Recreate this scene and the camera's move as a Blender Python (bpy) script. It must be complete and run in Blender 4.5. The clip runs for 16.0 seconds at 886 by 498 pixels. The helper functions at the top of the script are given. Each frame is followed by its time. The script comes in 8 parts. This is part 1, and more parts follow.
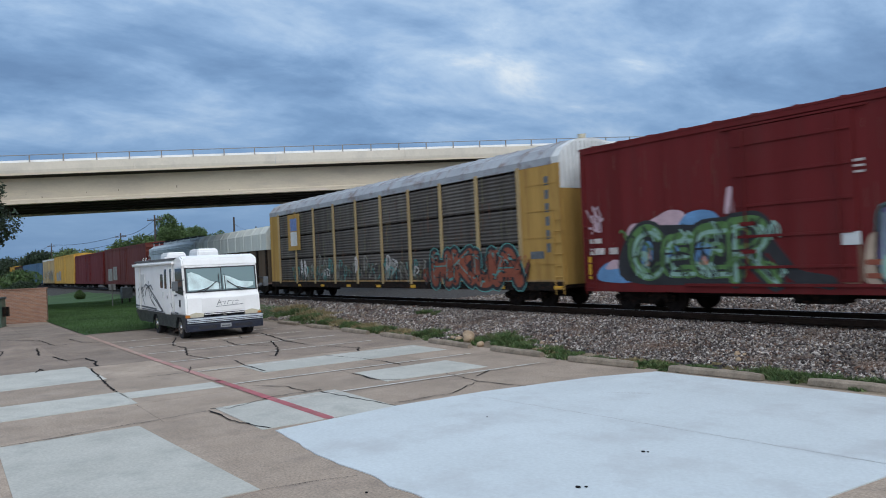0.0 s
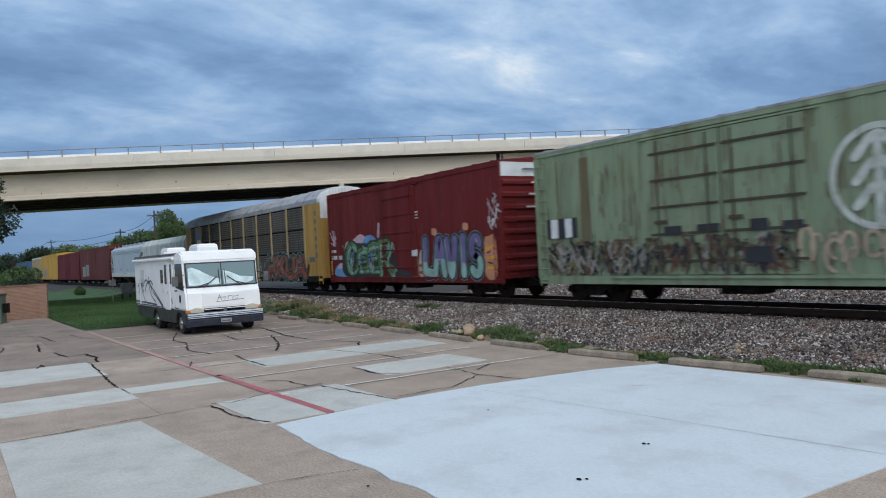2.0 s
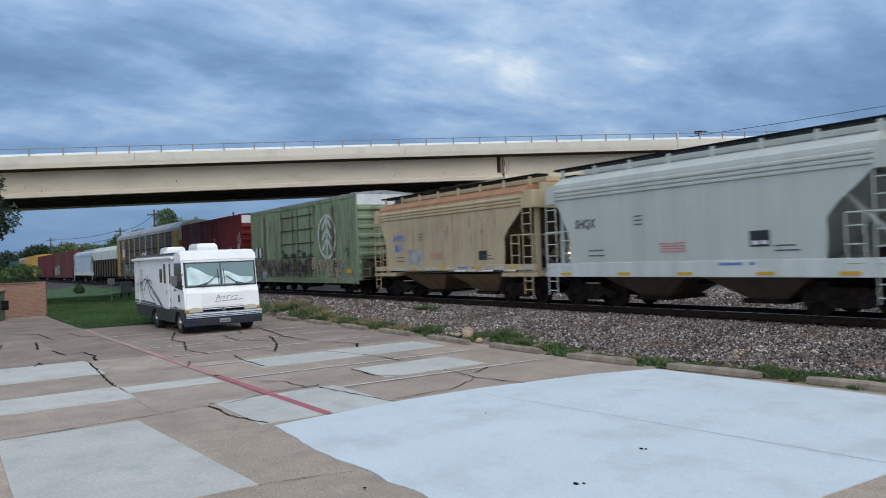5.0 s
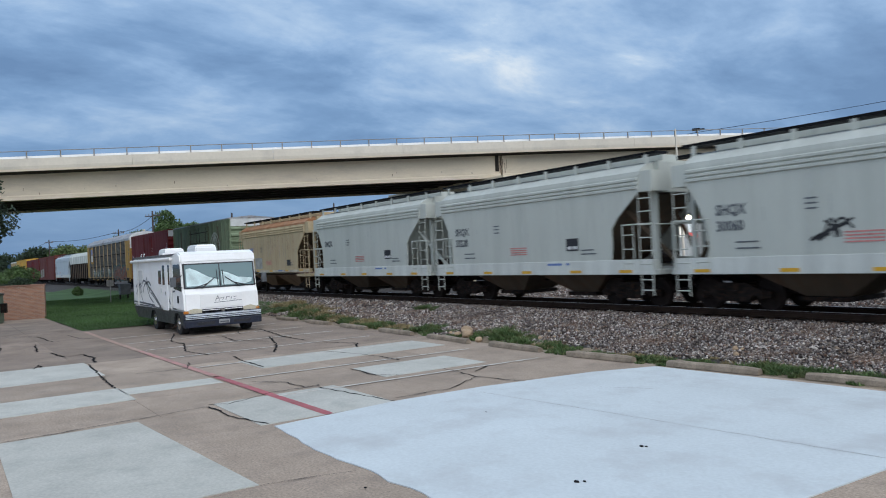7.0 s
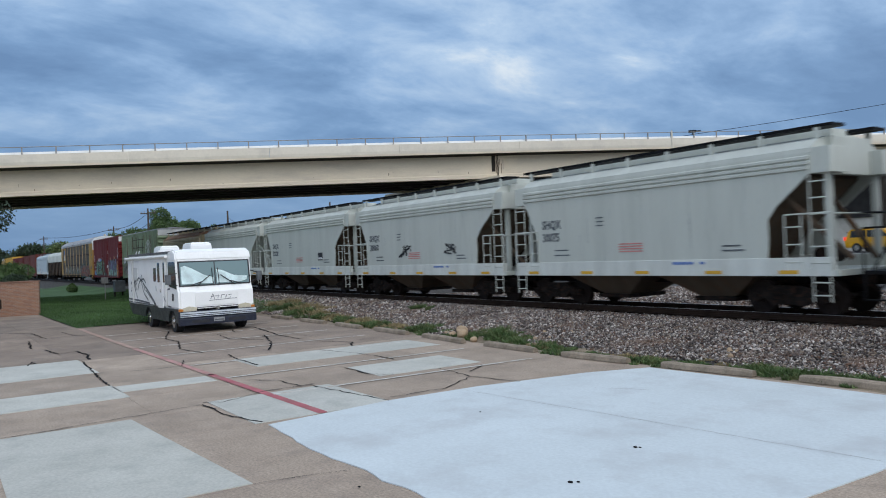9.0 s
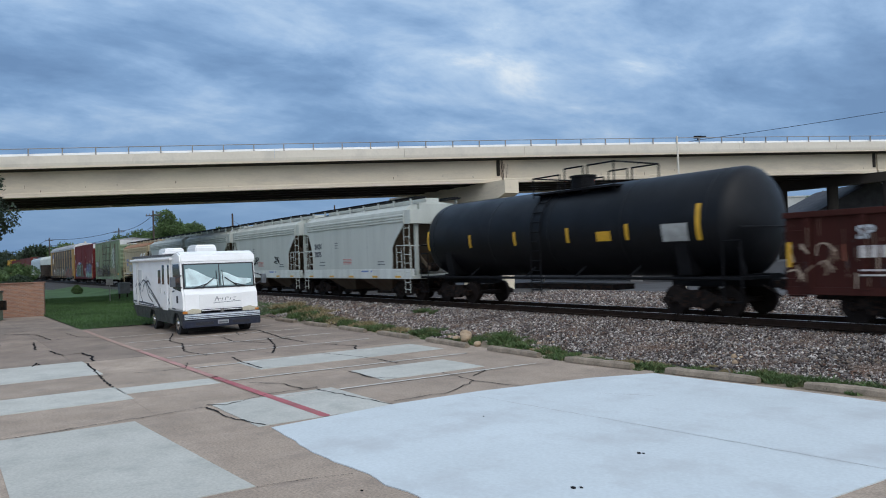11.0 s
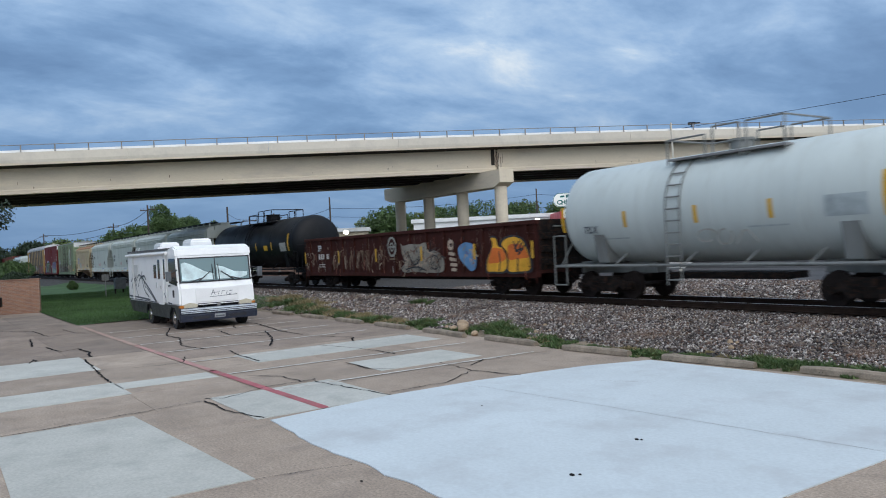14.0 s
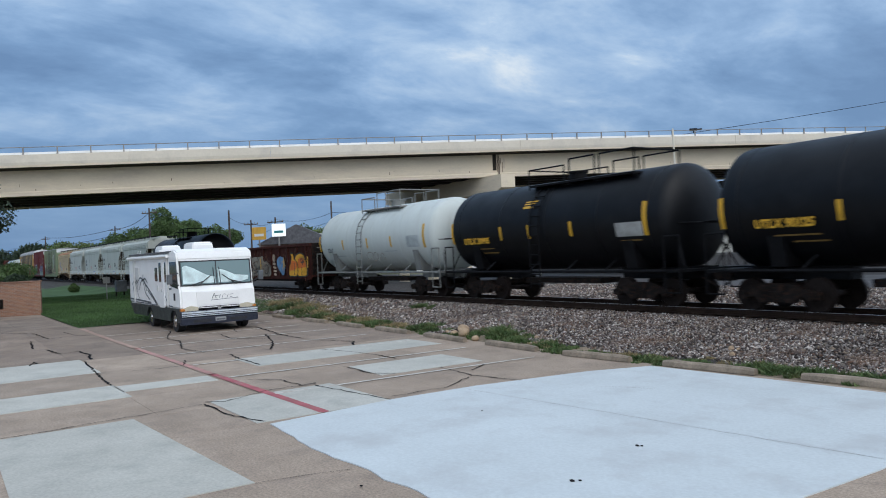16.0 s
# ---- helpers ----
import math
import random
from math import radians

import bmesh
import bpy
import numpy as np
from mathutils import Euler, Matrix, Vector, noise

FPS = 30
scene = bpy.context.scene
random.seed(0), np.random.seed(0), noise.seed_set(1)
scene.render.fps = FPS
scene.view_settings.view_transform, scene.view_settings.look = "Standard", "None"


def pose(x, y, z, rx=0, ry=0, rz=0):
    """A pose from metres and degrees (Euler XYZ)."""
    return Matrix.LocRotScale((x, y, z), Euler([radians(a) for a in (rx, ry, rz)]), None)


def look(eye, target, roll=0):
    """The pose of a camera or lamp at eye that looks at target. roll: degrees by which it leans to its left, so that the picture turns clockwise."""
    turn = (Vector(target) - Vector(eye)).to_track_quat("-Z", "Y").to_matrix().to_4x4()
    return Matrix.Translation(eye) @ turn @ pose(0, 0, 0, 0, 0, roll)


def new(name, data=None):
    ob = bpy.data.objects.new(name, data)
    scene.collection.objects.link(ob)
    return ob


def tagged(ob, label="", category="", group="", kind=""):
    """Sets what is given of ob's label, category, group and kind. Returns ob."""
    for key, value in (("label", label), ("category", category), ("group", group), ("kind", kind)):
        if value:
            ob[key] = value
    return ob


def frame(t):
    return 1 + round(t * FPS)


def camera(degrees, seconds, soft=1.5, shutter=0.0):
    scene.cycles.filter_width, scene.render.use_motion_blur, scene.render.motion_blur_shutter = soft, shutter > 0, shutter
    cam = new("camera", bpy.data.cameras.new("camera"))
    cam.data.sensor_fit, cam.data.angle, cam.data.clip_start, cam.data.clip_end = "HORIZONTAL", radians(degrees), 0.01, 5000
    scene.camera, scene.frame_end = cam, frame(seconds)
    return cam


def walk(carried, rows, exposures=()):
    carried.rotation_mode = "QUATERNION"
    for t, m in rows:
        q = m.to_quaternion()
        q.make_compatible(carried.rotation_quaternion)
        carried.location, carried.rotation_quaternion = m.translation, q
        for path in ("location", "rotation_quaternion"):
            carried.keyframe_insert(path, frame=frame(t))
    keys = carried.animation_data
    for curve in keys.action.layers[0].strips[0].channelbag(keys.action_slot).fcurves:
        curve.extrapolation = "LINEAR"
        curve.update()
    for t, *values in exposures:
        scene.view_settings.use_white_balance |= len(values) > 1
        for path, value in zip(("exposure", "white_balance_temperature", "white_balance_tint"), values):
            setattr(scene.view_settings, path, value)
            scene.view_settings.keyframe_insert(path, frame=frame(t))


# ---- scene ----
# ---------------------------------------------------------------- camera
cam = camera(60.66, 16.0, soft=1.0, shutter=0.45)
EYE_Z = 2.55
PATH = [
    (0, 90.693, 2.642, 56.101),
    (0.5, 90.358, 3.192, 56.047),
    (1, 90.354, 3.015, 56.140),
    (1.5, 90.336, 2.949, 56.190),
    (2, 90.222, 2.991, 56.089),
    (2.5, 90.156, 2.941, 55.880),
    (3, 90.081, 2.846, 55.889),
    (3.5, 90.190, 2.514, 55.986),
    (4, 90.286, 2.432, 56.109),
    (6.5, 90.562, 2.221, 55.865),
    (7, 90.345, 2.768, 55.967),
    (7.5, 90.139, 3.030, 55.826),
    (8, 90.072, 2.803, 55.756),
    (8.5, 90.160, 2.491, 55.666),
    (9, 90.306, 2.317, 55.645),
    (11.5, 90.654, 1.928, 56.025),
    (12, 90.450, 2.461, 56.041),
    (12.5, 90.222, 2.989, 55.892),
    (13, 90.023, 2.981, 55.662),
    (13.5, 89.941, 2.835, 55.651),
    (14, 89.876, 2.805, 55.650),
    (14.5, 89.952, 2.868, 55.617),
    (15, 90.111, 2.750, 55.615),
    (15.5, 90.218, 2.615, 55.604),
    (16, 90.234, 2.471, 55.738),
]
walk(cam, [(t, pose(0, 0, EYE_Z, rx, ry, rz)) for t, rx, ry, rz in PATH])

# ---------------------------------------------------------------- world, sun
SUN_DIR = Vector((0.70, -0.12, 0.70)).normalized()
world = bpy.data.worlds.new("overcast_sky")
scene.world = world
world.use_nodes = True


def build_sky():
    nt = world.node_tree
    nt.nodes.clear()
    N, L = nt.nodes.new, nt.links.new
    out, bg = N("ShaderNodeOutputWorld"), N("ShaderNodeBackground")
    sky = N("ShaderNodeTexSky")
    sky.sky_type, sky.sun_disc = "NISHITA", False
    sky.sun_elevation = math.asin(SUN_DIR.z)
    sky.sun_rotation = math.atan2(SUN_DIR.x, SUN_DIR.y)
    sky.dust_density, sky.ozone_density = 2.0, 2.0
    skys = N("ShaderNodeVectorMath"); skys.operation = "SCALE"; skys.inputs["Scale"].default_value = 0.10
    L(sky.outputs[0], skys.inputs[0])
    co = N("ShaderNodeTexCoord")
    sep = N("ShaderNodeSeparateXYZ"); L(co.outputs["Generated"], sep.inputs[0])

    def m(op, a, b=None, c=None):
        n = N("ShaderNodeMath"); n.operation = op
        for k, v in enumerate((a, b, c)):
            if v is None:
                continue
            if isinstance(v, (int, float)):
                n.inputs[k].default_value = v
            else:
                L(v, n.inputs[k])
        return n.outputs[0]

    # project the sky on a flat cloud deck
    zz = m("ADD", m("MAXIMUM", sep.outputs["Z"], 0.0), 0.24)
    px, py = m("DIVIDE", sep.outputs["X"], zz), m("DIVIDE", sep.outputs["Y"], zz)
    comb = N("ShaderNodeCombineXYZ"); L(px, comb.inputs[0]); L(py, comb.inputs[1])
    mp = N("ShaderNodeMapping"); mp.inputs["Rotation"].default_value = (0, 0, radians(-20))
    mp.inputs["Scale"].default_value = (1.42, 0.92, 1); mp.inputs["Location"].default_value = (3.3, 1.7, 0)
    L(comb.outputs[0], mp.inputs[0])
    n1 = N("ShaderNodeTexNoise"); n1.inputs["Scale"].default_value = 0.85; n1.inputs["Detail"].default_value = 7
    n1.inputs["Roughness"].default_value = 0.52; n1.inputs["Distortion"].default_value = 0.2
    L(mp.outputs[0], n1.inputs["Vector"])
    n2 = N("ShaderNodeTexNoise"); n2.inputs["Scale"].default_value = 2.6; n2.inputs["Detail"].default_value = 8
    n2.inputs["Roughness"].default_value = 0.6; n2.inputs["Distortion"].default_value = 0.25
    L(mp.outputs[0], n2.inputs["Vector"])
    cl = m("ADD", m("MULTIPLY", n1.outputs[0], 0.56), m("MULTIPLY", n2.outputs[0], 0.46))
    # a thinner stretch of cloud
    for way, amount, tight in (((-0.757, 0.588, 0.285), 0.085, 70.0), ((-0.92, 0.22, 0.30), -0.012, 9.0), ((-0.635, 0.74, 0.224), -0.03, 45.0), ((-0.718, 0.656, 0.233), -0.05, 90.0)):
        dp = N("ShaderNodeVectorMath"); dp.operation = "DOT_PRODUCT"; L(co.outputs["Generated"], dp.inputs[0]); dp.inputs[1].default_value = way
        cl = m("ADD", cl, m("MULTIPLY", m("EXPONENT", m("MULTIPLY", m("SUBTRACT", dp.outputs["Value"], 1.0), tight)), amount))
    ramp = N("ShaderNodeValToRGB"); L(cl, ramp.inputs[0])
    e = ramp.color_ramp.elements
    e[0].position, e[0].color = 0.38, (0.145, 0.262, 0.470, 1)
    e[1].position, e[1].color = 0.66, (0.80, 0.89, 0.97, 1)
    for p, c in ((0.46, (0.212, 0.362, 0.605, 1)), (0.53, (0.322, 0.495, 0.755, 1)), (0.60, (0.495, 0.66, 0.875, 1))):
        k = e.new(p); k.color = c
    # clear blue band low over the horizon
    low = m("SMOOTH_MIN", m("MULTIPLY", m("MAXIMUM", sep.outputs["Z"], 0.0), 4.2), 1.0, 0.3)
    mixc = N("ShaderNodeMix"); mixc.data_type = "RGBA"
    L(low, mixc.inputs["Factor"]); mixc.inputs["A"].default_value = (0.145, 0.275, 0.50, 1); L(ramp.outputs[0], mixc.inputs["B"])
    # the lighter half of the sky, behind the camera
    dt = N("ShaderNodeVectorMath"); dt.operation = "DOT_PRODUCT"; L(co.outputs["Generated"], dt.inputs[0])
    dt.inputs[1].default_value = SUN_DIR
    lift = m("MULTIPLY", m("POWER", m("MAXIMUM", m("ADD", m("MULTIPLY", dt.outputs["Value"], 0.62), 0.38), 0.0), 2.8), 1.36)
    warm = N("ShaderNodeVectorMath"); warm.operation = "SCALE"; warm.inputs[0].default_value = (0.97, 0.965, 0.945); L(lift, warm.inputs["Scale"])
    sc = N("ShaderNodeVectorMath"); sc.operation = "ADD"; L(mixc.outputs["Result"], sc.inputs[0]); L(warm.outputs[0], sc.inputs[1])
    fin = N("ShaderNodeMix"); fin.data_type = "RGBA"; fin.inputs["Factor"].default_value = 0.12
    L(sc.outputs[0], fin.inputs["A"]); L(skys.outputs[0], fin.inputs["B"])
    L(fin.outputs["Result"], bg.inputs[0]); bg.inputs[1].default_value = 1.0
    L(bg.outputs[0], out.inputs[0])


build_sky()
sun = new("sun", bpy.data.lights.new("sun", "SUN"))
sun.data.energy, sun.data.angle, sun.data.color = 0.58, radians(40), (1.0, 0.94, 0.88)
sun.matrix_world = look(SUN_DIR * 100, (0, 0, 0))

# ---------------------------------------------------------------- materials
MATS = {}


def mat(name, col, rough=0.7, metal=0.0, var=0.25, scale=3.0, fine=60.0, bump=0.15, stain=None, stain_amt=0.35,
        stretch=(1, 1, 1), rnd=0.0, island=0.0, grit=None, emit=0.0, spec=0.5, stain_scale=None):
    """Paint, concrete, steel: a base colour with broad and fine variation, streaks of stain and a fine relief."""
    if name in MATS:
        return MATS[name]
    ma = bpy.data.materials.new(name)
    ma.use_nodes = True
    nt = ma.node_tree
    N, L = nt.nodes.new, nt.links.new
    bs = nt.nodes["Principled BSDF"]
    co = N("ShaderNodeTexCoord")
    mp = N("ShaderNodeMapping"); mp.inputs["Scale"].default_value = stretch
    L(co.outputs["Object"], mp.inputs[0])

    def nz(sc, det, ro=0.55, vec=None):
        n = N("ShaderNodeTexNoise")
        n.inputs["Scale"].default_value, n.inputs["Detail"].default_value, n.inputs["Roughness"].default_value = sc, det, ro
        L(vec or mp.outputs[0], n.inputs["Vector"])
        return n.outputs[0]

    def ramp(v, a, b, lo, hi):
        r = N("ShaderNodeMapRange"); L(v, r.inputs[0])
        for k, x in enumerate((a, b, lo, hi)):
            r.inputs[k + 1].default_value = x
        return r.outputs[0]
    broad, grain = nz(scale, 5), nz(fine, 3, 0.6)
    val = N("ShaderNodeMath"); val.operation = "MULTIPLY"
    L(ramp(broad, 0.3, 0.7, 1 - var, 1 + var), val.inputs[0])
    g_ = var * 0.5 if grit is None else grit
    L(ramp(grain, 0.3, 0.7, 1 - g_, 1 + g_), val.inputs[1])
    v = val.outputs[0]
    if rnd or island:
        gi = N("ShaderNodeObjectInfo") if rnd else N("ShaderNodeNewGeometry")
        m2 = N("ShaderNodeMath"); m2.operation = "MULTIPLY"; L(v, m2.inputs[0])
        a = rnd or island
        L(ramp(gi.outputs["Random" if rnd else "Random Per Island"], 0, 1, max(.08, 1 - a), 1 + a), m2.inputs[1])
        v = m2.outputs[0]
    mul = N("ShaderNodeVectorMath"); mul.operation = "SCALE"
    mul.inputs[0].default_value = col[:3]
    L(v, mul.inputs["Scale"])
    colour = mul.outputs[0]
    if stain:
        st = nz(stain_scale or scale * 2.3, 7, 0.65)
        mx = N("ShaderNodeMix"); mx.data_type = "RGBA"
        L(ramp(st, 0.50, 0.68, 0, stain_amt), mx.inputs["Factor"])
        L(colour, mx.inputs["A"]); mx.inputs["B"].default_value = (*stain, 1)
        colour = mx.outputs["Result"]
    L(colour, bs.inputs["Base Color"])
    L(ramp(broad, 0.3, 0.7, min(1, rough + 0.08), max(0.03, rough - 0.08)), bs.inputs["Roughness"])
    bs.inputs["Metallic"].default_value = metal
    bs.inputs["Specular IOR Level"].default_value = spec
    if bump:
        bp = N("ShaderNodeBump"); bp.inputs["Strength"].default_value = bump; bp.inputs["Distance"].default_value = 0.02
        L(grain, bp.inputs["Height"]); L(bp.outputs[0], bs.inputs["Normal"])
    if emit:
        bs.inputs["Emission Color"].default_value = (*col[:3], 1)
        bs.inputs["Emission Strength"].default_value = emit
    MATS[name] = ma
    return ma


def glass(name, col=(0.25, 0.34, 0.36), rough=0.06):
    if name not in MATS:
        ma = bpy.data.materials.new(name); ma.use_nodes = True
        bs = ma.node_tree.nodes["Principled BSDF"]
        bs.inputs["Base Color"].default_value = (*col, 1)
        bs.inputs["Roughness"].default_value = rough
        bs.inputs["Specular IOR Level"].default_value = 0.8
        MATS[name] = ma
    return MATS[name]


RUST = (0.16, 0.065, 0.03)
M_BROWN = mat("aggregate_concrete", (0.335, 0.262, 0.200), 0.85, var=0.16, scale=0.8, fine=30, bump=0.4, stain=(0.20, 0.16, 0.13), stain_amt=0.5, rnd=0.10, grit=0.30)
# darker tone of the aggregate, for the slabs at the lot's -x end
M_DARKBROWN = mat("old_aggregate_concrete", (0.245, 0.188, 0.145), 0.88, var=0.18, scale=0.6, fine=30, bump=0.4, stain=(0.15, 0.118, 0.095), stain_amt=0.55, rnd=0.10, grit=0.30)
M_LIGHT = mat("newer_concrete", (0.455, 0.445, 0.395), 0.8, var=0.10, scale=0.7, fine=25, bump=0.15, stain=(0.30, 0.30, 0.27), stain_amt=0.5, rnd=0.06, grit=0.12)
M_WHITE = mat("fresh_concrete", (0.53, 0.572, 0.58), 0.75, var=0.06, scale=0.5, fine=20, bump=0.1, grit=0.06, stain=(0.43, 0.445, 0.45), stain_amt=0.7, stain_scale=0.9)
M_SEAL = mat("crack_sealant", (0.012, 0.011, 0.012), 0.9, var=0.3, spec=0.1)
M_RED = mat("worn_red_paint", (0.36, 0.095, 0.105), 0.75, var=0.2, scale=2.0, stain=(0.27, 0.19, 0.16), stain_amt=0.55, stain_scale=2.2)
M_REDFADE = mat("faded_red_paint", (0.42, 0.215, 0.19), 0.8, var=0.2, scale=2.0, stain=(0.325, 0.255, 0.20), stain_amt=1.0, stain_scale=4.5)
M_REDGHOST = mat("ghost_red_paint", (0.375, 0.245, 0.195), 0.85, var=0.2, scale=2.0, stain=(0.325, 0.255, 0.20), stain_amt=1.0, stain_scale=3.0)
M_LINE = mat("worn_white_paint", (0.55, 0.52, 0.47), 0.8, var=0.2, scale=2, stain=(0.33, 0.26, 0.20), stain_amt=0.95, stain_scale=5.0)
M_STOP = mat("weathered_concrete", (0.25, 0.20, 0.15), 0.9, var=0.3, scale=2.5, fine=40, bump=0.5, stain=(0.13, 0.11, 0.08), stain_amt=0.6)
M_DIRT = mat("dry_soil", (0.22, 0.18, 0.13), 0.95, var=0.3, scale=0.6, fine=25, bump=0.6)
M_FIELD = mat("far_ground", (0.11, 0.12, 0.06), 0.95, var=0.3, scale=0.05, fine=2, bump=0.3, stain=(0.22, 0.18, 0.13), stain_amt=0.5)
M_STONE = None


def stone_material():
    """Crushed stone: each piece takes its own grey, tan, brown or near-white."""
    ma = bpy.data.materials.new("ballast_stone"); ma.use_nodes = True
    nt = ma.node_tree
    N, L = nt.nodes.new, nt.links.new
    geo, rp = N("ShaderNodeNewGeometry"), N("ShaderNodeValToRGB")
    rp.color_ramp.interpolation = "CONSTANT"
    cols = ((0.0, .024, .021, .021), (.17, .058, .050, .049), (.31, .100, .088, .084), (.45, .15, .132, .122), (.56, .11, .065, .048), (.66, .22, .175, .135), (.76, .215, .20, .19), (.85, .34, .31, .285), (.93, .50, .46, .42))
    e = rp.color_ramp.elements
    e[0].position, e[0].color = 0.0, (*cols[0][1:], 1)
    e[1].position, e[1].color = cols[-1][0], (*cols[-1][1:], 1)
    for c in cols[1:-1]:
        k = e.new(c[0]); k.color = (*c[1:], 1)
    L(geo.outputs["Random Per Island"], rp.inputs[0])
    co, nz = N("ShaderNodeTexCoord"), N("ShaderNodeTexNoise")
    nz.inputs["Scale"].default_value, nz.inputs["Detail"].default_value = 0.55, 6
    L(co.outputs["Object"], nz.inputs["Vector"])
    mr = N("ShaderNodeMapRange"); L(nz.outputs[0], mr.inputs[0])
    for k, v in enumerate((.35, .7, 1.38, .8)):
        mr.inputs[k + 1].default_value = v
    sc = N("ShaderNodeVectorMath"); sc.operation = "SCALE"; L(rp.outputs[0], sc.inputs[0]); L(mr.outputs[0], sc.inputs["Scale"])
    bs = nt.nodes["Principled BSDF"]
    # earth-stained stretches of the bed
    n2 = N("ShaderNodeTexNoise"); n2.inputs["Scale"].default_value, n2.inputs["Detail"].default_value = 0.9, 5
    mv = N("ShaderNodeMapping"); mv.inputs["Location"].default_value = (7, 3, 0); L(co.outputs["Object"], mv.inputs[0]); L(mv.outputs[0], n2.inputs["Vector"])
    m2 = N("ShaderNodeMapRange"); L(n2.outputs[0], m2.inputs[0])
    for k, v in enumerate((.52, .72, .10, .62)):
        m2.inputs[k + 1].default_value = v
    mx = N("ShaderNodeMix"); mx.data_type = "RGBA"; L(m2.outputs[0], mx.inputs["Factor"])
    L(sc.outputs[0], mx.inputs["A"]); mx.inputs["B"].default_value = (.17, .105, .07, 1)
    L(mx.outputs["Result"], bs.inputs["Base Color"]); bs.inputs["Roughness"].default_value = .9; bs.inputs["Specular IOR Level"].default_value = .25
    return ma


M_STONE = stone_material()
# bed far darker than its stones: shade of the gaps put into the colour
M_BED_SHADE = mat("ballast_bed", (0.045, 0.040, 0.037), 0.95, var=0.5, scale=16, fine=45, bump=1.0)
M_ROCK = mat("limestone", (0.36, 0.26, 0.165), 0.9, var=0.25, scale=4, fine=30, bump=0.6)
M_GRASS = mat("grass", (0.048, 0.098, 0.024), 0.8, var=0.3, scale=0.25, fine=3, bump=0, island=0.35)
M_LAWN = mat("lawn_turf", (0.036, 0.080, 0.020), 0.95, var=0.3, scale=0.3, fine=14, bump=0.6)
M_WEED = mat("weeds", (0.060, 0.105, 0.030), 0.8, var=0.3, scale=1.5, fine=5, bump=0, island=0.4, stain=(0.17, 0.15, 0.06), stain_amt=0.7)
M_LEAF = mat("leaves", (0.062, 0.108, 0.030), 0.7, var=0.3, scale=0.4, fine=3, bump=0, island=0.45)
M_LEAF2 = mat("dark_leaves", (0.018, 0.036, 0.014), 0.7, var=0.3, scale=0.4, fine=3, bump=0, island=0.45)
M_LEAF3 = mat("yellow_green_leaves", (0.10, 0.135, 0.040), 0.7, var=0.3, scale=0.4, fine=3, bump=0, island=0.4)
M_BARK = mat("bark", (0.12, 0.085, 0.06), 0.9, var=0.3, scale=4, fine=30, bump=0.8, stretch=(1, 1, 0.2))
M_RAIL = mat("rail_steel", (0.034, 0.021, 0.015), 0.6, 0.3, var=0.25, scale=3, spec=0.12)
M_RAILTOP = mat("polished_rail", (0.45, 0.45, 0.46), 0.3, 1.0, var=0.1)
M_TIE = mat("tie_timber", (0.034, 0.023, 0.017), 0.9, var=0.3, scale=4, bump=0.5, spec=0.12)
M_BRIDGE = mat("bridge_concrete", (0.70, 0.60, 0.455), 0.85, var=0.09, scale=0.25, fine=12, bump=0.1, stain=(0.40, 0.34, 0.28), stain_amt=0.45, stain_scale=0.5, stretch=(0.35, 1, 1.6))
M_COPING = mat("pale_coping", (0.74, 0.73, 0.70), 0.85, var=0.07, scale=0.3, fine=12, bump=0.1, stain=(0.52, 0.50, 0.46), stain_amt=0.5, stain_scale=0.8, stretch=(0.5, 1, 0.5))
M_BARRIER = mat("barrier_concrete", (0.70, 0.635, 0.53), 0.85, var=0.07, scale=0.3, fine=12, bump=0.1, stain=(0.40, 0.37, 0.33), stain_amt=0.5, stain_scale=0.6, stretch=(0.5, 1, 0.5))
# near-black copy of the bridge concrete; the shade below the deck is its colour
M_SHADE_DARK = mat("girder_concrete", (0.042, 0.036, 0.031), 0.9, var=0.15, scale=0.4, fine=10, spec=0.12)
M_GALV = mat("galvanised_steel", (0.24, 0.23, 0.22), 0.55, 0.4, var=0.15)
M_BLACK = mat("black_steel", (0.007, 0.007, 0.008), 0.6, 0.1, var=0.35, scale=2, spec=0.12)
M_TRUCK = mat("grimy_cast_steel", (0.013, 0.011, 0.010), 0.75, 0.2, var=0.4, scale=5, stain=RUST, stain_amt=0.3, spec=0.12)
M_WHEEL = mat("wheel_steel", (0.022, 0.016, 0.014), 0.6, 0.3, var=0.3, scale=5, spec=0.12)
# ---------------------------------------------------------------- mesh helpers


def part(name, bm, material, parent=None, label="", loc=None, smooth=False):
    me = bpy.data.meshes.new(name)
    bm.to_mesh(me)
    bm.free()
    if smooth:
        me.polygons.foreach_set("use_smooth", [True] * len(me.polygons))
    me.materials.append(material)
    ob = new(name, me)
    if parent:
        ob.parent = parent
    if loc:
        ob.location = loc
    if label:
        tagged(ob, label)
    return ob


def share(ob, parent, loc, rz=0.0):
    """Another piece on the same mesh."""
    o = new(ob.name.split(".")[0], ob.data)
    o.parent, o.location = parent, loc
    o.rotation_euler[2] = rz
    return o


def thing(name, loc, label, category, group="", kind="", rz=0.0):
    ob = new(name)
    ob.location = loc
    ob.rotation_euler[2] = radians(rz)
    return tagged(ob, label, category, group, kind)


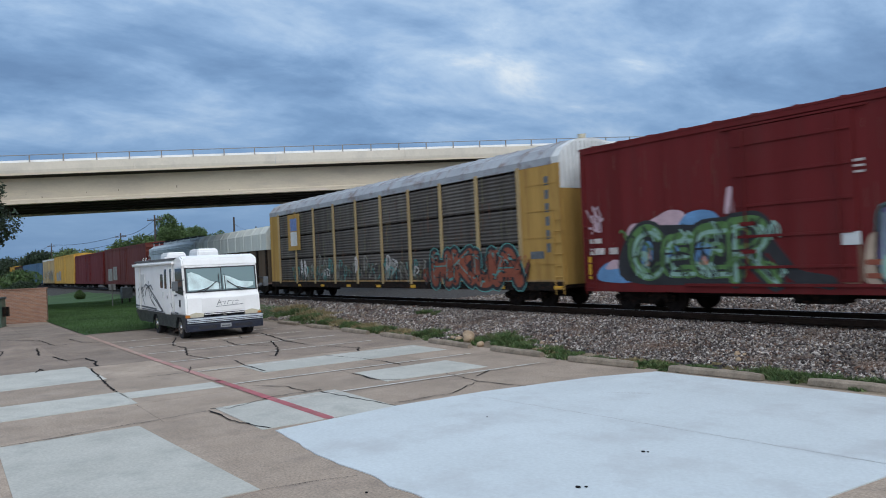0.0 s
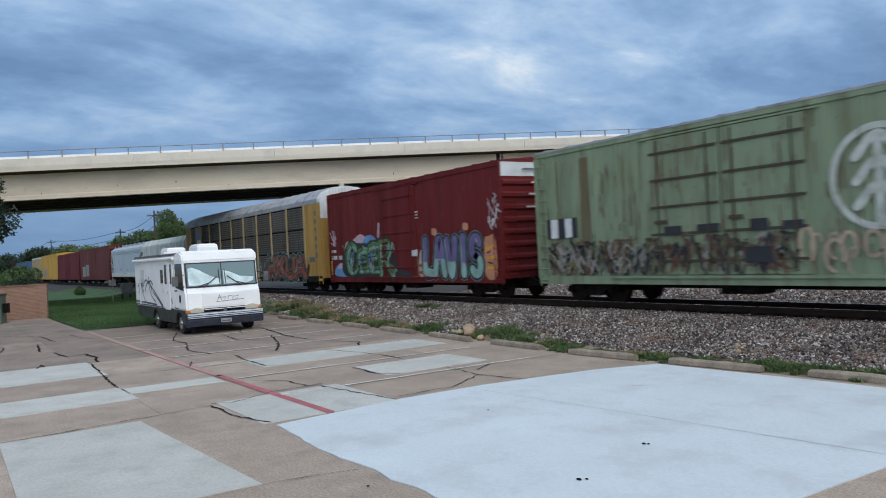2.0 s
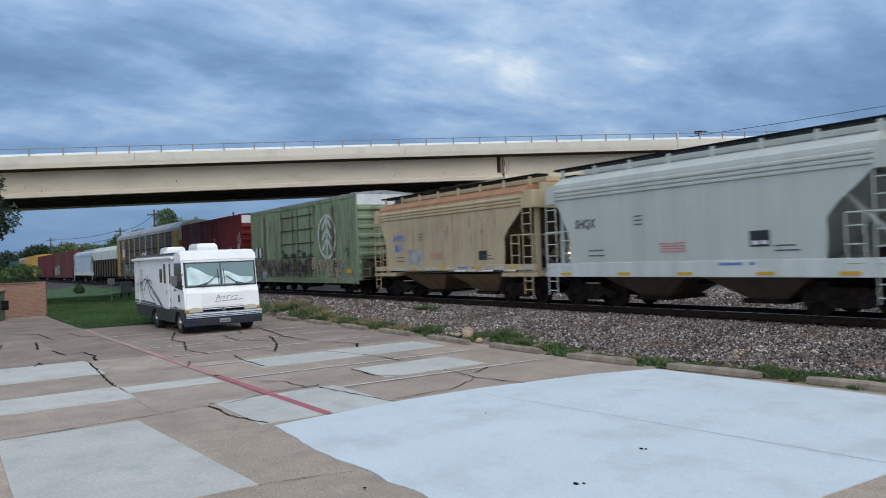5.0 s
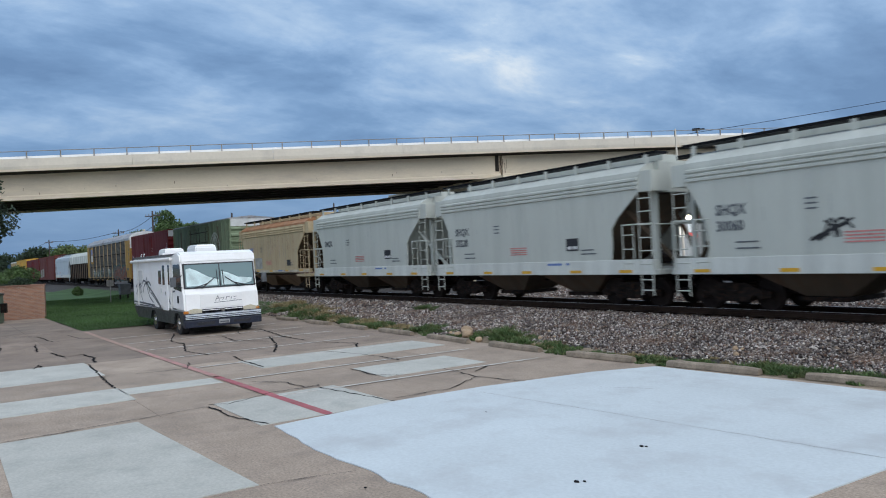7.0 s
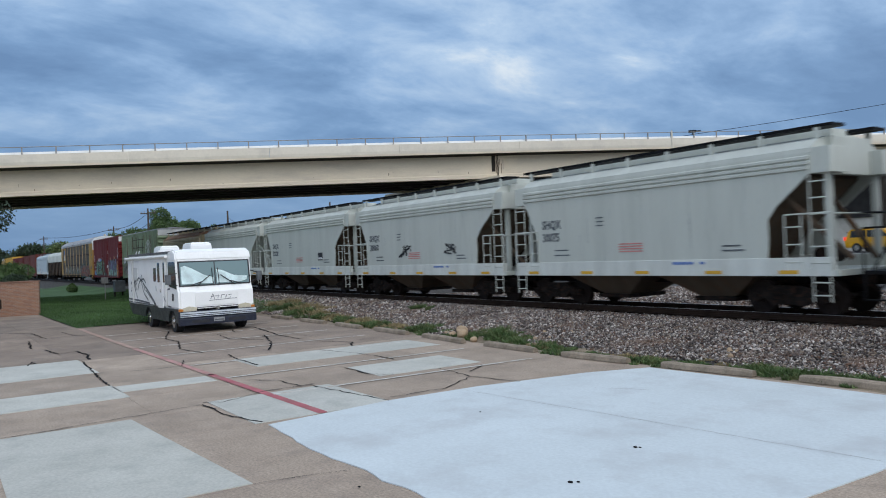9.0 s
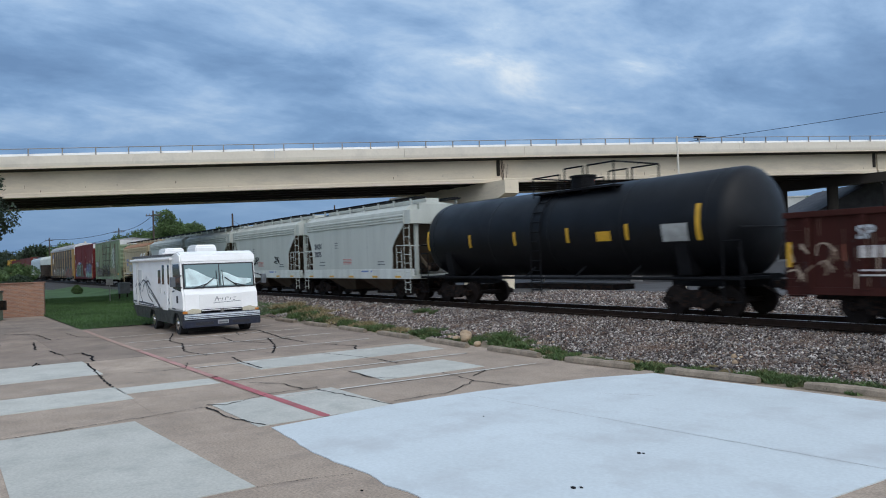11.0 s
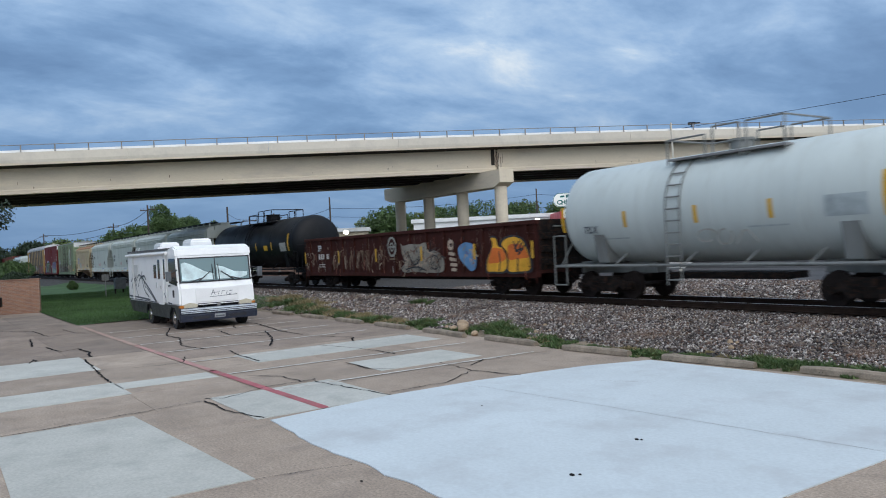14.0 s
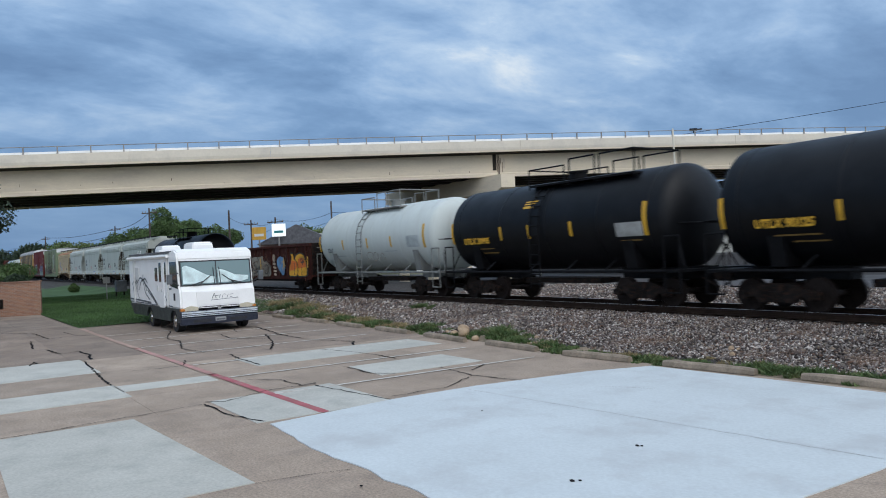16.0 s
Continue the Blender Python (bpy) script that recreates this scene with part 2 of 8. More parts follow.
def box(bm, x0, x1, y0, y1, z0, z1, bevel=0.0):
    m = Matrix.Translation(((x0 + x1) / 2, (y0 + y1) / 2, (z0 + z1) / 2)) @ Matrix.Diagonal((abs(x1 - x0), abs(y1 - y0), abs(z1 - z0), 1))
    r = bmesh.ops.create_cube(bm, size=1, matrix=m)
    if bevel:
        es = list({e for v in r["verts"] for e in v.link_edges})
        bmesh.ops.bevel(bm, geom=es, offset=bevel, segments=2, affect="EDGES", profile=0.7)
    return bm


def boxes(rows, bevel=0.0):
    bm = bmesh.new()
    for r in rows:
        box(bm, *r, bevel=bevel)
    return bm


def tube(bm, a, b, r, n=8, r2=None):
    a, b = Vector(a), Vector(b)
    d = b - a
    m = Matrix.Translation((a + b) / 2) @ d.to_track_quat("Z", "Y").to_matrix().to_4x4()
    bmesh.ops.create_cone(bm, cap_ends=True, segments=n, radius1=r, radius2=r if r2 is None else r2, depth=d.length, matrix=m)
    return bm


def tubes(rows, r, n=6):
    bm = bmesh.new()
    for a, b in rows:
        tube(bm, a, b, r, n)
    return bm


def prism(bm, pts, lo, hi, axis="y"):
    """A closed outline pushed from lo to hi along an axis. pts are (x, z) for y, (x, y) for z, (y, z) for x."""
    def v(p, h):
        return (p[0], h, p[1]) if axis == "y" else (p[0], p[1], h) if axis == "z" else (h, p[0], p[1])
    a = [bm.verts.new(v(p, lo)) for p in pts]
    b = [bm.verts.new(v(p, hi)) for p in pts]
    n = len(pts)
    fs = [bm.faces.new(a), bm.faces.new(b[::-1])]
    for i in range(n):
        fs.append(bm.faces.new((a[i], b[i], b[(i + 1) % n], a[(i + 1) % n])))
    bmesh.ops.recalc_face_normals(bm, faces=fs)
    return bm


def loft(bm, rings, cap=True):
    """Skin through rings of equal length."""
    vs = [[bm.verts.new(p) for p in r] for r in rings]
    n = len(vs[0])
    fs = []
    for a, b in zip(vs, vs[1:]):
        for i in range(n):
            fs.append(bm.faces.new((a[i], a[(i + 1) % n], b[(i + 1) % n], b[i])))
    if cap:
        fs += [bm.faces.new(vs[0]), bm.faces.new(vs[-1])]
    bmesh.ops.recalc_face_normals(bm, faces=fs)
    return bm


def stroke(bm, pts, width, plane="xz", at=0.0, jit=0.0, rng=None, h=0.004):
    """A ribbon with rounded joints along a polyline, on the plane y=at (xz) or z=at (xy), h thick."""
    P = [Vector(p) for p in pts]
    if jit and rng:
        Q = [P[0]]
        for a, b in zip(P, P[1:]):
            n = max(1, int((b - a).length / 0.16))
            for k in range(1, n + 1):
                Q.append(a.lerp(b, k / n) + Vector((rng.uniform(-jit, jit), rng.uniform(-jit, jit))) * (k < n))
        P = Q
    elif len(P) > 2:
        # a rounder line through the same points
        E = [P[0] * 2 - P[1]] + P + [P[-1] * 2 - P[-2]]
        Q = []
        for i in range(1, len(E) - 2):
            p0, p1, p2, p3 = E[i - 1:i + 3]
            for k in range(4):
                u = k / 4
                Q.append(0.5 * (2 * p1 + (p2 - p0) * u + (2 * p0 - 5 * p1 + 4 * p2 - p3) * u * u + (3 * p1 - p0 - 3 * p2 + p3) * u ** 3))
        P = Q + [P[-1]]
    L, R = [], []
    for i, p in enumerate(P):
        t = (P[min(i + 1, len(P) - 1)] - P[max(i - 1, 0)])
        t = t.normalized() if t.length else Vector((1, 0))
        w = width / 2 * (1 if not (jit and rng) else rng.uniform(0.35, 1.15))
        n = Vector((-t.y, t.x)) * w
        L.append(p + n), R.append(p - n)
        if i == 0:
            T0 = t
    T1 = t

    def v(p, k=h):
        return bm.verts.new((p.x, at - k, p.y) if plane == "xz" else (p.x, p.y, at + k))
    lv, rv = [v(p) for p in L], [v(p) for p in R]
    fs = [bm.faces.new((lv[i], rv[i], rv[i + 1], lv[i + 1])) for i in range(len(P) - 1)]
    if not (jit and rng):
        for c, t, A, B, sg in ((P[0], T0, lv[0], rv[0], -1), (P[-1], T1, lv[-1], rv[-1], 1)):
            n = Vector((-t.y, t.x))
            ring = [v(c + n * (width / 2 * math.cos(q)) + t * (sg * width / 2 * math.sin(q))) for q in (math.pi / 4, math.pi / 2, 3 * math.pi / 4)]
            fs.append(bm.faces.new([A] + ring + [B]))
    bmesh.ops.recalc_face_normals(bm, faces=fs)
    for f in fs:
        f.normal_update()
        n = f.normal
        if (plane == "xz" and n.y > 0) or (plane == "xy" and n.z < 0):
            f.normal_flip()
    return bm


def lettering(name, text, size, material, parent, x, y, z, offset=0.0, squeeze=1.0, axis="y"):
    """Flat painted letters on a side that faces -y (or an end that faces +x)."""
    cu = bpy.data.curves.new(name, "FONT")
    cu.body, cu.size, cu.offset, cu.extrude = text, size, offset, 0.003
    cu.resolution_u = 2
    tmp = bpy.data.objects.new(name, cu)
    scene.collection.objects.link(tmp)
    me = bpy.data.meshes.new_from_object(tmp.evaluated_get(bpy.context.evaluated_depsgraph_get()))
    bpy.data.objects.remove(tmp)
    me.materials.clear()
    me.materials.append(material)
    ob = new(name, me)
    ob.parent = parent
    ob.location = (x, y, z)
    ob.rotation_euler = (radians(90), 0, radians(90) if axis == "x" else 0)
    ob.scale = (squeeze, 1, 1)
    return ob


def mesh_stuff(name, verts, faces, material, label, category, parent=None, smooth=False):
    me = bpy.data.meshes.new(name)
    verts, faces = np.asarray(verts, dtype=np.float32), np.asarray(faces, dtype=np.int32)
    k = faces.shape[1]
    me.vertices.add(len(verts)); me.vertices.foreach_set("co", verts.ravel())
    me.loops.add(faces.size); me.loops.foreach_set("vertex_index", faces.ravel())
    me.polygons.add(len(faces))
    me.polygons.foreach_set("loop_start", np.arange(len(faces), dtype=np.int32) * k)
    me.update(calc_edges=True)
    me.materials.append(material)
    ob = new(name, me)
    if parent:
        ob.parent = parent
        return tagged(ob, kind="stuff")
    return tagged(ob, label, category, kind="stuff")


RNG = np.random.default_rng(7)
PYR = random.Random(11)

# ---------------------------------------------------------------- ground, parking lot
bm = bmesh.new()
bmesh.ops.create_grid(bm, x_segments=60, y_segments=60, size=1500)
ground = part("ground", bm, M_FIELD, loc=(-200, 300, -0.06))
tagged(ground, "dry grass and soil reaching to the horizon", "ground", kind="structure")

TOP = 0.0


def slab_rect(bm, x0, x1, y0, y1, top):
    box(bm, x0, x1, y0, y1, -0.05, top, bevel=0.0)


def parking_lot():
    lot = thing("parking_lot", (0, 0, 0), "old brown aggregate concrete parking lot with lighter patches and black crack sealant", "parking lot", kind="structure")
    xs = [-50, -45.4, -40.8, -36.2, -31.7, -27.2, -22.8, -19.9, -17.4, -15.6, -13.35, -11.45, -8.4, -4.2, 0, 4.5, 9, 14]
    ys = [-16, -11.5, -7, -3, 0.7, 3.15, 5.15, 7.9, 10.3, 12.7]
    right = [-16, -11.5, -7, -3, 0.7, 5.15, 7.9, 10.3, 12.7]
    for i in range(len(xs) - 1):
        rows = right if xs[i] >= -14 else ys
        for y0, y1 in zip(rows, rows[1:]):
            if xs[i + 1] <= -35 and y0 >= 5:
                continue
            bm = bmesh.new()
            box(bm, xs[i] + 0.003, xs[i + 1] - 0.003, y0 + 0.003, y1 - 0.003, -0.05, TOP + PYR.uniform(-0.002, 0.002))
            part("concrete_slab", bm, M_DARKBROWN if xs[i + 1] <= -22.7 or (xs[i + 1] <= -19.8 and y0 >= 5) else M_BROWN, lot)
    bed = boxes([(-50, 14, -16, 5.15, -0.055, -0.03), (-35, 14, 5.15, 12.75, -0.055, -0.03)])
    part("joint_filler", bed, M_DIRT, lot)
    part("patched_slab", prism(bmesh.new(), [(-13.28, .70), (-8.5, .66), (-8.44, 3.01), (-13.32, 2.73)], -0.02, 0.010, "z"), M_LIGHT, lot, "paler concrete patch")
    for x0, x1, y0, y1 in ((-23.0, -19.8, -1.6, 3.38), (-17.42, -15.6, -1.6, 3.2),
                           (-17.2, -16.33, 3.2, 5.1), (-13.9, -11.47, 4.15, 6.62), (-19.35, -17.6, 6.55, 11.75), (-15.7, -14.02, 7.9, 10.5)):
        p = [(x0, y0 + PYR.uniform(-.05, .05)), (x1, y0 + PYR.uniform(-.05, .05)), (x1 + PYR.uniform(-.1, .1), y1), (x0 + PYR.uniform(-.1, .1), y1)]
        part("patched_slab", prism(bmesh.new(), p, -0.02, 0.010, "z"), M_LIGHT, lot, "paler concrete patch")
    # the fresh slab has a slightly wavering edge
    edge = [(-11.26, 4.3), (-10.44, 4.25), (-9.46, 4.16), (-8.79, 4.17), (-8.03, 4.25), (-7.52, 4.18), (-7.14, 4.25), (-6.48, 4.22), (-4.3, 4.29), (-4.2, 6.8), (-4.15, 8.4), (-4.3, 12.55),
            (-7, 12.5), (-10.6, 12.3), (-11.1, 11.0), (-11.5, 8.5), (-11.55, 6.7)]
    worn = []
    for p, q in zip(edge, edge[1:] + edge[:1]):
        n = max(1, int(math.dist(p, q) / 0.22)) if p[1] < 4.6 and q[1] < 4.6 else 1
        worn += [(p[0] + (q[0] - p[0]) * k / n, p[1] + (q[1] - p[1]) * k / n + (PYR.uniform(-.016, .016) if k else 0)) for k in range(n)]
    edge = worn
    part("fresh_slab", prism(bmesh.new(), edge, -0.02, 0.013, "z"), M_WHITE, lot, "smooth pale new concrete slab")
    bm = bmesh.new()
    for pts in ([(-11.3, 8.12), (-8.4, 8.42), (-4.3, 8.8)], [(-9.8, 9.9), (-8.9, 10.4)]):
        stroke(bm, pts, 0.016, "xy", 0.0135, 0.012, PYR, 0.002)
    part("slab_seam", bm, mat("seam_grey", (0.36, 0.36, 0.36), 0.9), lot)
    cracks = ((0.06, [(-35.7, 2.4), (-34.1, 3.4), (-30.9, 3.56), (-31.0, 4.0)]), (0.06, [(-30.6, 2.96), (-27.6, 2.71)]),
              (0.08, [(-26.8, 3.0), (-25.05, 3.2), (-25.4, 3.72), (-24.2, 3.81), (-22.8, 3.65)]), (0.06, [(-22.5, 3.42), (-19.8, 3.26), (-17.4, 3.15)]),
              (0.06, [(-22.8, 2.15), (-23.7, 2.33), (-23.1, 2.34)]), (0.035, [(-19.4, 4.0), (-19.2, 4.6), (-19.3, 5.2), (-20.3, 5.5)]),
              (0.06, [(-29.6, 7.5), (-26.7, 6.68), (-25.4, 6.74), (-23.1, 6.19), (-21.6, 6.4)]), (0.06, [(-20.5, 6.76), (-19.2, 6.61), (-17.8, 6.6)]),
              (0.07, [(-28.0, 10.28), (-24.25, 9.76), (-22.4, 9.78)]), (0.07, [(-24.8, 9.44), (-22.3, 8.72), (-20.5, 7.93)]),
              (0.035, [(-15.8, 5.57), (-15.2, 6.06), (-14.2, 6.1), (-14.25, 6.44)]), (0.04, [(-13.9, 4.09), (-13.65, 4.36), (-14.2, 5.45), (-14.15, 6.4)]),
              (0.045, [(-13.7, 4.02), (-12.45, 4.06), (-11.5, 4.3)]), (0.03, [(-13.3, .75), (-13.5, 2.38), (-13.7, 4.02)]),
              (0.055, [(-17.6, 9.3), (-16.7, 9.38), (-16.0, 9.36)]), (0.05, [(-15.7, 7.88), (-14.4, 7.83), (-14.0, 8.16)]), (0.05, [(-14.0, 6.31), (-12.75, 6.46), (-11.55, 6.63)]),
              (0.04, [(-13.95, 9.3), (-12.54, 9.12), (-11.3, 9.4)]), (0.04, [(-13.5, 10.16), (-13.07, 9.5)]), (0.03, [(-11.8, 6.8), (-11.8, 8.0), (-12.5, 9.1)]),
              (0.015, [(-8.4, 3.0), (-8.15, 4.1)]), (0.06, [(-21.4, 9.9), (-20.2, 10.4), (-19.4, 10.0)]), (0.05, [(-19.3, 8.9), (-18.2, 9.2), (-17.6, 9.3)]),
              (0.05, [(-32.5, 1.2), (-30.4, 1.9), (-28.8, 1.7)]), (0.05, [(-33.6, 4.4), (-31.6, 4.5), (-30.4, 5.0)]), (0.05, [(-26.6, 8.4), (-24.6, 8.2), (-23.4, 8.9)]),
              (0.05, [(-29.5, 9.0), (-27.9, 9.4), (-26.8, 9.1)]))
    for wd, pts in cracks:
        bm = bmesh.new()
        stroke(bm, pts, wd, "xy", 0.0115, 0.035, PYR, 0.002)
        part("sealed_crack", bm, M_SEAL, lot)
    for pts, m_ in (([(-34.5, 5.2), (-29, 5.18), (-24.5, 5.2)], M_REDGHOST), ([(-24.5, 5.2), (-17.2, 5.26)], M_REDFADE), ([(-17.2, 5.26), (-15, 5.28), (-11.5, 5.32)], M_RED)):
        part("red_line", stroke(bmesh.new(), pts, 0.17, "xy", 0.0105, h=0.002), m_, lot, "faded red painted fire lane line")
    for x in (-13.6, -16.35, -19.05, -21.75, -24.5, -27.2, -29.9):
        part("stall_line", stroke(bmesh.new(), [(x - 0.1, 5.4), (x, 8.5), (x + 0.1, 11.6)], 0.10, "xy", 0.0105, h=0.0022), M_LINE, lot, "worn white parking stall line")
    bm = bmesh.new()
    for x, y, r in ((-6.05, 5.68, .028), (-6.0, 5.75, .018), (-7.46, 3.86, .018), (-9.61, 7.16, .014), (-6.55, 7.28, .024), (-6.5, 7.31, .016)):
        bmesh.ops.create_icosphere(bm, subdivisions=1, radius=r, matrix=Matrix.Translation((x, y, 0.022)) @ Matrix.Diagonal((1.4, 1, 0.5, 1)))
    tagged(part("debris", bm, M_SEAL), "small dark bits of debris on the pale slab", "debris", kind="stuff")
    return lot


def wheel_stops():
    prof = [(-0.10, 0), (0.10, 0), (0.085, 0.09), (0.05, 0.125), (-0.05, 0.125), (-0.085, 0.09)]
    rows = ((-7.62, 12.85, 2.0, 4), (-10.45, 12.55, 2.0, 4.5), (-13.2, 12.33, 1.9, 4.0), (-16.3, 12.42, 2.1, -2), (-19.5, 12.5, 2.3, -4), (-22.7, 12.6, 2.2, -2), (-25.7, 12.62, 2.1, -2), (-28.9, 12.62, 2.2, 0), (-32.0, 12.6, 2.0, 1))
    for x0, y, ln, turn in rows:
        bm = bmesh.new()
        rings = []
        for i in range(9):
            u = i / 8
            s = 0.86 if i in (0, 8) else 1
            rings.append([(ln * u, p[0] * s + PYR.uniform(-.006, .006), max(0, p[1] * s + (PYR.uniform(-.008, .006) if p[1] else 0))) for p in prof])
        loft(bm, rings)
        ob = part("wheel_stop", bm, M_STOP, loc=(x0, y, 0.012))
        ob.rotation_euler[2] = radians(turn)
        tagged(ob, "weathered chipped concrete parking wheel stop", "wheel stop", "wheel stops")


# ---------------------------------------------------------------- railway
TRACK_Y, RAIL_Z = 18.7, 0.68


def berm_z(y):
    return np.interp(y, [12.6, 13.2, 14.0, 16.6, 21.0, 23.0, 25.5, 32.0, 34.0], [-0.01, 0.04, 0.13, 0.46, 0.50, 0.30, 0.34, 0.30, -0.05])


def railway():
    bm = bmesh.new()
    ys = [12.72, 13.2, 14.0, 15.3, 16.6, 18, 19.5, 21.0, 23.0, 25.5, 29, 32.0, 34.0]
    xs = list(np.linspace(-420, 200, 63))
    g = [[bm.verts.new((x, y, float(berm_z(y)) - 0.02)) for y in ys] for x in xs]
    for a, b in zip(g, g[1:]):
        for i in range(len(ys) - 1):
            bm.faces.new((a[i], b[i], b[i + 1], a[i + 1]))
    bed = part("ballast_bed", bm, M_BED_SHADE)
    tagged(bed, "crushed stone ballast embankment, coloured dark for the shaded gaps between stones", "ballast", kind="structure")
    # loose stones
    def stones(x0, x1, y0, y1, dens, size, name):
        n = int((x1 - x0) * (y1 - y0) * dens)
        x, y = RNG.uniform(x0, x1, n), RNG.uniform(y0, y1, n)
        keep = (y > 13.0 + 0.35 * np.sin(x * 1.7) + RNG.uniform(0, .5, n))
        x, y = x[keep], y[keep]
        n = len(x)
        s = size * RNG.uniform(0.55, 1.35, n)
        c = np.stack([x, y, berm_z(y) + s * 0.12], 1)
        base = np.array([(1, 0, 0), (-1, 0, 0), (0, 1, 0), (0, -1, 0), (0, 0, 1), (0, 0, -1)], float)
        v = base[None] * RNG.uniform(0.6, 1.2, (n, 6, 1)) + RNG.normal(0, 0.22, (n, 6, 3))
        v *= np.stack([RNG.uniform(.7, 1.25, n), RNG.uniform(.7, 1.25, n), RNG.uniform(.5, .9, n)], 1)[:, None, :]
        a = RNG.uniform(0, 6.28, n)
        rx = v[..., 0] * np.cos(a)[:, None] - v[..., 1] * np.sin(a)[:, None]
        ry = v[..., 0] * np.sin(a)[:, None] + v[..., 1] * np.cos(a)[:, None]
        v = np.stack([rx, ry, v[..., 2]], 2) * s[:, None, None] + c[:, None, :]
        f = np.array([(0, 2, 4), (2, 1, 4), (1, 3, 4), (3, 0, 4), (2, 0, 5), (1, 2, 5), (3, 1, 5), (0, 3, 5)])
        faces = (f[None] + (np.arange(n) * 6)[:, None, None]).reshape(-1, 3)
        mesh_stuff(name, v.reshape(-1, 3), faces, M_STONE, "loose grey crushed stone ballast beside the rails", "ballast")
    stones(-14, -1, 13, 17.6, 620, 0.037, "ballast_stones")
    stones(-26, -14, 13, 17.6, 430, 0.044, "ballast_stones")
    stones(-48, -26, 13, 17.6, 190, 0.065, "ballast_stones")
    stones(-34, 0, 19.6, 23, 160, 0.05, "ballast_stones")
    stones(-34, 4, 23, 33, 90, 0.065, "ballast_stones")
    # rails and ties
    tr = thing("railway_track", (0, TRACK_Y, 0), "rusty steel rails on dark timber ties", "railway track", kind="structure")
    prof = [(-0.075, 0), (0.075, 0), (0.075, 0.012), (0.012, 0.03), (0.010, 0.13), (0.037, 0.14), (0.037, 0.172), (-0.037, 0.172), (-0.037, 0.14), (-0.010, 0.13), (-0.012, 0.03), (-0.075, 0.012)]
    for s in (-0.7525, 0.7525):
        part("rail", prism(bmesh.new(), [(s + a, b + RAIL_Z - 0.18) for a, b in prof], -420, 200, "x"), M_RAIL, tr)
        part("rail_head", boxes([(-420, 200, s - 0.03, s + 0.03, RAIL_Z - 0.0085, RAIL_Z)]), M_RAILTOP, tr)
    tie = boxes([(-0.115, 0.115, -1.3, 1.3, -0.10, 0.0)], 0.01)
    t0 = part("tie", tie, M_TIE, tr, loc=(2, 0, RAIL_Z - 0.182))
    for k in range(1, 130):
        share(t0, tr, (2 - 0.54 * k, PYR.uniform(-.04, .04), RAIL_Z - 0.182 + PYR.uniform(-.01, 0)))
    bm = boxes([(-420, -68.4, -1.3, 1.3, RAIL_Z - 0.28, RAIL_Z - 0.183)])
    part("far_ties", bm, M_TIE, tr)


# ---------------------------------------------------------------- overpass
BR_O, BR_U, BR_W = Vector((-44.85, 30.8, 0)), Vector((0.352, 0.936, 0)), Vector((-0.936, 0.352, 0))
BR_WID = 12.6
M_POSTDARK = mat("dull_steel", (0.26, 0.25, 0.235), 0.6, 0.2, var=0.2)


def br_top(s):
    return 10.6 + 0.0185 * s - 0.0001 * s * s


def br_sweep(bm, prof, s0, s1, step=4.0):
    """Sweep a (across, below-top) profile along the bridge."""
    n = max(1, int(round((s1 - s0) / step)))
    rings = []
    for i in range(n + 1):
        s = s0 + (s1 - s0) * i / n
        rings.append([(s, a, br_top(s) + b) for a, b in prof])
    return loft(bm, rings)


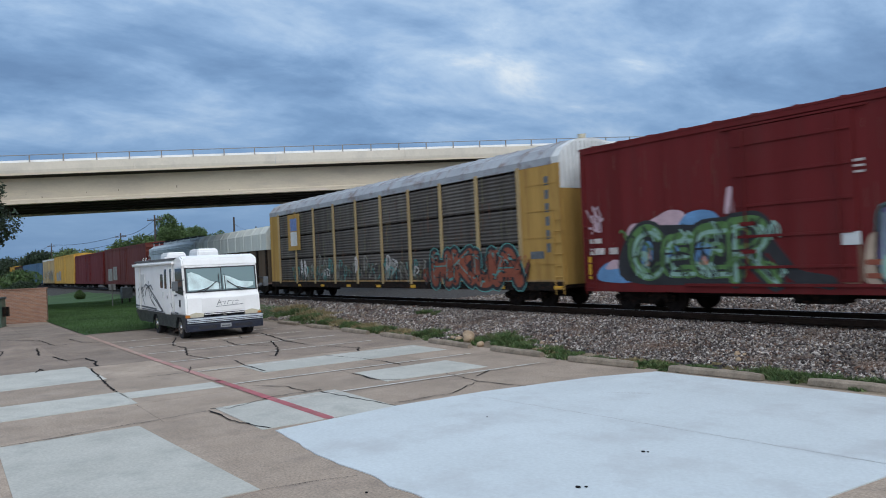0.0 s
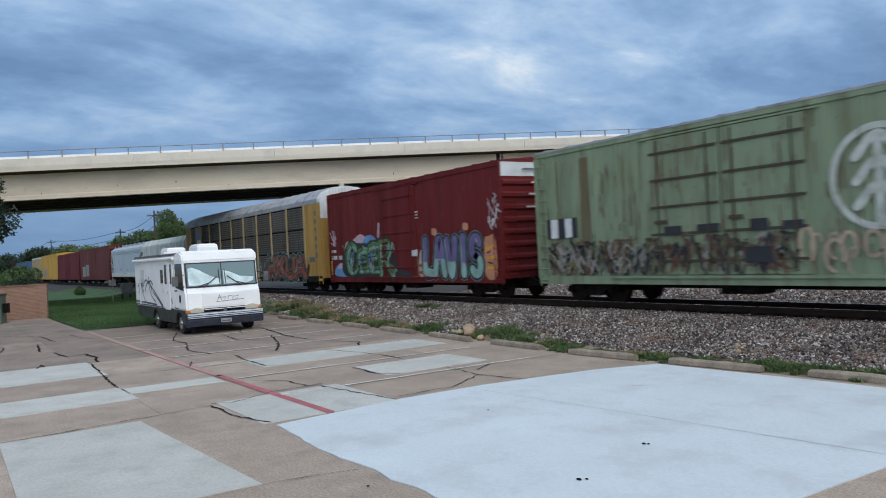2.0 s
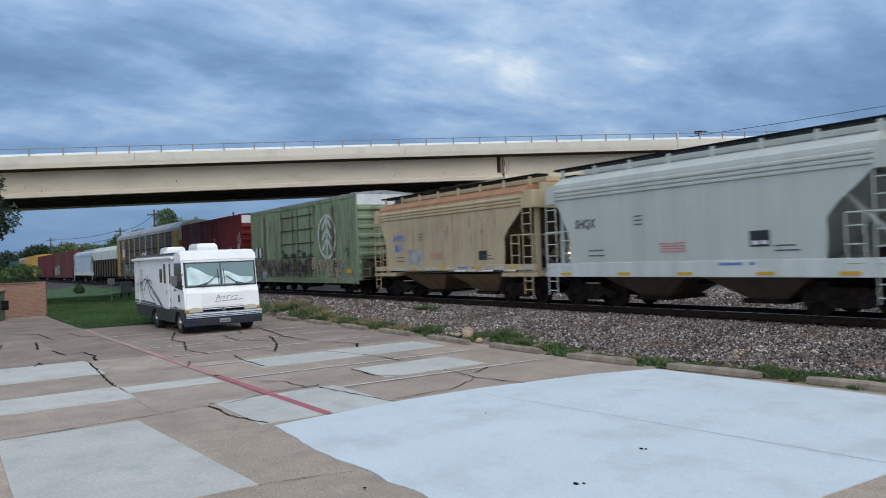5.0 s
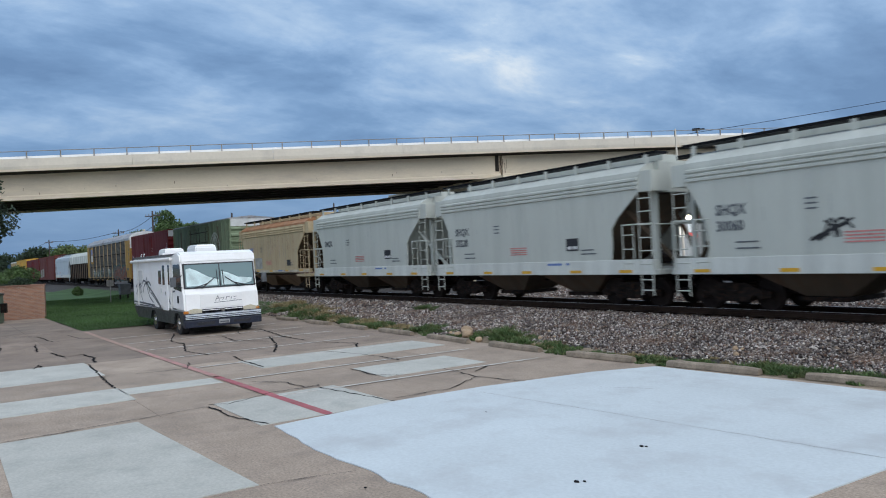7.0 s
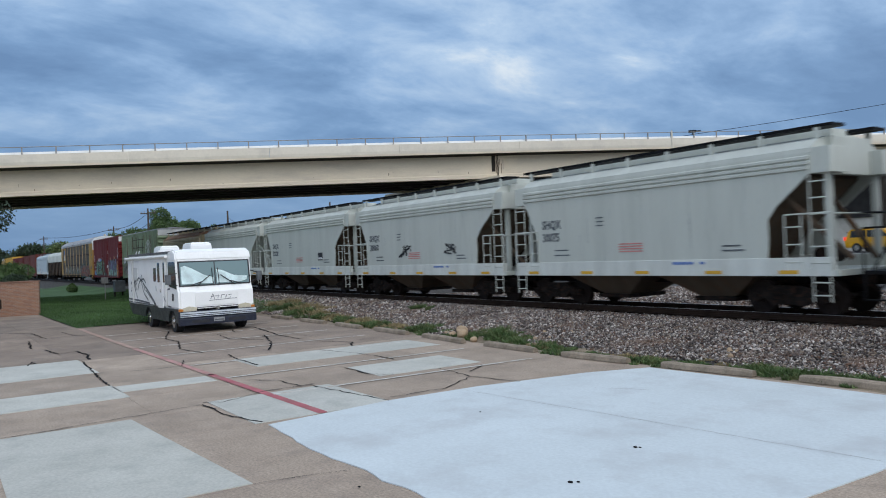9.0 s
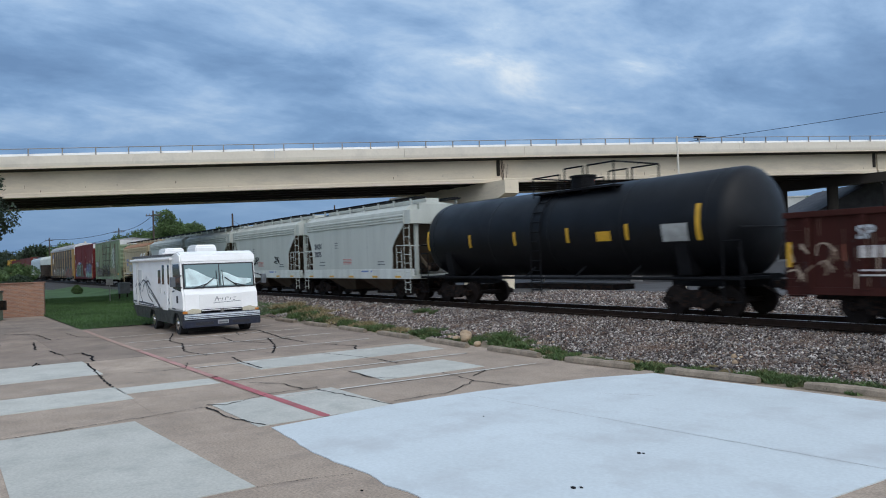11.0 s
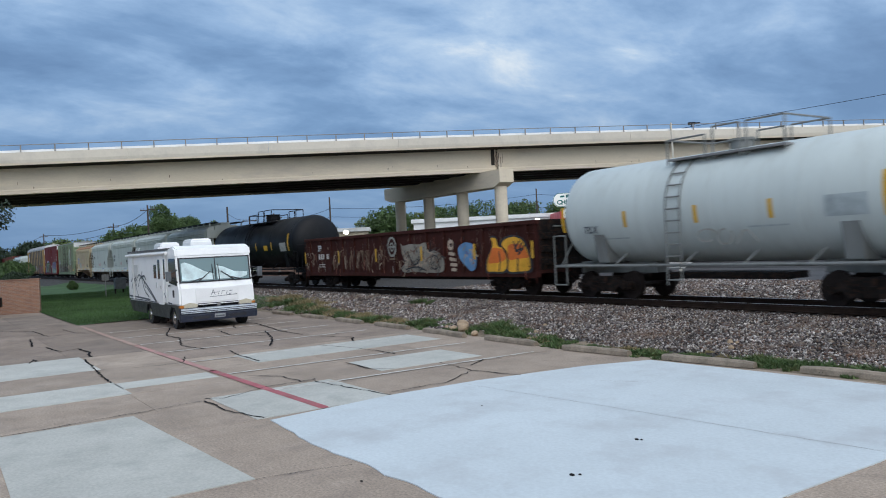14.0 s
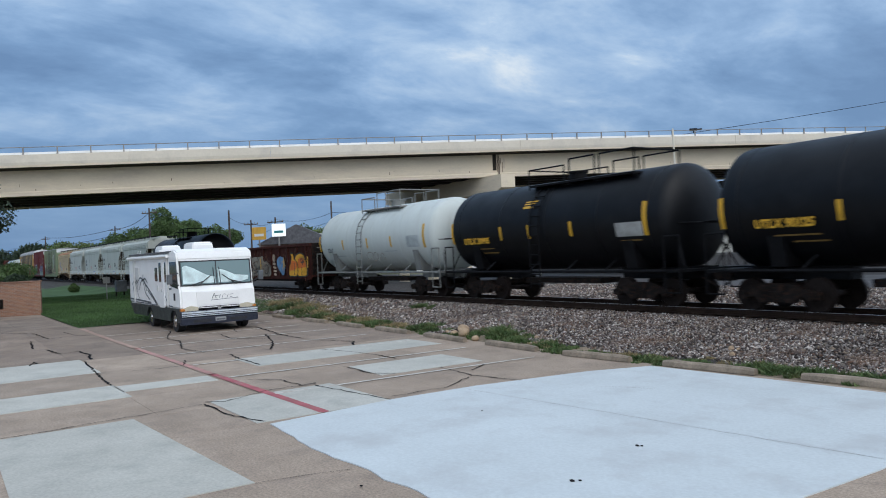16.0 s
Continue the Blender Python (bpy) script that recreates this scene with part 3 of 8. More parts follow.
def overpass():
    br = new("highway_overpass")
    br.matrix_world = Matrix(((BR_U.x, BR_W.x, 0, BR_O.x), (BR_U.y, BR_W.y, 0, BR_O.y), (0, 0, 1, 0), (0, 0, 0, 1)))
    tagged(br, "beige concrete highway overpass with parapet and thin steel railing crossing above the track", "overpass", kind="structure")
    s_lo, s_hi = -75, 150
    deck = [(0.02, -0.84), (BR_WID - 0.02, -0.84), (BR_WID - 0.02, -0.98), (0.6, -1.04), (0.02, -0.98)]
    # deck, inner girders and diaphragms carry the underside's shade in their colour
    part("deck", br_sweep(bmesh.new(), deck, s_lo, s_hi), M_SHADE_DARK, br)
    part("deck_edge", br_sweep(bmesh.new(), [(-0.06, -0.84), (0.3, -0.84), (0.3, -0.985), (-0.06, -0.97)], s_lo, s_hi), M_BRIDGE, br)
    k = s_lo
    while k < s_hi:
        e = min(k + 9.0, s_hi)
        near = [(-0.10, -0.17), (0.30, -0.17), (0.36, -0.84), (-0.07, -0.84), (-0.10, -0.66)]
        lip = [(0.02, -0.166), (0.13, 0.0), (0.24, 0.0), (0.30, -0.166)]
        part("barrier", br_sweep(bmesh.new(), near, k + 0.008, e - 0.008, 3), M_BARRIER, br)
        part("coping", br_sweep(bmesh.new(), lip, k + 0.008, e - 0.008, 3), M_COPING, br, "pale sloping coping behind the railing")
        part("coping", br_sweep(bmesh.new(), [(BR_WID - a, b) for a, b in lip], k + 0.008, e - 0.008, 3), M_COPING, br)
        part("barrier", br_sweep(bmesh.new(), [(BR_WID - a, b) for a, b in near], k + 0.008, e - 0.008, 3), M_BARRIER, br)
        k = e
    # girders, span by span; the joints stand over the bents
    joints = [-75, -30.0, 4.6, 38.0, 72.0, 110.0, 150]
    gp = [(-0.28, -1.04), (0.28, -1.04), (0.28, -1.16), (0.12, -1.26), (0.12, -2.30), (0.33, -2.44), (0.33, -2.70), (-0.33, -2.70), (-0.33, -2.44), (-0.12, -2.30), (-0.12, -1.26), (-0.28, -1.16)]
    ext = [(-0.25, -1.04), (0.28, -1.04), (0.28, -2.70), (-0.30, -2.70), (-0.30, -2.46), (-0.22, -2.38), (-0.22, -1.22)]
    for a, b in zip(joints, joints[1:]):
        if a == -75:
            a, b = -75, -30
        for i in range(6):
            y = 1.30 + i * (BR_WID - 2.6) / 5
            pr = ext if i == 0 else [(-p, q) for p, q in ext] if i == 5 else gp
            part("girder", br_sweep(bmesh.new(), [(y + p, q) for p, q in pr], a + 0.07, b - 0.07), M_BRIDGE if i in (0, 5) else M_SHADE_DARK, br)
        part("diaphragm", br_sweep(bmesh.new(), [(1.0, -1.02), (BR_WID - 1.0, -1.02), (BR_WID - 1.0, -2.2), (1.0, -2.2)], b - 0.45, b - 0.2), M_SHADE_DARK, br)
    # water stains below the joints and along the girder
    rng = random.Random(14)
    bm = bmesh.new()
    for k in range(80):
        if k < 34:
            s = rng.choice((4.6, 4.6, 4.6, -30.0)) + rng.gauss(0, .22)
            z0, ln, w = -1.30 - rng.uniform(0, .4), rng.uniform(.2, .9), rng.uniform(.02, .09)
        else:
            s, z0, ln, w = rng.uniform(-40, 70), -1.9 - .5 * rng.random(), rng.uniform(.05, .2), rng.uniform(.02, .10)
        zt = br_top(s)
        stroke(bm, [(s, zt + z0), (s + rng.uniform(-.02, .02), zt + max(-2.36, z0 - ln))], w * (1 if k < 34 else .7), "xz", 1.075 - 0.0003 * k)
    jn = stroke(bmesh.new(), [(4.6, br_top(4.6) - 1.2), (4.52, br_top(4.6) - 1.6), (4.66, br_top(4.6) - 2.1), (4.6, br_top(4.6) - 2.68)], .045, "xz", 0.992)
    part("expansion_joint", jn, M_SHADE_DARK, br)
    tagged(part("water_stain", bm, mat("water_stain", (0.30, 0.235, 0.175), 0.9, var=0.4, scale=5), br), kind="stuff")
    # railing
    rail = bmesh.new()
    s = s_lo
    while s < s_hi - 2:
        tube(rail, (s, -0.02, br_top(s) + 0.30), (s + 2, -0.02, br_top(s + 2) + 0.30), 0.026, 6)
        s += 2
    part("handrail", rail, M_POSTDARK, br)
    post = bmesh.new()
    box(post, -0.035, 0.035, -0.04, 0.04, -0.17, 0.30, 0.006)
    box(post, -0.06, 0.06, -0.05, 0.06, -0.17, -0.14)
    p0 = part("rail_post", post, M_POSTDARK, br, loc=(-75, -0.02, br_top(-75)))
    for i in range(1, 112):
        s = -75 + 1.99 * i - 0.05
        share(p0, br, (s, -0.02, br_top(s)))
    inv = br.matrix_world.inverted()
    # bents run along the track
    for yb, s_near, nm in ((34.9, 4.6, "pier"), (66.5, 38.0, "pier"), (98.0, 72.0, "pier")):
        x0 = BR_O.x + BR_U.x * s_near
        zc = br_top(s_near) - 2.7
        bent = thing("bridge_pier", (x0, yb, 0), "beige concrete bridge bent with round columns under the overpass", "bridge pier", "bridge piers", "structure")
        cd = 1.25 if yb < 50 else .8
        cap = [(.75, zc), (.75, zc - .75 * cd), (0.0, zc - cd), (-14.6, zc - cd), (-15.8, zc - .75 * cd), (-15.8, zc)]
        # far bents take the shade-coloured copy instead of the beige
        M_BENT = M_BRIDGE if yb < 50 else M_SHADE_DARK
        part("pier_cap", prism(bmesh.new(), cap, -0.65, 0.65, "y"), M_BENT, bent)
        bm = bmesh.new()
        tube(bm, (0, 0, -0.05), (0, 0, zc - cd + .05), 0.46, 24)
        c0 = part("column", bm, M_BENT, bent, loc=(0.0, 0, 0), smooth=False)
        for x in (-4.8, -9.6, -14.2):
            share(c0, bent, (x, 0, 0))


parking_lot()
wheel_stops()
railway()
overpass()
# ---------------------------------------------------------------- train
SPEED = 9.274
HALF = 1.6
TRAIN, WHEELS = [], []
WR = 0.42


def paint(name, col, rough=0.65, rust=0.35, var=0.14, stain=RUST, sc=1.1, spec=0.2, rnd=0.0):
    return mat(name, col, rough, var=var, spec=spec, scale=sc, fine=40, bump=0.08, stain=stain, stain_amt=rust, stain_scale=sc * 1.8, stretch=(1.7, 1.0, 0.16), rnd=rnd)


M_CARRED = paint("boxcar_red", (0.126, 0.0135, 0.0135), rust=0.3, stain=(0.09, 0.03, 0.025))
M_CARRED2 = paint("mineral_red", (0.13, 0.03, 0.024), rust=0.3)
M_GREEN = paint("pale_green", (0.215, 0.270, 0.172), rust=0.6, stain=(0.12, 0.085, 0.045))
M_RUSTBAR = paint("rusty_green_bar", (0.062, 0.055, 0.038), rust=0.35)
M_YEL = paint("freight_yellow", (0.41, 0.245, 0.068), rust=0.45)
M_PALEYEL = paint("chalky_yellow", (0.41, 0.30, 0.15), rust=0.45, stain=(0.22, 0.13, 0.06))
M_YELFAR = paint("faded_yellow", (0.55, 0.32, 0.06), rust=0.3)
M_BLUEFAR = paint("faded_blue", (0.06, 0.13, 0.22), rust=0.3)
M_SCREEN = paint("weathered_galvanised", (0.105, 0.094, 0.084), 0.7, rust=0.5, stain=(0.060, 0.046, 0.038), rnd=0.22)
M_ROOF = mat("silver_roof", (0.33, 0.345, 0.365), 0.55, 0.1, var=0.15, scale=0.9, stain=(0.16, 0.095, 0.065), stain_amt=0.8, stain_scale=1.5)
M_HOP = paint("grey_white_hopper", (0.475, 0.495, 0.45), 0.5, rust=0.18, var=0.07, stain=(0.26, 0.255, 0.235))
M_HOPFAR = paint("blue_white_hopper", (0.46, 0.52, 0.56), 0.5, rust=0.18, var=0.07, stain=(0.33, 0.31, 0.28))
M_TAN = paint("tan_hopper", (0.485, 0.39, 0.245), 0.6, rust=0.35, var=0.08, stain=(0.30, 0.15, 0.07))
M_TANRUST = paint("rusty_tan", (0.33, 0.165, 0.085), 0.7, rust=0.6, stain=(0.33, 0.25, 0.17))
M_HOPLIGHT = paint("pale_sill", (0.565, 0.585, 0.545), 0.5, rust=0.15, stain=(0.4, 0.36, 0.3))
M_TANKW = paint("white_tank", (0.52, 0.56, 0.535), 0.42, rust=0.25, var=0.05, stain=(0.37, 0.375, 0.34))
M_GRIMEW = paint("grimy_white_steel", (0.20, 0.205, 0.195), 0.6, rust=0.5, stain=(0.08, 0.075, 0.065))
M_TANKB = mat("black_tank", (0.0028, 0.0034, 0.0048), 0.45, var=0.25, scale=0.7, fine=30, bump=0.04, stain=(0.010, 0.011, 0.013), stain_amt=0.5, spec=0.22)
M_GON = paint("oxide_gondola", (0.046, 0.0115, 0.008), 0.8, rust=0.5, stain=(0.026, 0.010, 0.007))
M_WHITE_P = mat("white_paint", (0.60, 0.61, 0.60), 0.6, var=0.12, scale=2)
M_FADEW = mat("chalky_white", (0.47, 0.50, 0.45), 0.7, var=0.15, scale=2, stain=(0.26, 0.27, 0.20), stain_amt=0.8, stain_scale=2.5)
M_BLACK_P = mat("black_paint", (0.02, 0.02, 0.025), 0.6, var=0.2, scale=2)
M_YELREF = mat("yellow_reflector", (0.60, 0.33, 0.02), 0.45, var=0.12, scale=4)
M_LETTER = mat("faded_lettering", (0.10, 0.11, 0.12), 0.7, var=0.3, scale=6)
M_PALELET = mat("pale_lettering", (0.50, 0.45, 0.42), 0.7, var=0.3, scale=6)
M_REDLET = mat("red_lettering", (0.52, 0.20, 0.18), 0.7, var=0.2, scale=6)
M_BLUELET = mat("blue_lettering", (0.13, 0.20, 0.42), 0.7, var=0.2, scale=6)
SPRAY = {k: mat("spray_" + k, c, 0.6, var=0.22, scale=1.6, fine=20, bump=0) for k, c in dict(
    green=(0.085, 0.18, 0.05), mint=(0.24, 0.38, 0.32), black=(0.018, 0.018, 0.02), white=(0.55, 0.52, 0.50), pink=(0.48, 0.33, 0.36), blue=(0.11, 0.24, 0.42),
    violet=(0.135, 0.105, 0.225), orange=(0.52, 0.22, 0.12), rust=(0.25, 0.065, 0.032), teal=(0.085, 0.27, 0.25), yellow=(0.68, 0.34, 0.02), grey=(0.25, 0.24, 0.21),
    tan=(0.40, 0.30, 0.22), red=(0.58, 0.13, 0.015), rustwash=(0.38, 0.255, 0.16), dunwash=(0.38, 0.31, 0.225), dunwash2=(0.23, 0.205, 0.165), palewash=(0.40, 0.42, 0.395), umber=(0.13, 0.060, 0.035), dun=(0.19, 0.125, 0.08), olive=(0.13, 0.12, 0.065)).items()}


def truck_meshes():
    bm = bmesh.new()
    fr = [(-1.12, 0.50), (-1.12, 0.34), (-0.74, 0.34), (-0.66, 0.42), (-0.48, 0.24), (0.48, 0.24), (0.66, 0.42), (0.74, 0.34), (1.12, 0.34), (1.12, 0.50), (0.70, 0.60), (0.42, 0.72), (-0.42, 0.72), (-0.70, 0.60)]
    for y in (-1.05, 1.05):
        prism(bm, fr, y - 0.09, y + 0.09, "y")
        for x in (-0.13, 0.0, 0.13):
            tube(bm, (x, y * 1.08, 0.26), (x, y * 1.08, 0.52), 0.055, 8)
        for x in (-0.89, 0.89):
            tube(bm, (x, y - 0.16, 0.42), (x, y + 0.16, 0.42), 0.11, 10)
    box(bm, -0.22, 0.22, -1.15, 1.15, 0.42, 0.70, 0.02)
    for x in (-0.55, 0.55):
        box(bm, x - 0.05, x + 0.05, -0.95, 0.95, 0.40, 0.48)
    me = bpy.data.meshes.new("truck"); bm.to_mesh(me); bm.free(); me.materials.append(M_TRUCK)
    bm = bmesh.new()
    tube(bm, (0, -1.0, 0), (0, 1.0, 0), 0.075, 10)
    for s in (-1, 1):
        tube(bm, (0, s * 0.70, 0), (0, s * 0.825, 0), WR, 24)
        tube(bm, (0, s * 0.665, 0), (0, s * 0.70, 0), WR + 0.026, 24)
        tube(bm, (0, s * 0.82, 0), (0, s * 0.87, 0), 0.14, 12)
        for a in range(5):
            c, q = math.cos(a * 1.2566), math.sin(a * 1.2566)
            tube(bm, (c * .26, s * .822, q * .26), (c * .26, s * .832, q * .26), 0.05, 8)
    w = bpy.data.meshes.new("wheelset"); bm.to_mesh(w); bm.free(); w.materials.append(M_WHEEL)
    return me, w


TRUCK_ME, WHEEL_ME = truck_meshes()


def rail_car(name, x0, x1, label, category, inset=1.9, deck=0.85, group="freight train", coupler=0.5):
    """An empty railway car: trucks, wheels, couplers. x0, x1: the ends of its body along the train."""
    xc, half = (x0 + x1) / 2, (x1 - x0) / 2
    car = thing(name, (xc, TRACK_Y, RAIL_Z), label, category, group)
    TRAIN.append((car, xc))
    for s in (-1, 1):
        tr = new("truck", TRUCK_ME); tr.parent = car; tr.location = (s * (half - inset), 0, 0)
        for k in (-0.89, 0.89):
            w = new("wheelset", WHEEL_ME); w.parent = tr; w.location = (k, 0, WR)
            WHEELS.append(w)
        bm = bmesh.new()
        a, b = sorted((s * (half - 0.6), s * (half + coupler)))
        box(bm, a, b, -0.09, 0.09, 0.76, 0.95, 0.01)
        h = s * (half + coupler)
        box(bm, h - 0.16, h + 0.16, -0.17, 0.17, 0.72, 1.0, 0.03)
        tube(bm, (s * (half - 0.1), -0.45, 0.85), (s * (half + coupler), -0.3, 0.55), 0.025, 6)
        part("coupler", bm, M_TRUCK, car)
    return car, half


def ladder(parent, x, y, z0, z1, w=0.42, material=None, along="x", name="ladder", step=0.38, rad=0.017):
    rows = []
    d = (w / 2, 0) if along == "x" else (0, w / 2)
    for s in (-1, 1):
        rows.append(((x + s * d[0], y + s * d[1], z0), (x + s * d[0], y + s * d[1], z1)))
    z = z0 + step * 0.5
    while z < z1:
        rows.append(((x - d[0], y - d[1], z), (x + d[0], y + d[1], z)))
        z += step
    return part(name, tubes(rows, rad, 6), material or M_GALV, parent)


def side_patch(name, rows, material, parent, y=-HALF - 0.004, label=""):
    """Flat painted marks on the camera's side of a car: rectangles x0, x1, z0, z1, each a part."""
    for r in rows:
        bm = bmesh.new()
        box(bm, r[0], r[1], y - 0.004, y + 0.004, r[2], r[3])
        ob = part(name, bm, material, parent, label)
    return ob


def scrawl(parent, strokes, width, material, y, name="graffiti", lay=0.0, dx=0, dz=0):
    bm = bmesh.new()
    for i, pts in enumerate(strokes):
        stroke(bm, [(p[0] + dx, p[1] + dz) for p in pts], width, "xz", y - lay - 0.0004 * i, h=0.003)
    return tagged(part(name, bm, material, parent), kind="stuff")


def blob(parent, pts, material, y, name="graffiti"):
    """A smooth closed sprayed patch."""
    n = len(pts)
    P = [Vector(p) for p in pts]
    Q = []
    for i in range(n):
        p0, p1, p2, p3 = P[i - 1], P[i], P[(i + 1) % n], P[(i + 2) % n]
        for k in range(5):
            u = k / 5
            Q.append(0.5 * (2 * p1 + (p2 - p0) * u + (2 * p0 - 5 * p1 + 4 * p2 - p3) * u * u + (3 * p1 - p0 - 3 * p2 + p3) * u ** 3))
    bm = bmesh.new()
    f = bm.faces.new([bm.verts.new((q.x, y, q.y)) for q in Q])
    f.normal_update()
    if f.normal.y > 0:
        f.normal_flip()
    bmesh.ops.triangulate(bm, faces=[f])
    return tagged(part(name, bm, material, parent), kind="stuff")


def arc(cx, cz, rx, rz, a0, a1, n=10):
    return [(cx + rx * math.cos(radians(a0 + (a1 - a0) * i / n)), cz + rz * math.sin(radians(a0 + (a1 - a0) * i / n))) for i in range(n + 1)]


def glyph(ch, x, z, w, h):
    """A fat hand-drawn letter as strokes in a box."""
    X, Z = lambda u: x + u * w, lambda v: z + v * h
    L = lambda *p: [(X(a), Z(b)) for a, b in p]
    G = {
        "C": [[(X(.5) + (p[0]) * w, Z(.5) + p[1] * h) for p in arc(0, 0, .45, .45, 45, 320, 12)]],
        "E": [L((.9, .9), (.25, .85), (.12, .5), (.2, .1), (.95, .08)), L((.15, .5), (.75, .52))],
        "R": [L((.15, .0), (.15, .95)), L((.15, .95), (.7, .95), (.85, .7), (.6, .5), (.15, .45)), L((.4, .5), (.7, .25), (1.05, -.05))],
        "L": [L((.2, 1), (.12, .1), (.9, .05))],
        "A": [L((.0, .0), (.35, .8), (.5, .98), (.68, .8), (.95, .0)), L((.2, .38), (.8, .38))],
        "V": [L((.1, 1), (.3, .3), (.5, .02), (.7, .3), (.92, 1))],
        "I": [L((.5, 1), (.5, .0))],
        "S": [[(X(.5) + p[0] * w, Z(.72) + p[1] * h) for p in arc(0, 0, .38, .25, 30, 270, 8)] + [(X(.5) + p[0] * w, Z(.25) + p[1] * h) for p in arc(0, 0, .4, .24, 90, -150, 8)]],
        "H": [L((.15, 0), (.15, 1)), L((.85, 0), (.85, 1)), L((.15, .5), (.85, .52))],
        "K": [L((.15, 0), (.15, 1)), L((.15, .45), (.9, 1)), L((.35, .6), (.95, 0))],
        "U": [L((.12, 1), (.15, .25), (.5, .03), (.85, .25), (.88, 1))],
        "O": [[(X(.5) + p[0] * w, Z(.5) + p[1] * h) for p in arc(0, 0, .42, .45, 0, 360, 14)]],
        "W": [L((.0, 1), (.2, .05), (.5, .7), (.78, .05), (1, 1))],
    }
    return G[ch]


def piece(parent, word, x, z, w, h, y, fill, line, stroke_w=0.3, inks=None, extra=None):
    """Spray-painted lettering: dark outline, body colour, highlights."""
    n = len(word)
    cw = w / n
    rng = random.Random(len(word) * 7 + int(w * 10))
    back = [[(x + cw * (i + .1), z + h * rng.uniform(.2, .4)), (x + cw * (i + .5), z + h * rng.uniform(.6, .85)), (x + cw * (i + .95), z + h * rng.uniform(.15, .4))] for i in range(n)]
    scrawl(parent, back, stroke_w * .8, line, y, lay=-.001)
    for i, ch in enumerate(word):
        tilt = 0.06 * h * math.sin(i * 2.1)
        g = glyph(ch, x + i * cw + 0.04, z + tilt, cw * 0.95, h)
        if extra:
            scrawl(parent, g, stroke_w * 1.62, extra, y, lay=0.0008 + 0.0002 * i)
        scrawl(parent, g, stroke_w * 1.45, line, y, lay=0.0025 + 0.0002 * i)
        scrawl(parent, g, stroke_w * 0.95, fill if not isinstance(fill, (list, tuple)) else fill[i % len(fill)], y, lay=0.0060 + 0.0002 * i)
        # scribbled insides: shading, breaks, highlights
        pts = [p for s_ in g for p in s_]
        for k in range(44):
            p = rng.choice(pts)
            q = (p[0] + rng.uniform(-.22, .22) * cw, p[1] + rng.uniform(-.2, .2) * h)
            m_ = rng.choice([SPRAY[q_] for q_ in inks] if inks else [line, line, extra or line, SPRAY["black"], SPRAY["mint"] if extra else line, SPRAY["white"] if extra else line, SPRAY["blue"] if extra else line])
            scrawl(parent, [[p, ((p[0] + q[0]) / 2 + rng.uniform(-.08, .08), (p[1] + q[1]) / 2 + rng.uniform(-.08, .08)), q]], stroke_w * rng.uniform(.06, .22), m_, y, lay=0.0085 + 0.0001 * k)
        if extra:
            hi = [[(p[0] - stroke_w * 0.15, p[1] + stroke_w * 0.2) for p in s_[:max(2, len(s_) // 2)]] for s_ in g]
            scrawl(parent, hi, stroke_w * 0.10, extra, y, lay=0.0135)


def two_tone(parent, word, x, z, w, h, cut, y):
    """Fat letters in violet over mint, with a black and teal outline."""
    cw = w / len(word)

    def fine(pts):
        out = []
        for a, b in zip(pts, pts[1:]):
            out += [(a[0] + (b[0] - a[0]) * k / 5, a[1] + (b[1] - a[1]) * k / 5) for k in range(5)]
        return out + [pts[-1]]
    for i, ch in enumerate(word):
        g = glyph(ch, x + i * cw + .06, z + .05 * math.sin(i * 2.3), cw * .86, h)
        for wide, ink, lay in ((.58, "teal", .002), (.53, "black", .004), (.36, "violet", .007)):
            scrawl(parent, g, wide, SPRAY[ink], y, lay=lay + .0003 * i)
        low = []
        for q in g:
            run = []
            for p in fine(q):
                if p[1] < cut:
                    run.append(p)
                elif len(run) > 1:
                    low.append(run); run = []
                else:
                    run = []
            if len(run) > 1:
                low.append(run)
        if low:
            scrawl(parent, low, .335, SPRAY["mint"], y, lay=.0105)
        scrawl(parent, [[(p[0] - .12, p[1] + .04) for p in q[:2]] for q in g], .045, SPRAY["mint"], y, lay=.014)


def drips(parent, x0, x1, za, zb, n, y, inks, seed, wide=.035, long=1.2):
    """Rust and dirt that has run down a side."""
    rng = random.Random(seed)
    for ink in inks:
        bm = bmesh.new()
        for k in range(n // len(inks)):
            x, z, ln = rng.uniform(x0, x1), rng.uniform(za, zb), rng.uniform(.15, 1) ** 2 * long
            lo = max(.92, z - ln)
            stroke(bm, [(x, z), (x + rng.uniform(-.01, .01), (z + lo) / 2), (x + rng.uniform(-.012, .012), lo)], rng.uniform(.008, wide), "xz", y - .0001 * k)
        tagged(part("rust_streak", bm, SPRAY[ink], parent), kind="stuff")


def tangle(parent, x0, x1, z0, z1, n, y, inks, seed, w=(.02, .06), tall=.5):
    """A dense band of overlapping sprayed strokes, a colour at a time."""
    rng = random.Random(seed)
    for j, ink in enumerate(inks):
        bm = bmesh.new()
        for k in range(n // len(inks)):
            x, z, h = rng.uniform(x0, x1), z0 + (z1 - z0) * rng.random() ** 1.4, tall * rng.uniform(.4, 1)
            b = rng.uniform(-.25, .25)
            pts = [(x, z), (x + b * .4 + rng.uniform(-.08, .08), min(z1 + .15, z + h * .6)), (x + b, min(z1 + .2, z + h)), (x + b + rng.uniform(-.2, .25), z + h * rng.uniform(.2, .8))][:rng.choice((3, 4, 4))]
            stroke(bm, pts, rng.uniform(*w), "xz", y - .004 * j - .0001 * k)
        tagged(part("graffiti", bm, SPRAY[ink], parent), kind="stuff")


# ---- boxcars


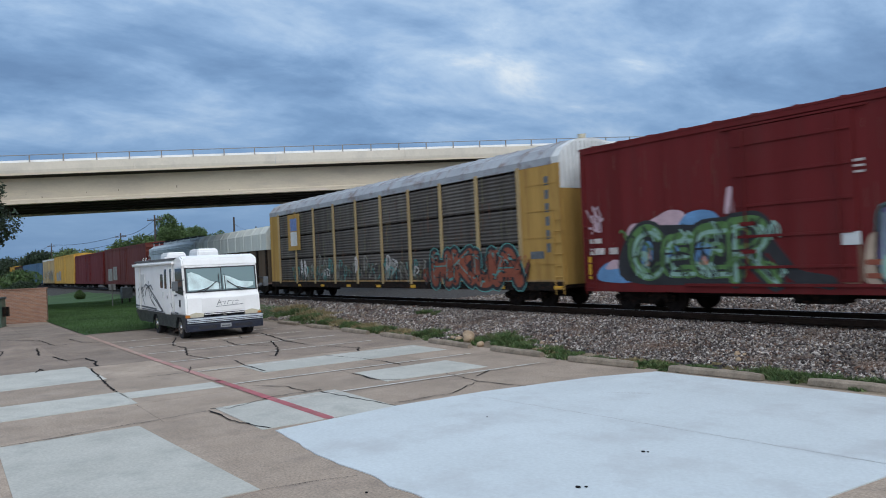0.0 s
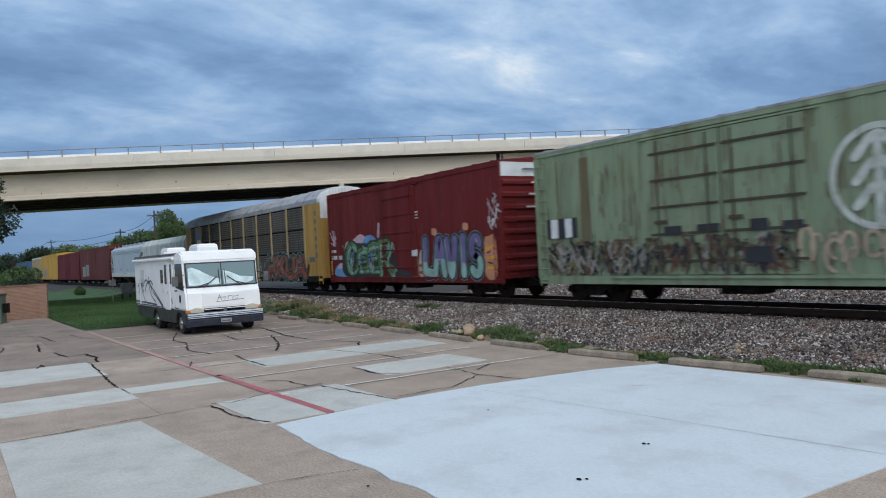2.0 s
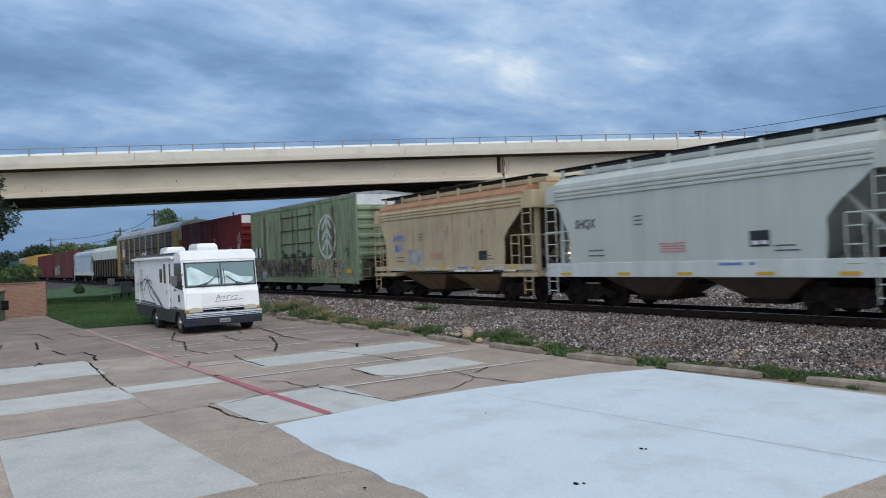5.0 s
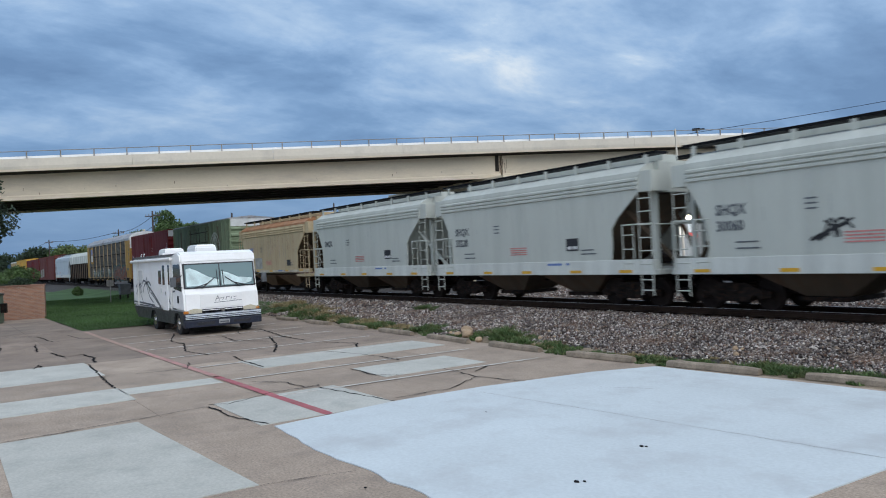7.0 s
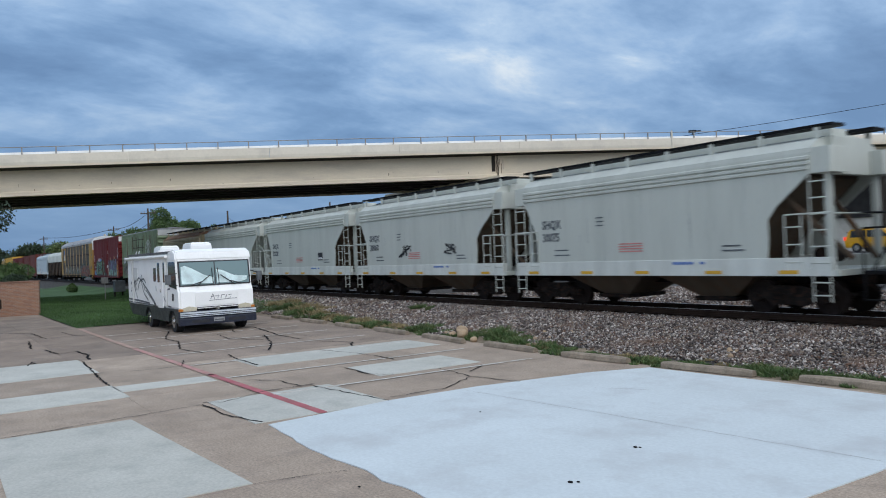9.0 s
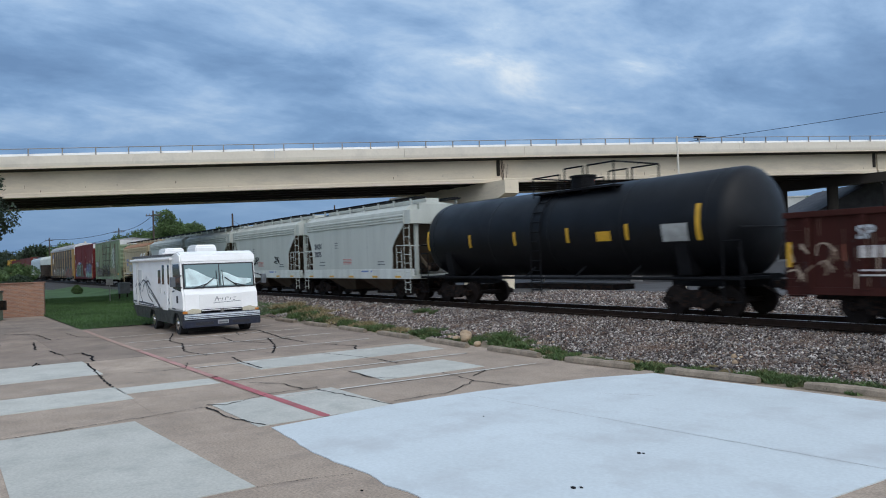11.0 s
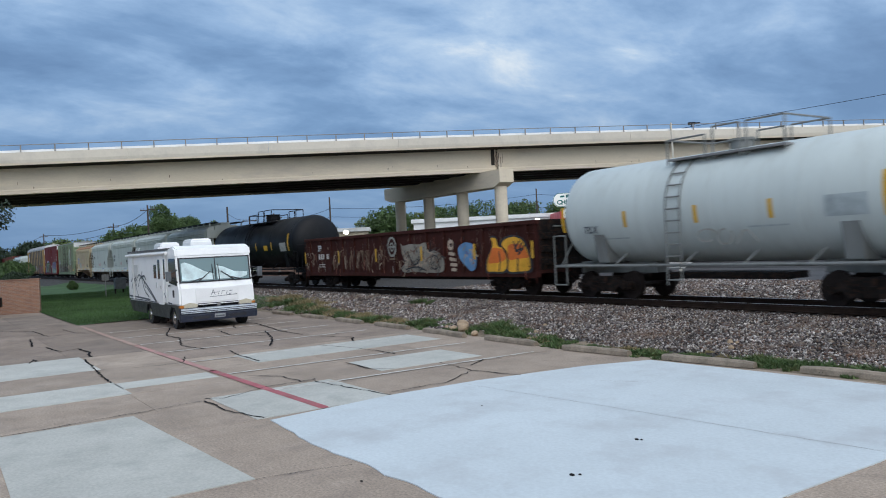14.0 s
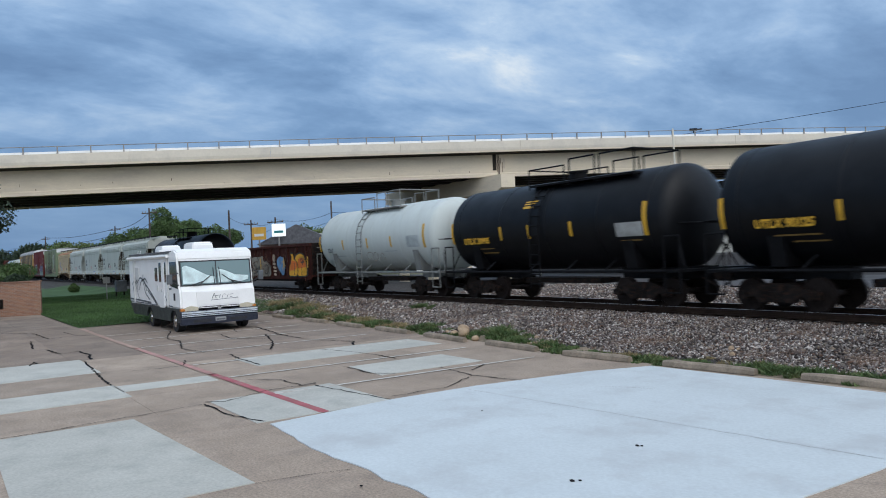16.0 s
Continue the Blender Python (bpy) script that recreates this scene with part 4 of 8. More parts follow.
def boxcar(name, x0, x1, body, top, ribs, label, door, deck=0.78, end_white=True, green=False, cat="boxcar"):
    car, hf = rail_car(name, x0, x1, label, cat)
    W = HALF
    bm = bmesh.new()
    box(bm, -hf + 0.06, hf - 0.06, -W + 0.06, W - 0.06, deck, top - 0.12)
    part("body", bm, body, car)
    # side sheets between posts
    n = ribs
    dw0, dw1 = door
    xs = list(np.linspace(-hf, hf, n + 1))
    for a, b in zip(xs, xs[1:]):
        if a >= dw0 - 0.3 and b <= dw1 + 0.3:
            continue
        for s in (-1, 1):
            bm = bmesh.new()
            y = s * W
            box(bm, a + 0.004, b - 0.004, min(y, y - s * 0.06), max(y, y - s * 0.06), deck + 0.02, top - 0.22, 0.012)
            part("side_panel", bm, body, car)
            if green or ribs > 10:
                bm = boxes([(a - 0.05, a + 0.05, min(y, y + s * 0.035), max(y, y + s * 0.035), deck + 0.02, top - 0.25)], 0.01)
                part("side_post", bm, body, car)
    for s in (-1, 1):
        y = s * W
        yy = (min(y, y + s * 0.04), max(y, y + s * 0.04))
        part("side_sill", boxes([(-hf, hf, *yy, deck - 0.16, deck + 0.1)], 0.01), body, car)
        part("top_chord", boxes([(-hf, hf, *yy, top - 0.24, top - 0.08)], 0.015), body, car)
        for xa in (-hf, hf - .14):
            part("end_post", boxes([(xa, xa + 0.14, *yy, deck, top - 0.2)], 0.01), body, car)
    # plug doors
    yd = -W - 0.05
    halves = ((dw0, (dw0 + dw1) / 2 - 0.03), ((dw0 + dw1) / 2 + 0.03, dw1)) if green else ((dw0, dw1),)
    for a, b in halves:
        bm = boxes([(a, b, yd, yd + 0.09, deck + 0.12, top - 0.34)], 0.015)
        dr = part("door", bm, body, car)
        zs = np.linspace(deck + 0.5, top - 0.75, 5)
        for z in zs:
            part("door_rib", boxes([(a + 0.05, b - 0.05, yd - 0.035, yd, z - 0.035, z + 0.035)], 0.01), M_RUSTBAR if green else body, dr)
        for x in (a + 0.35, b - 0.35):
            part("lock_bar", tube(bmesh.new(), (x, yd - 0.06, deck + 0.2), (x, yd - 0.06, top - 0.4), 0.022, 6), M_RUSTBAR if green else body, dr)
        for z in (deck + 0.9, deck + 1.6):
            part("lock_handle", boxes([(a + 0.2, a + 0.6, yd - 0.08, yd - 0.03, z - 0.05, z + 0.05)]), M_RUSTBAR if green else body, dr)
    part("door_track", boxes([(dw0 - 1.6, dw1 + 1.6, -W - 0.09, -W - 0.005, deck + 0.02, deck + 0.09)]), body, car)
    part("door_track", boxes([(dw0 - 0.3, dw1 + 0.3, -W - 0.07, -W - 0.005, top - 0.32, top - 0.27)]), body, car)
    # roof
    bm = bmesh.new()
    prism(bm, [(-W - 0.05, top - 0.10), (-W - 0.05, top - 0.04), (0, top + 0.10), (W + 0.05, top - 0.04), (W + 0.05, top - 0.10)], -hf - 0.02, hf + 0.02, "x")
    for x in np.linspace(-hf + 0.5, hf - 0.5, 13):
        prism(bm, [(-W, top - 0.035), (-W, top - 0.005), (0, top + 0.14), (W, top - 0.005), (W, top - 0.035), (0, top + 0.10)], x - 0.05, x + 0.05, "x")
    part("roof", bm, M_ROOF if green else body, car)
    # corrugated ends
    for s in (-1, 1):
        bm = bmesh.new()
        xe = s * hf
        z = deck + 0.35
        pts = [(xe - s * .05, deck), (xe, deck)]
        while z < top - (0.75 if end_white else 0.3):
            pts += [(xe, z - .13), (xe + s * .09, z - .05), (xe + s * .09, z + .05), (xe, z + .13)]
            z += 0.45
        pts += [(xe, top - .1), (xe - s * .05, top - .1)]
        prism(bm, pts, -W + 0.05, W - 0.05, "y")
        part("end_wall", bm, body, car)
        if end_white:
            part("end_stripe", boxes([(min(xe, xe + s * 0.012), max(xe, xe + s * 0.012), -W + 0.03, W - 0.03, top - 0.62, top - 0.10)]), M_WHITE_P, car, "weathered white end panel")
        ladder(car, xe - s * 0.28, -W - 0.06, 0.55, top - (0.4 if green else 2.4), 0.40, body)
        ladder(car, xe + s * 0.10, -W + 0.35, 0.75, top - 1.4, 0.40, body, "y")
    part("underframe", boxes([(-hf + 0.3, hf - 0.3, -0.3, 0.3, deck - 0.35, deck - 0.02), (-hf + 2.8, hf - 2.8, -1.2, 1.2, deck - 0.16, deck - 0.02),
                              (-0.6, 0.6, -1.1, -0.4, 0.35, deck - 0.1)]), M_TRUCK, car)
    return car, hf


def red_boxcar():
    car, hf = boxcar("boxcar", -17.4, -2.95, M_CARRED, 5.14, 9, "dark red steel boxcar with spray-painted green and violet graffiti", (-1.75, 1.35))
    y = -HALF - 0.042
    c = lambda x: x + 10.175
    cloud = lambda pts, ink, lay: blob(car, pts, SPRAY[ink], y - lay)
    # cloud of pink and blue behind the green letters
    cloud([(-5.35, 2.25), (-5.2, 2.6), (-4.7, 2.62), (-4.3, 2.75), (-3.8, 2.92), (-3.3, 2.8), (-3.3, 2.3), (-4.4, 2.2)], "pink", .002)
    cloud([(-3.5, 2.3), (-3.3, 2.72), (-2.8, 2.85), (-2.3, 2.72), (-2.2, 2.3)], "blue", .0025)
    cloud([(-6.55, .95), (-6.6, 1.25), (-6.2, 1.5), (-5.7, 1.45), (-5.3, 1.2), (-5.3, .9)], "blue", .002)
    cloud([(-6.3, 1.3), (-6.0, 1.58), (-5.6, 1.5), (-5.6, 1.35)], "pink", .003)
    cloud([(-.75, 2.25), (-.5, 2.55), (-.2, 2.2), (-.1, 1.7), (-.4, 1.6)], "blue", .002)
    cloud([(-.6, 2.35), (-.2, 2.66), (.05, 2.4), (-.2, 2.2)], "pink", .0025)
    cloud([(-5.5, .95), (-5.5, 2.1), (-4.6, 2.5), (-2.6, 2.45), (-1.5, 2.55), (-.7, 2.1), (-.2, 1.2), (.6, .92), (-2, .85)], "black", .004)
    scrawl(car, [[(-1.95, 2.75), (-1.85, 3.3)], [(-1.7, 2.75), (-1.62, 3.35)], [(-1.4, 3.0), (-1.35, 3.3)], [(-.85, 3.25), (-.6, 3.3)]], .17, SPRAY["pink"], y, lay=.001)
    scrawl(car, [[(-1.0, 2.1), (-.5, 1.45), (-.1, 1.05), (.7, .9)]], .34, SPRAY["black"], y, lay=.006)
    for i, (ch, gx, gw, gz, gh) in enumerate((("C", -5.25, 1.25, 1.05, 1.42), ("E", -4.1, 1.05, 1.12, 1.1), ("E", -3.1, 1.15, 1.08, 1.38), ("R", -2.0, 1.25, 1.02, 1.45))):
        g = glyph(ch, gx, gz, gw, gh)
        scrawl(car, g, .58, SPRAY["black"], y, lay=.008 + .0003 * i)
        scrawl(car, g, .35, SPRAY["green"], y, lay=.0115 + .0003 * i)
        scrawl(car, [[(p[0] + .05, p[1] - .07) for p in q] for q in g], .11, SPRAY["mint"], y, lay=.0145)
        scrawl(car, [[(p[0] - .05, p[1] + .03) for p in q[len(q) // 3:]] for q in g], .055, SPRAY["black"], y, lay=.0175)
    for pts, ink in (([(-4.85, 1.45), (-4.7, 2.05), (-4.45, 2.0), (-4.5, 1.5)], "blue"), ([(-4.72, 1.4), (-4.62, 1.85), (-4.5, 1.8), (-4.55, 1.45)], "orange"), ([(-3.0, 1.5), (-2.9, 1.95), (-2.5, 1.9), (-2.6, 1.5)], "blue"), ([(-2.85, 1.4), (-2.72, 1.75), (-2.6, 1.4)], "orange"), ([(-3.9, 1.6), (-3.7, 1.95), (-3.5, 1.75)], "blue")):
        cloud(pts, ink, .0205)
    # faint figure on the door and the two-coloured letters beyond it
    cloud([(.9, .95), (.85, 1.7), (1.1, 2.05), (1.4, 1.9), (1.45, .95)], "umber", .006)
    cloud([(1.5, .92), (1.5, 1.5), (1.62, 1.95), (1.9, 1.9), (1.92, .92)], "tan", .007)
    scrawl(car, [[(1.55, 1.05), (1.85, 1.05)], [(1.55, 1.35), (1.85, 1.35)]], .12, SPRAY["rust"], y, lay=.0085)
    two_tone(car, "LAVIS", 1.85, .95, 4.15, 1.42, 1.5, y)
    cloud([(6.16, .9), (6.16, 2.2), (6.4, 2.36), (6.8, 2.3), (6.82, .9)], "orange", .004)
    scrawl(car, [[(6.3, 1.2), (6.7, 1.2)], [(6.3, 1.55), (6.7, 1.6)], [(6.3, 1.9), (6.65, 2.0)]], .1, SPRAY["yellow"], y, lay=.006)
    scrawl(car, [[(6.35, 1.4), (6.6, 1.35)], [(6.3, 1.75), (6.5, 1.8)]], .06, SPRAY["black"], y, lay=.008)
    cloud([(2.6, 2.62), (2.62, 2.85), (2.95, 2.8), (2.92, 2.55)], "orange", .004)
    cloud([(4.8, 2.72), (4.85, 2.95), (5.15, 2.9), (5.1, 2.66)], "orange", .004)
    rng = random.Random(3)
    tag = lambda x, z, w, h: [[(c(x) + rng.uniform(0, w), z + rng.uniform(0, h)) for _ in range(4)] for _ in range(5)]
    scrawl(car, tag(-17.2, 2.4, .7, .9), 0.06, SPRAY["pink"], y, lay=0.001)
    tangle(car, c(-3.7), c(-3.15), 2.5, 3.6, 16, y, ["pink", "white"], 65, (.02, .05), .5)
    side_patch("marking", [(c(-9.4), c(-8.6), 3.35, 3.40), (c(-9.4), c(-8.6), 3.48, 3.53), (c(-9.4), c(-8.6), 3.60, 3.66), (c(-17.1), c(-16.5), 1.75, 1.95), (c(-16.3), c(-15.95), 1.75, 1.95), (c(-17.1), c(-16.6), 2.1, 2.25)], M_PALELET, car, y)
    side_patch("placard", [(c(-9.2), c(-8.75), 1.75, 2.05)], M_WHITE_P, car, y - 0.02)
    side_patch("reflector", [(c(-17.2), c(-17.08), 1.0, 1.7)], M_YELREF, car, y)
    tangle(car, -5.4, -.4, .95, 2.3, 100, y - .022, ["black", "green", "black", "mint"], 61, (.03, .075), .42)
    drips(car, -hf + .2, hf - .2, 1.4, 4.8, 90, y + .038, ["umber"], 63, .02, .9)
    for z, a, b in ((4.74, -.6, .7), (4.25, -.2, .25), (3.82, -.35, .4), (3.35, -.5, .55)):
        part("end_lettering", boxes([(hf + 0.092, hf + 0.098, a, b, z, z + .07)]), M_LETTER if z > 4.5 else M_PALELET, car)
    return car


def green_boxcar():
    car, hf = boxcar("boxcar", -1.0, 13.6, M_GREEN, 5.08, 16, "pale green weathered boxcar with white roundel and graffiti along the sill", (-2.4, 2.35), green=True)
    y = -HALF - 0.047
    cx_, cz = 3.95, 3.04
    ring = arc(cx_, cz, 1.02, 1.10, 0, 360, 32)
    scrawl(car, [ring], 0.15, M_FADEW, y, name="roundel")
    scrawl(car, [[(cx_ - .5, cz + d - .1), (cx_, cz + d + .38), (cx_ + .5, cz + d - .1)] for d in (-.55, .0, .55)] + [[(cx_, cz - 1.0), (cx_, cz + 0.9)]], 0.2, M_FADEW, y, name="roundel", lay=0.002)
    tangle(car, -hf + .6, 2.0, .92, 1.75, 330, y - .012, ["black", "olive", "grey", "umber", "black", "olive", "umber", "black"], 8, (.025, .085), .55)
    tangle(car, -hf + .6, -2.4, .92, 1.6, 70, y - .046, ["grey", "black", "olive", "grey"], 9, (.03, .09), .6)
    rng = random.Random(8)
    loops = [arc(2.3 + .5 * i + rng.uniform(-.1, .1), 1.45 + rng.uniform(-.2, .15), rng.uniform(.16, .26), rng.uniform(.25, .5), rng.uniform(-60, 30), rng.uniform(200, 330), 9) for i in range(7)]
    scrawl(car, loops, .085, SPRAY["tan"], y - .02)
    scrawl(car, [arc(2.5 + .42 * i, 1.3 + rng.uniform(-.15, .3), .14, .3, rng.uniform(0, 90), rng.uniform(180, 300), 7) for i in range(7)], .05, SPRAY["tan"], y - .03)
    scrawl(car, [[(4.9, 1.0), (5.1, 1.5), (5.0, 1.9)], [(5.2, .95), (5.0, 1.2), (5.45, 1.25)], [(5.5, 1.3), (5.9, 1.75)]], .07, SPRAY["tan"], y - .03)
    scrawl(car, [[(4.75, 1.75), (4.75, 1.5), (5.1, 1.5), (5.1, 1.78)], [(4.8, 1.62), (5.05, 1.62)]], .06, SPRAY["black"], y - .036)
    drips(car, -hf + .2, hf - .2, 1.3, 4.75, 260, y + .008, ["olive", "umber"], 17, .04, 1.5)
    drips(car, -2.4, 2.35, 1.6, 4.6, 110, y - .008, ["umber", "olive"], 18, .04, .8)
    drips(car, 4.55, 4.85, 1.2, 4.7, 30, y - .004, ["umber"], 19, .06, 2.0)
    scrawl(car, [[(6.0, 2.2), (6.3, 2.35), (6.5, 2.1)], [(6.15, 1.95), (6.6, 2.15)], [(6.4, 1.5), (6.42, 2.3)]], .035, SPRAY["black"], y - .01)
    side_patch("placard", [(-6.8, -6.6, 2.1, 2.75), (-6.25, -5.95, 2.1, 2.75), (-5.6, -5.4, 2.1, 2.75)], M_BLACK_P, car, y)
    side_patch("placard", [(-6.6, -6.27, 2.12, 2.73), (-5.93, -5.62, 2.12, 2.73)], M_WHITE_P, car, y - 0.008)
    side_patch("reflector", [(-6.0, -5.5, 1.12, 1.32), (6.1, 6.65, 1.12, 1.34)], M_YELREF, car, y - 0.01)
    side_patch("rust_streak", [(-5.2, -4.82, 0.9, 4.6), (4.6, 4.78, 0.9, 4.6)], paint("olive_post", (0.135, 0.12, 0.07), rust=0.45), car, y + 0.03, "rusty olive door rail")
    side_patch("stencil", [(-1.9, -1.3, 2.0, 2.25), (-.8, -.1, 2.05, 2.25), (.8, 1.3, 2.0, 2.3), (1.7, 2.2, 2.0, 2.2), (0.6, 1.4, 1.2, 1.6)], M_BLACK_P, car, y - 0.045)
    part("end_lettering", boxes([(hf + 0.09, hf + 0.095, 0.55, 1.5, 4.45, 4.85)]), M_BLACK_P, car)
    part("end_platform", boxes([(hf + .02, hf + .42, -1.35, 1.35, .84, .92)], .01), M_TRUCK, car)
    part("brake_cylinder", tube(bmesh.new(), (hf + .28, -.9, 1.22), (hf + .28, .1, 1.22), .19, 12), M_TRUCK, car)
    part("brake_wheel", tube(bmesh.new(), (hf + .22, .55, 2.2), (hf + .30, .55, 2.2), .3, 16), M_TRUCK, car)
    part("brake_rod", tubes([((hf + .2, .55, 1.0), (hf + .2, .55, 2.2)), ((hf + .15, -.5, .95), (hf + .15, -.5, 1.75)), ((hf + .15, -1.2, 1.75), (hf + .15, .3, 1.75))], .035), M_TRUCK, car)
    part("gear_box", boxes([(hf + .1, hf + .34, .25, .8, 1.0, 1.55)], .03), M_TRUCK, car)
    # lower end panel, darker than the green above it
    part("grimy_panel", boxes([(hf + .092, hf + .104, -1.5, 1.5, .8, 1.85)]), M_RUSTBAR, car, "darker lower end panel")
    return car


# ---- autorack


def autorack():
    x0, x1 = -44.2, -18.4
    car, hf = rail_car("autorack_car", x0, x1, "long yellow autorack car with grey screens and orange graffiti", "autorack car", inset=2.6, coupler=0.4)
    W = HALF
    z0, z1 = 0.82, 4.95
    part("body", boxes([(-hf + .1, hf - .1, -W + .12, W - .12, z0 + .1, z1)]), M_TRUCK, car)
    part("side_sill", boxes([(-hf, hf, -W - .03, -W + .1, 0.62, 0.92), (-hf, hf, W - .1, W + .03, 0.62, 0.92)], 0.01), M_TRUCK, car)
    part("floor", boxes([(-hf, hf, -W, W, 0.70, 0.9)]), M_TRUCK, car)
    # bays
    a, b = -hf + 1.4, hf - 2.1
    n = 9
    xs = np.linspace(a, b, n + 1)
    for i in range(n):
        u, v = xs[i] + 0.09, xs[i + 1] - 0.09
        for s in (-1, 1):
            rows = 3
            for r in range(rows):
                za, zb = z0 + 0.18 + r * (z1 - z0 - 0.3) / rows, z0 + 0.18 + (r + 1) * (z1 - z0 - 0.3) / rows - 0.085
                bm = bmesh.new()
                m = 9
                pts = []
                for k in range(m * 2 + 1):
                    z = za + (zb - za) * k / (m * 2)
                    pts.append((-(W - 0.03) - (0.035 if k % 2 else 0.0), z))
                pts += [(-(W - 0.09), zb), (-(W - 0.09), za)]
                prism(bm, [(p[0] * -s, p[1]) for p in pts], u, v, "x")
                part("screen_panel", bm, M_SCREEN, car)
    for s in (-1, 1):
        for i, x in enumerate(xs):
            bm = bmesh.new()
            y = s * W
            box(bm, x - 0.09, x + 0.09, min(y, y + s * .05), max(y, y + s * .05), z0, z1 - 0.05, 0.012)
            part("post", bm, M_PALEYEL, car)
        for u, v in ((-hf, a - 0.09), (b + 0.09, hf)):
            y = s * (W + .01)
            bm = boxes([(u, v, min(y, y - s * .1), max(y, y - s * .1), z0 - .05, z1 - 0.1)], 0.012)
            part("end_panel", bm, M_YEL, car)
            for zz in (1.5, 2.4, 3.3, 4.2):
                part("panel_seam", boxes([(u + .3, v - .25, min(y, y + s * .02), max(y, y + s * .02), zz, zz + .03)]), M_YEL, car)
        y = s * (W + 0.02)
        part("side_plate", boxes([(-hf, hf, min(y, y - s * .08), max(y, y - s * .08), z0 - .02, z0 + 0.16)], 0.01), paint("dirty_yellow", (0.34, 0.22, 0.10), rust=0.6), car)
    # curved roof with seams
    prof = [(-W - .02, z1 - .12), (-W - .02, z1 + .12), (-W + .25, z1 + .45), (-W + .85, z1 + .72), (0, z1 + .80), (W - .85, z1 + .72), (W - .25, z1 + .45), (W + .02, z1 + .12), (W + .02, z1 - .12)]
    roof = part("roof", prism(bmesh.new(), prof, -hf + .02, hf - .35, "x"), M_ROOF, car)
    for x in np.linspace(-hf + .6, hf - .8, 22):
        pr = [(p[0] * 1.006, p[1] + 0.022) for p in prof[1:-1]] + [(p[0] * .98, p[1] - 0.03) for p in prof[1:-1]][::-1]
        part("roof_seam", prism(bmesh.new(), pr, x - .035, x + .035, "x"), M_ROOF, roof)
    # white corrugated top of the end doors
    for s in (-1, 1):
        xe = s * hf
        bm = bmesh.new()
        lo, hi = sorted((xe - s * .34, xe))
        prism(bm, [(p[0] * .99, p[1] - 0.01) for p in prof], lo, hi, "x")
        part("end_hood", bm, M_WHITE_P, car, "white ribbed end hood")
        bm = bmesh.new()
        box(bm, min(xe, xe + s * .02), max(xe, xe + s * .02), -W + .02, W - .02, z1 - .95, z1 + .12)
        for k in range(17):
            y = -W + 0.08 + k * (2 * W - .16) / 16
            box(bm, min(xe, xe + s * .06), max(xe, xe + s * .06), y - .05, y + .05, z1 - .95, z1 + .68 - .60 * abs(y / W) ** 3, 0.01)
        part("end_rib", bm, M_WHITE_P, car)
        for k in range(6):
            bm = bmesh.new()
            y0_ = -W + .04 + k * (2 * W - .08) / 6
            box(bm, min(xe, xe + s * (.03 if k % 2 else .08)), max(xe - s * .1, xe + s * (.03 if k % 2 else .08)), y0_ + .015, y0_ + (2 * W - .08) / 6 - .015, z0, z1 - .96, .012)
            part("end_door", bm, M_YEL, car)
    tube_bm = bmesh.new()
    tube(tube_bm, (hf - .5, 0, z1 + .75), (hf - .5, 0, z1 + .98), .14, 10)
    part("roof_vent", tube_bm, mat("cream_cap", (.5, .45, .33), .6), car)
    y = -W - .055
    # graffiti and marks
    piece(car, "HKUA", 5.1, 0.95, 5.7, 0.98, y - .01, SPRAY["rust"], SPRAY["black"], 0.50, inks=["teal", "black", "rust", "black", "rust"], extra=SPRAY["teal"])
    tangle(car, -hf + 3.2, 4.6, .92, 1.55, 260, -W - .012, ["grey", "teal", "black", "olive", "grey", "black"], 51, (.025, .07), .6)
    tangle(car, 4.5, 11.2, .92, 1.7, 50, -W - .09, ["black", "rust"], 52, (.03, .07), .5)
    drips(car, -hf + 1.4, hf - 2.1, 1.6, 4.9, 240, -W - .008, ["umber", "olive", "black"], 53, .05, 1.3)
    scrawl(car, [[(4.6, .9), (5.0, 1.3), (4.8, 1.7)], [(10.9, .9), (11.2, 1.5)]], 0.22, SPRAY["black"], y)
    rng = random.Random(5)
    for i in range(30):
        x, z = rng.uniform(-hf + 3.5, 4.3), rng.uniform(.95, 1.6)
        h, w = rng.uniform(.3, .8), rng.uniform(.15, .4)
        scrawl(car, [[(x, z), (x + w * .2, z + h), (x + w, z + h * .7), (x + w * .6, z + .1)]], rng.uniform(.04, .09), SPRAY[rng.choice(["grey", "teal", "white", "grey"])], y, lay=0.0004 * i)
    bm = boxes([(-hf + 2.9, -hf + 4.6, -W - .07, -W - .05, 2.7, 4.75)], .01)
    part("logo_panel", bm, M_YEL, car)
    side_patch("emblem", [(-hf + 3.3, -hf + 4.2, 2.95, 3.75)], M_WHITE_P, car, -W - .075)
    side_patch("emblem", [(-hf + 3.3, -hf + 4.2, 3.8, 4.5)], M_BLUELET, car, -W - .075)
    rows = [(-hf + 4 + 3.05 * k, -hf + 4.4 + 3.05 * k, .66, .78) for k in range(8)]
    side_patch("reflector", rows, M_YELREF, car, y + .015)
    side_patch("stencil", [(hf - .75, hf - .55, 1.9 + .45 * k, 2.2 + .45 * k) for k in range(6)] + [(hf - 1.6, hf - .9, 1.7, 1.95)], M_LETTER, car, -W - .016)
    ladder(car, hf - .15, -W - .05, .5, 3.2, .4, M_YEL)
    return car


# ---- covered hoppers


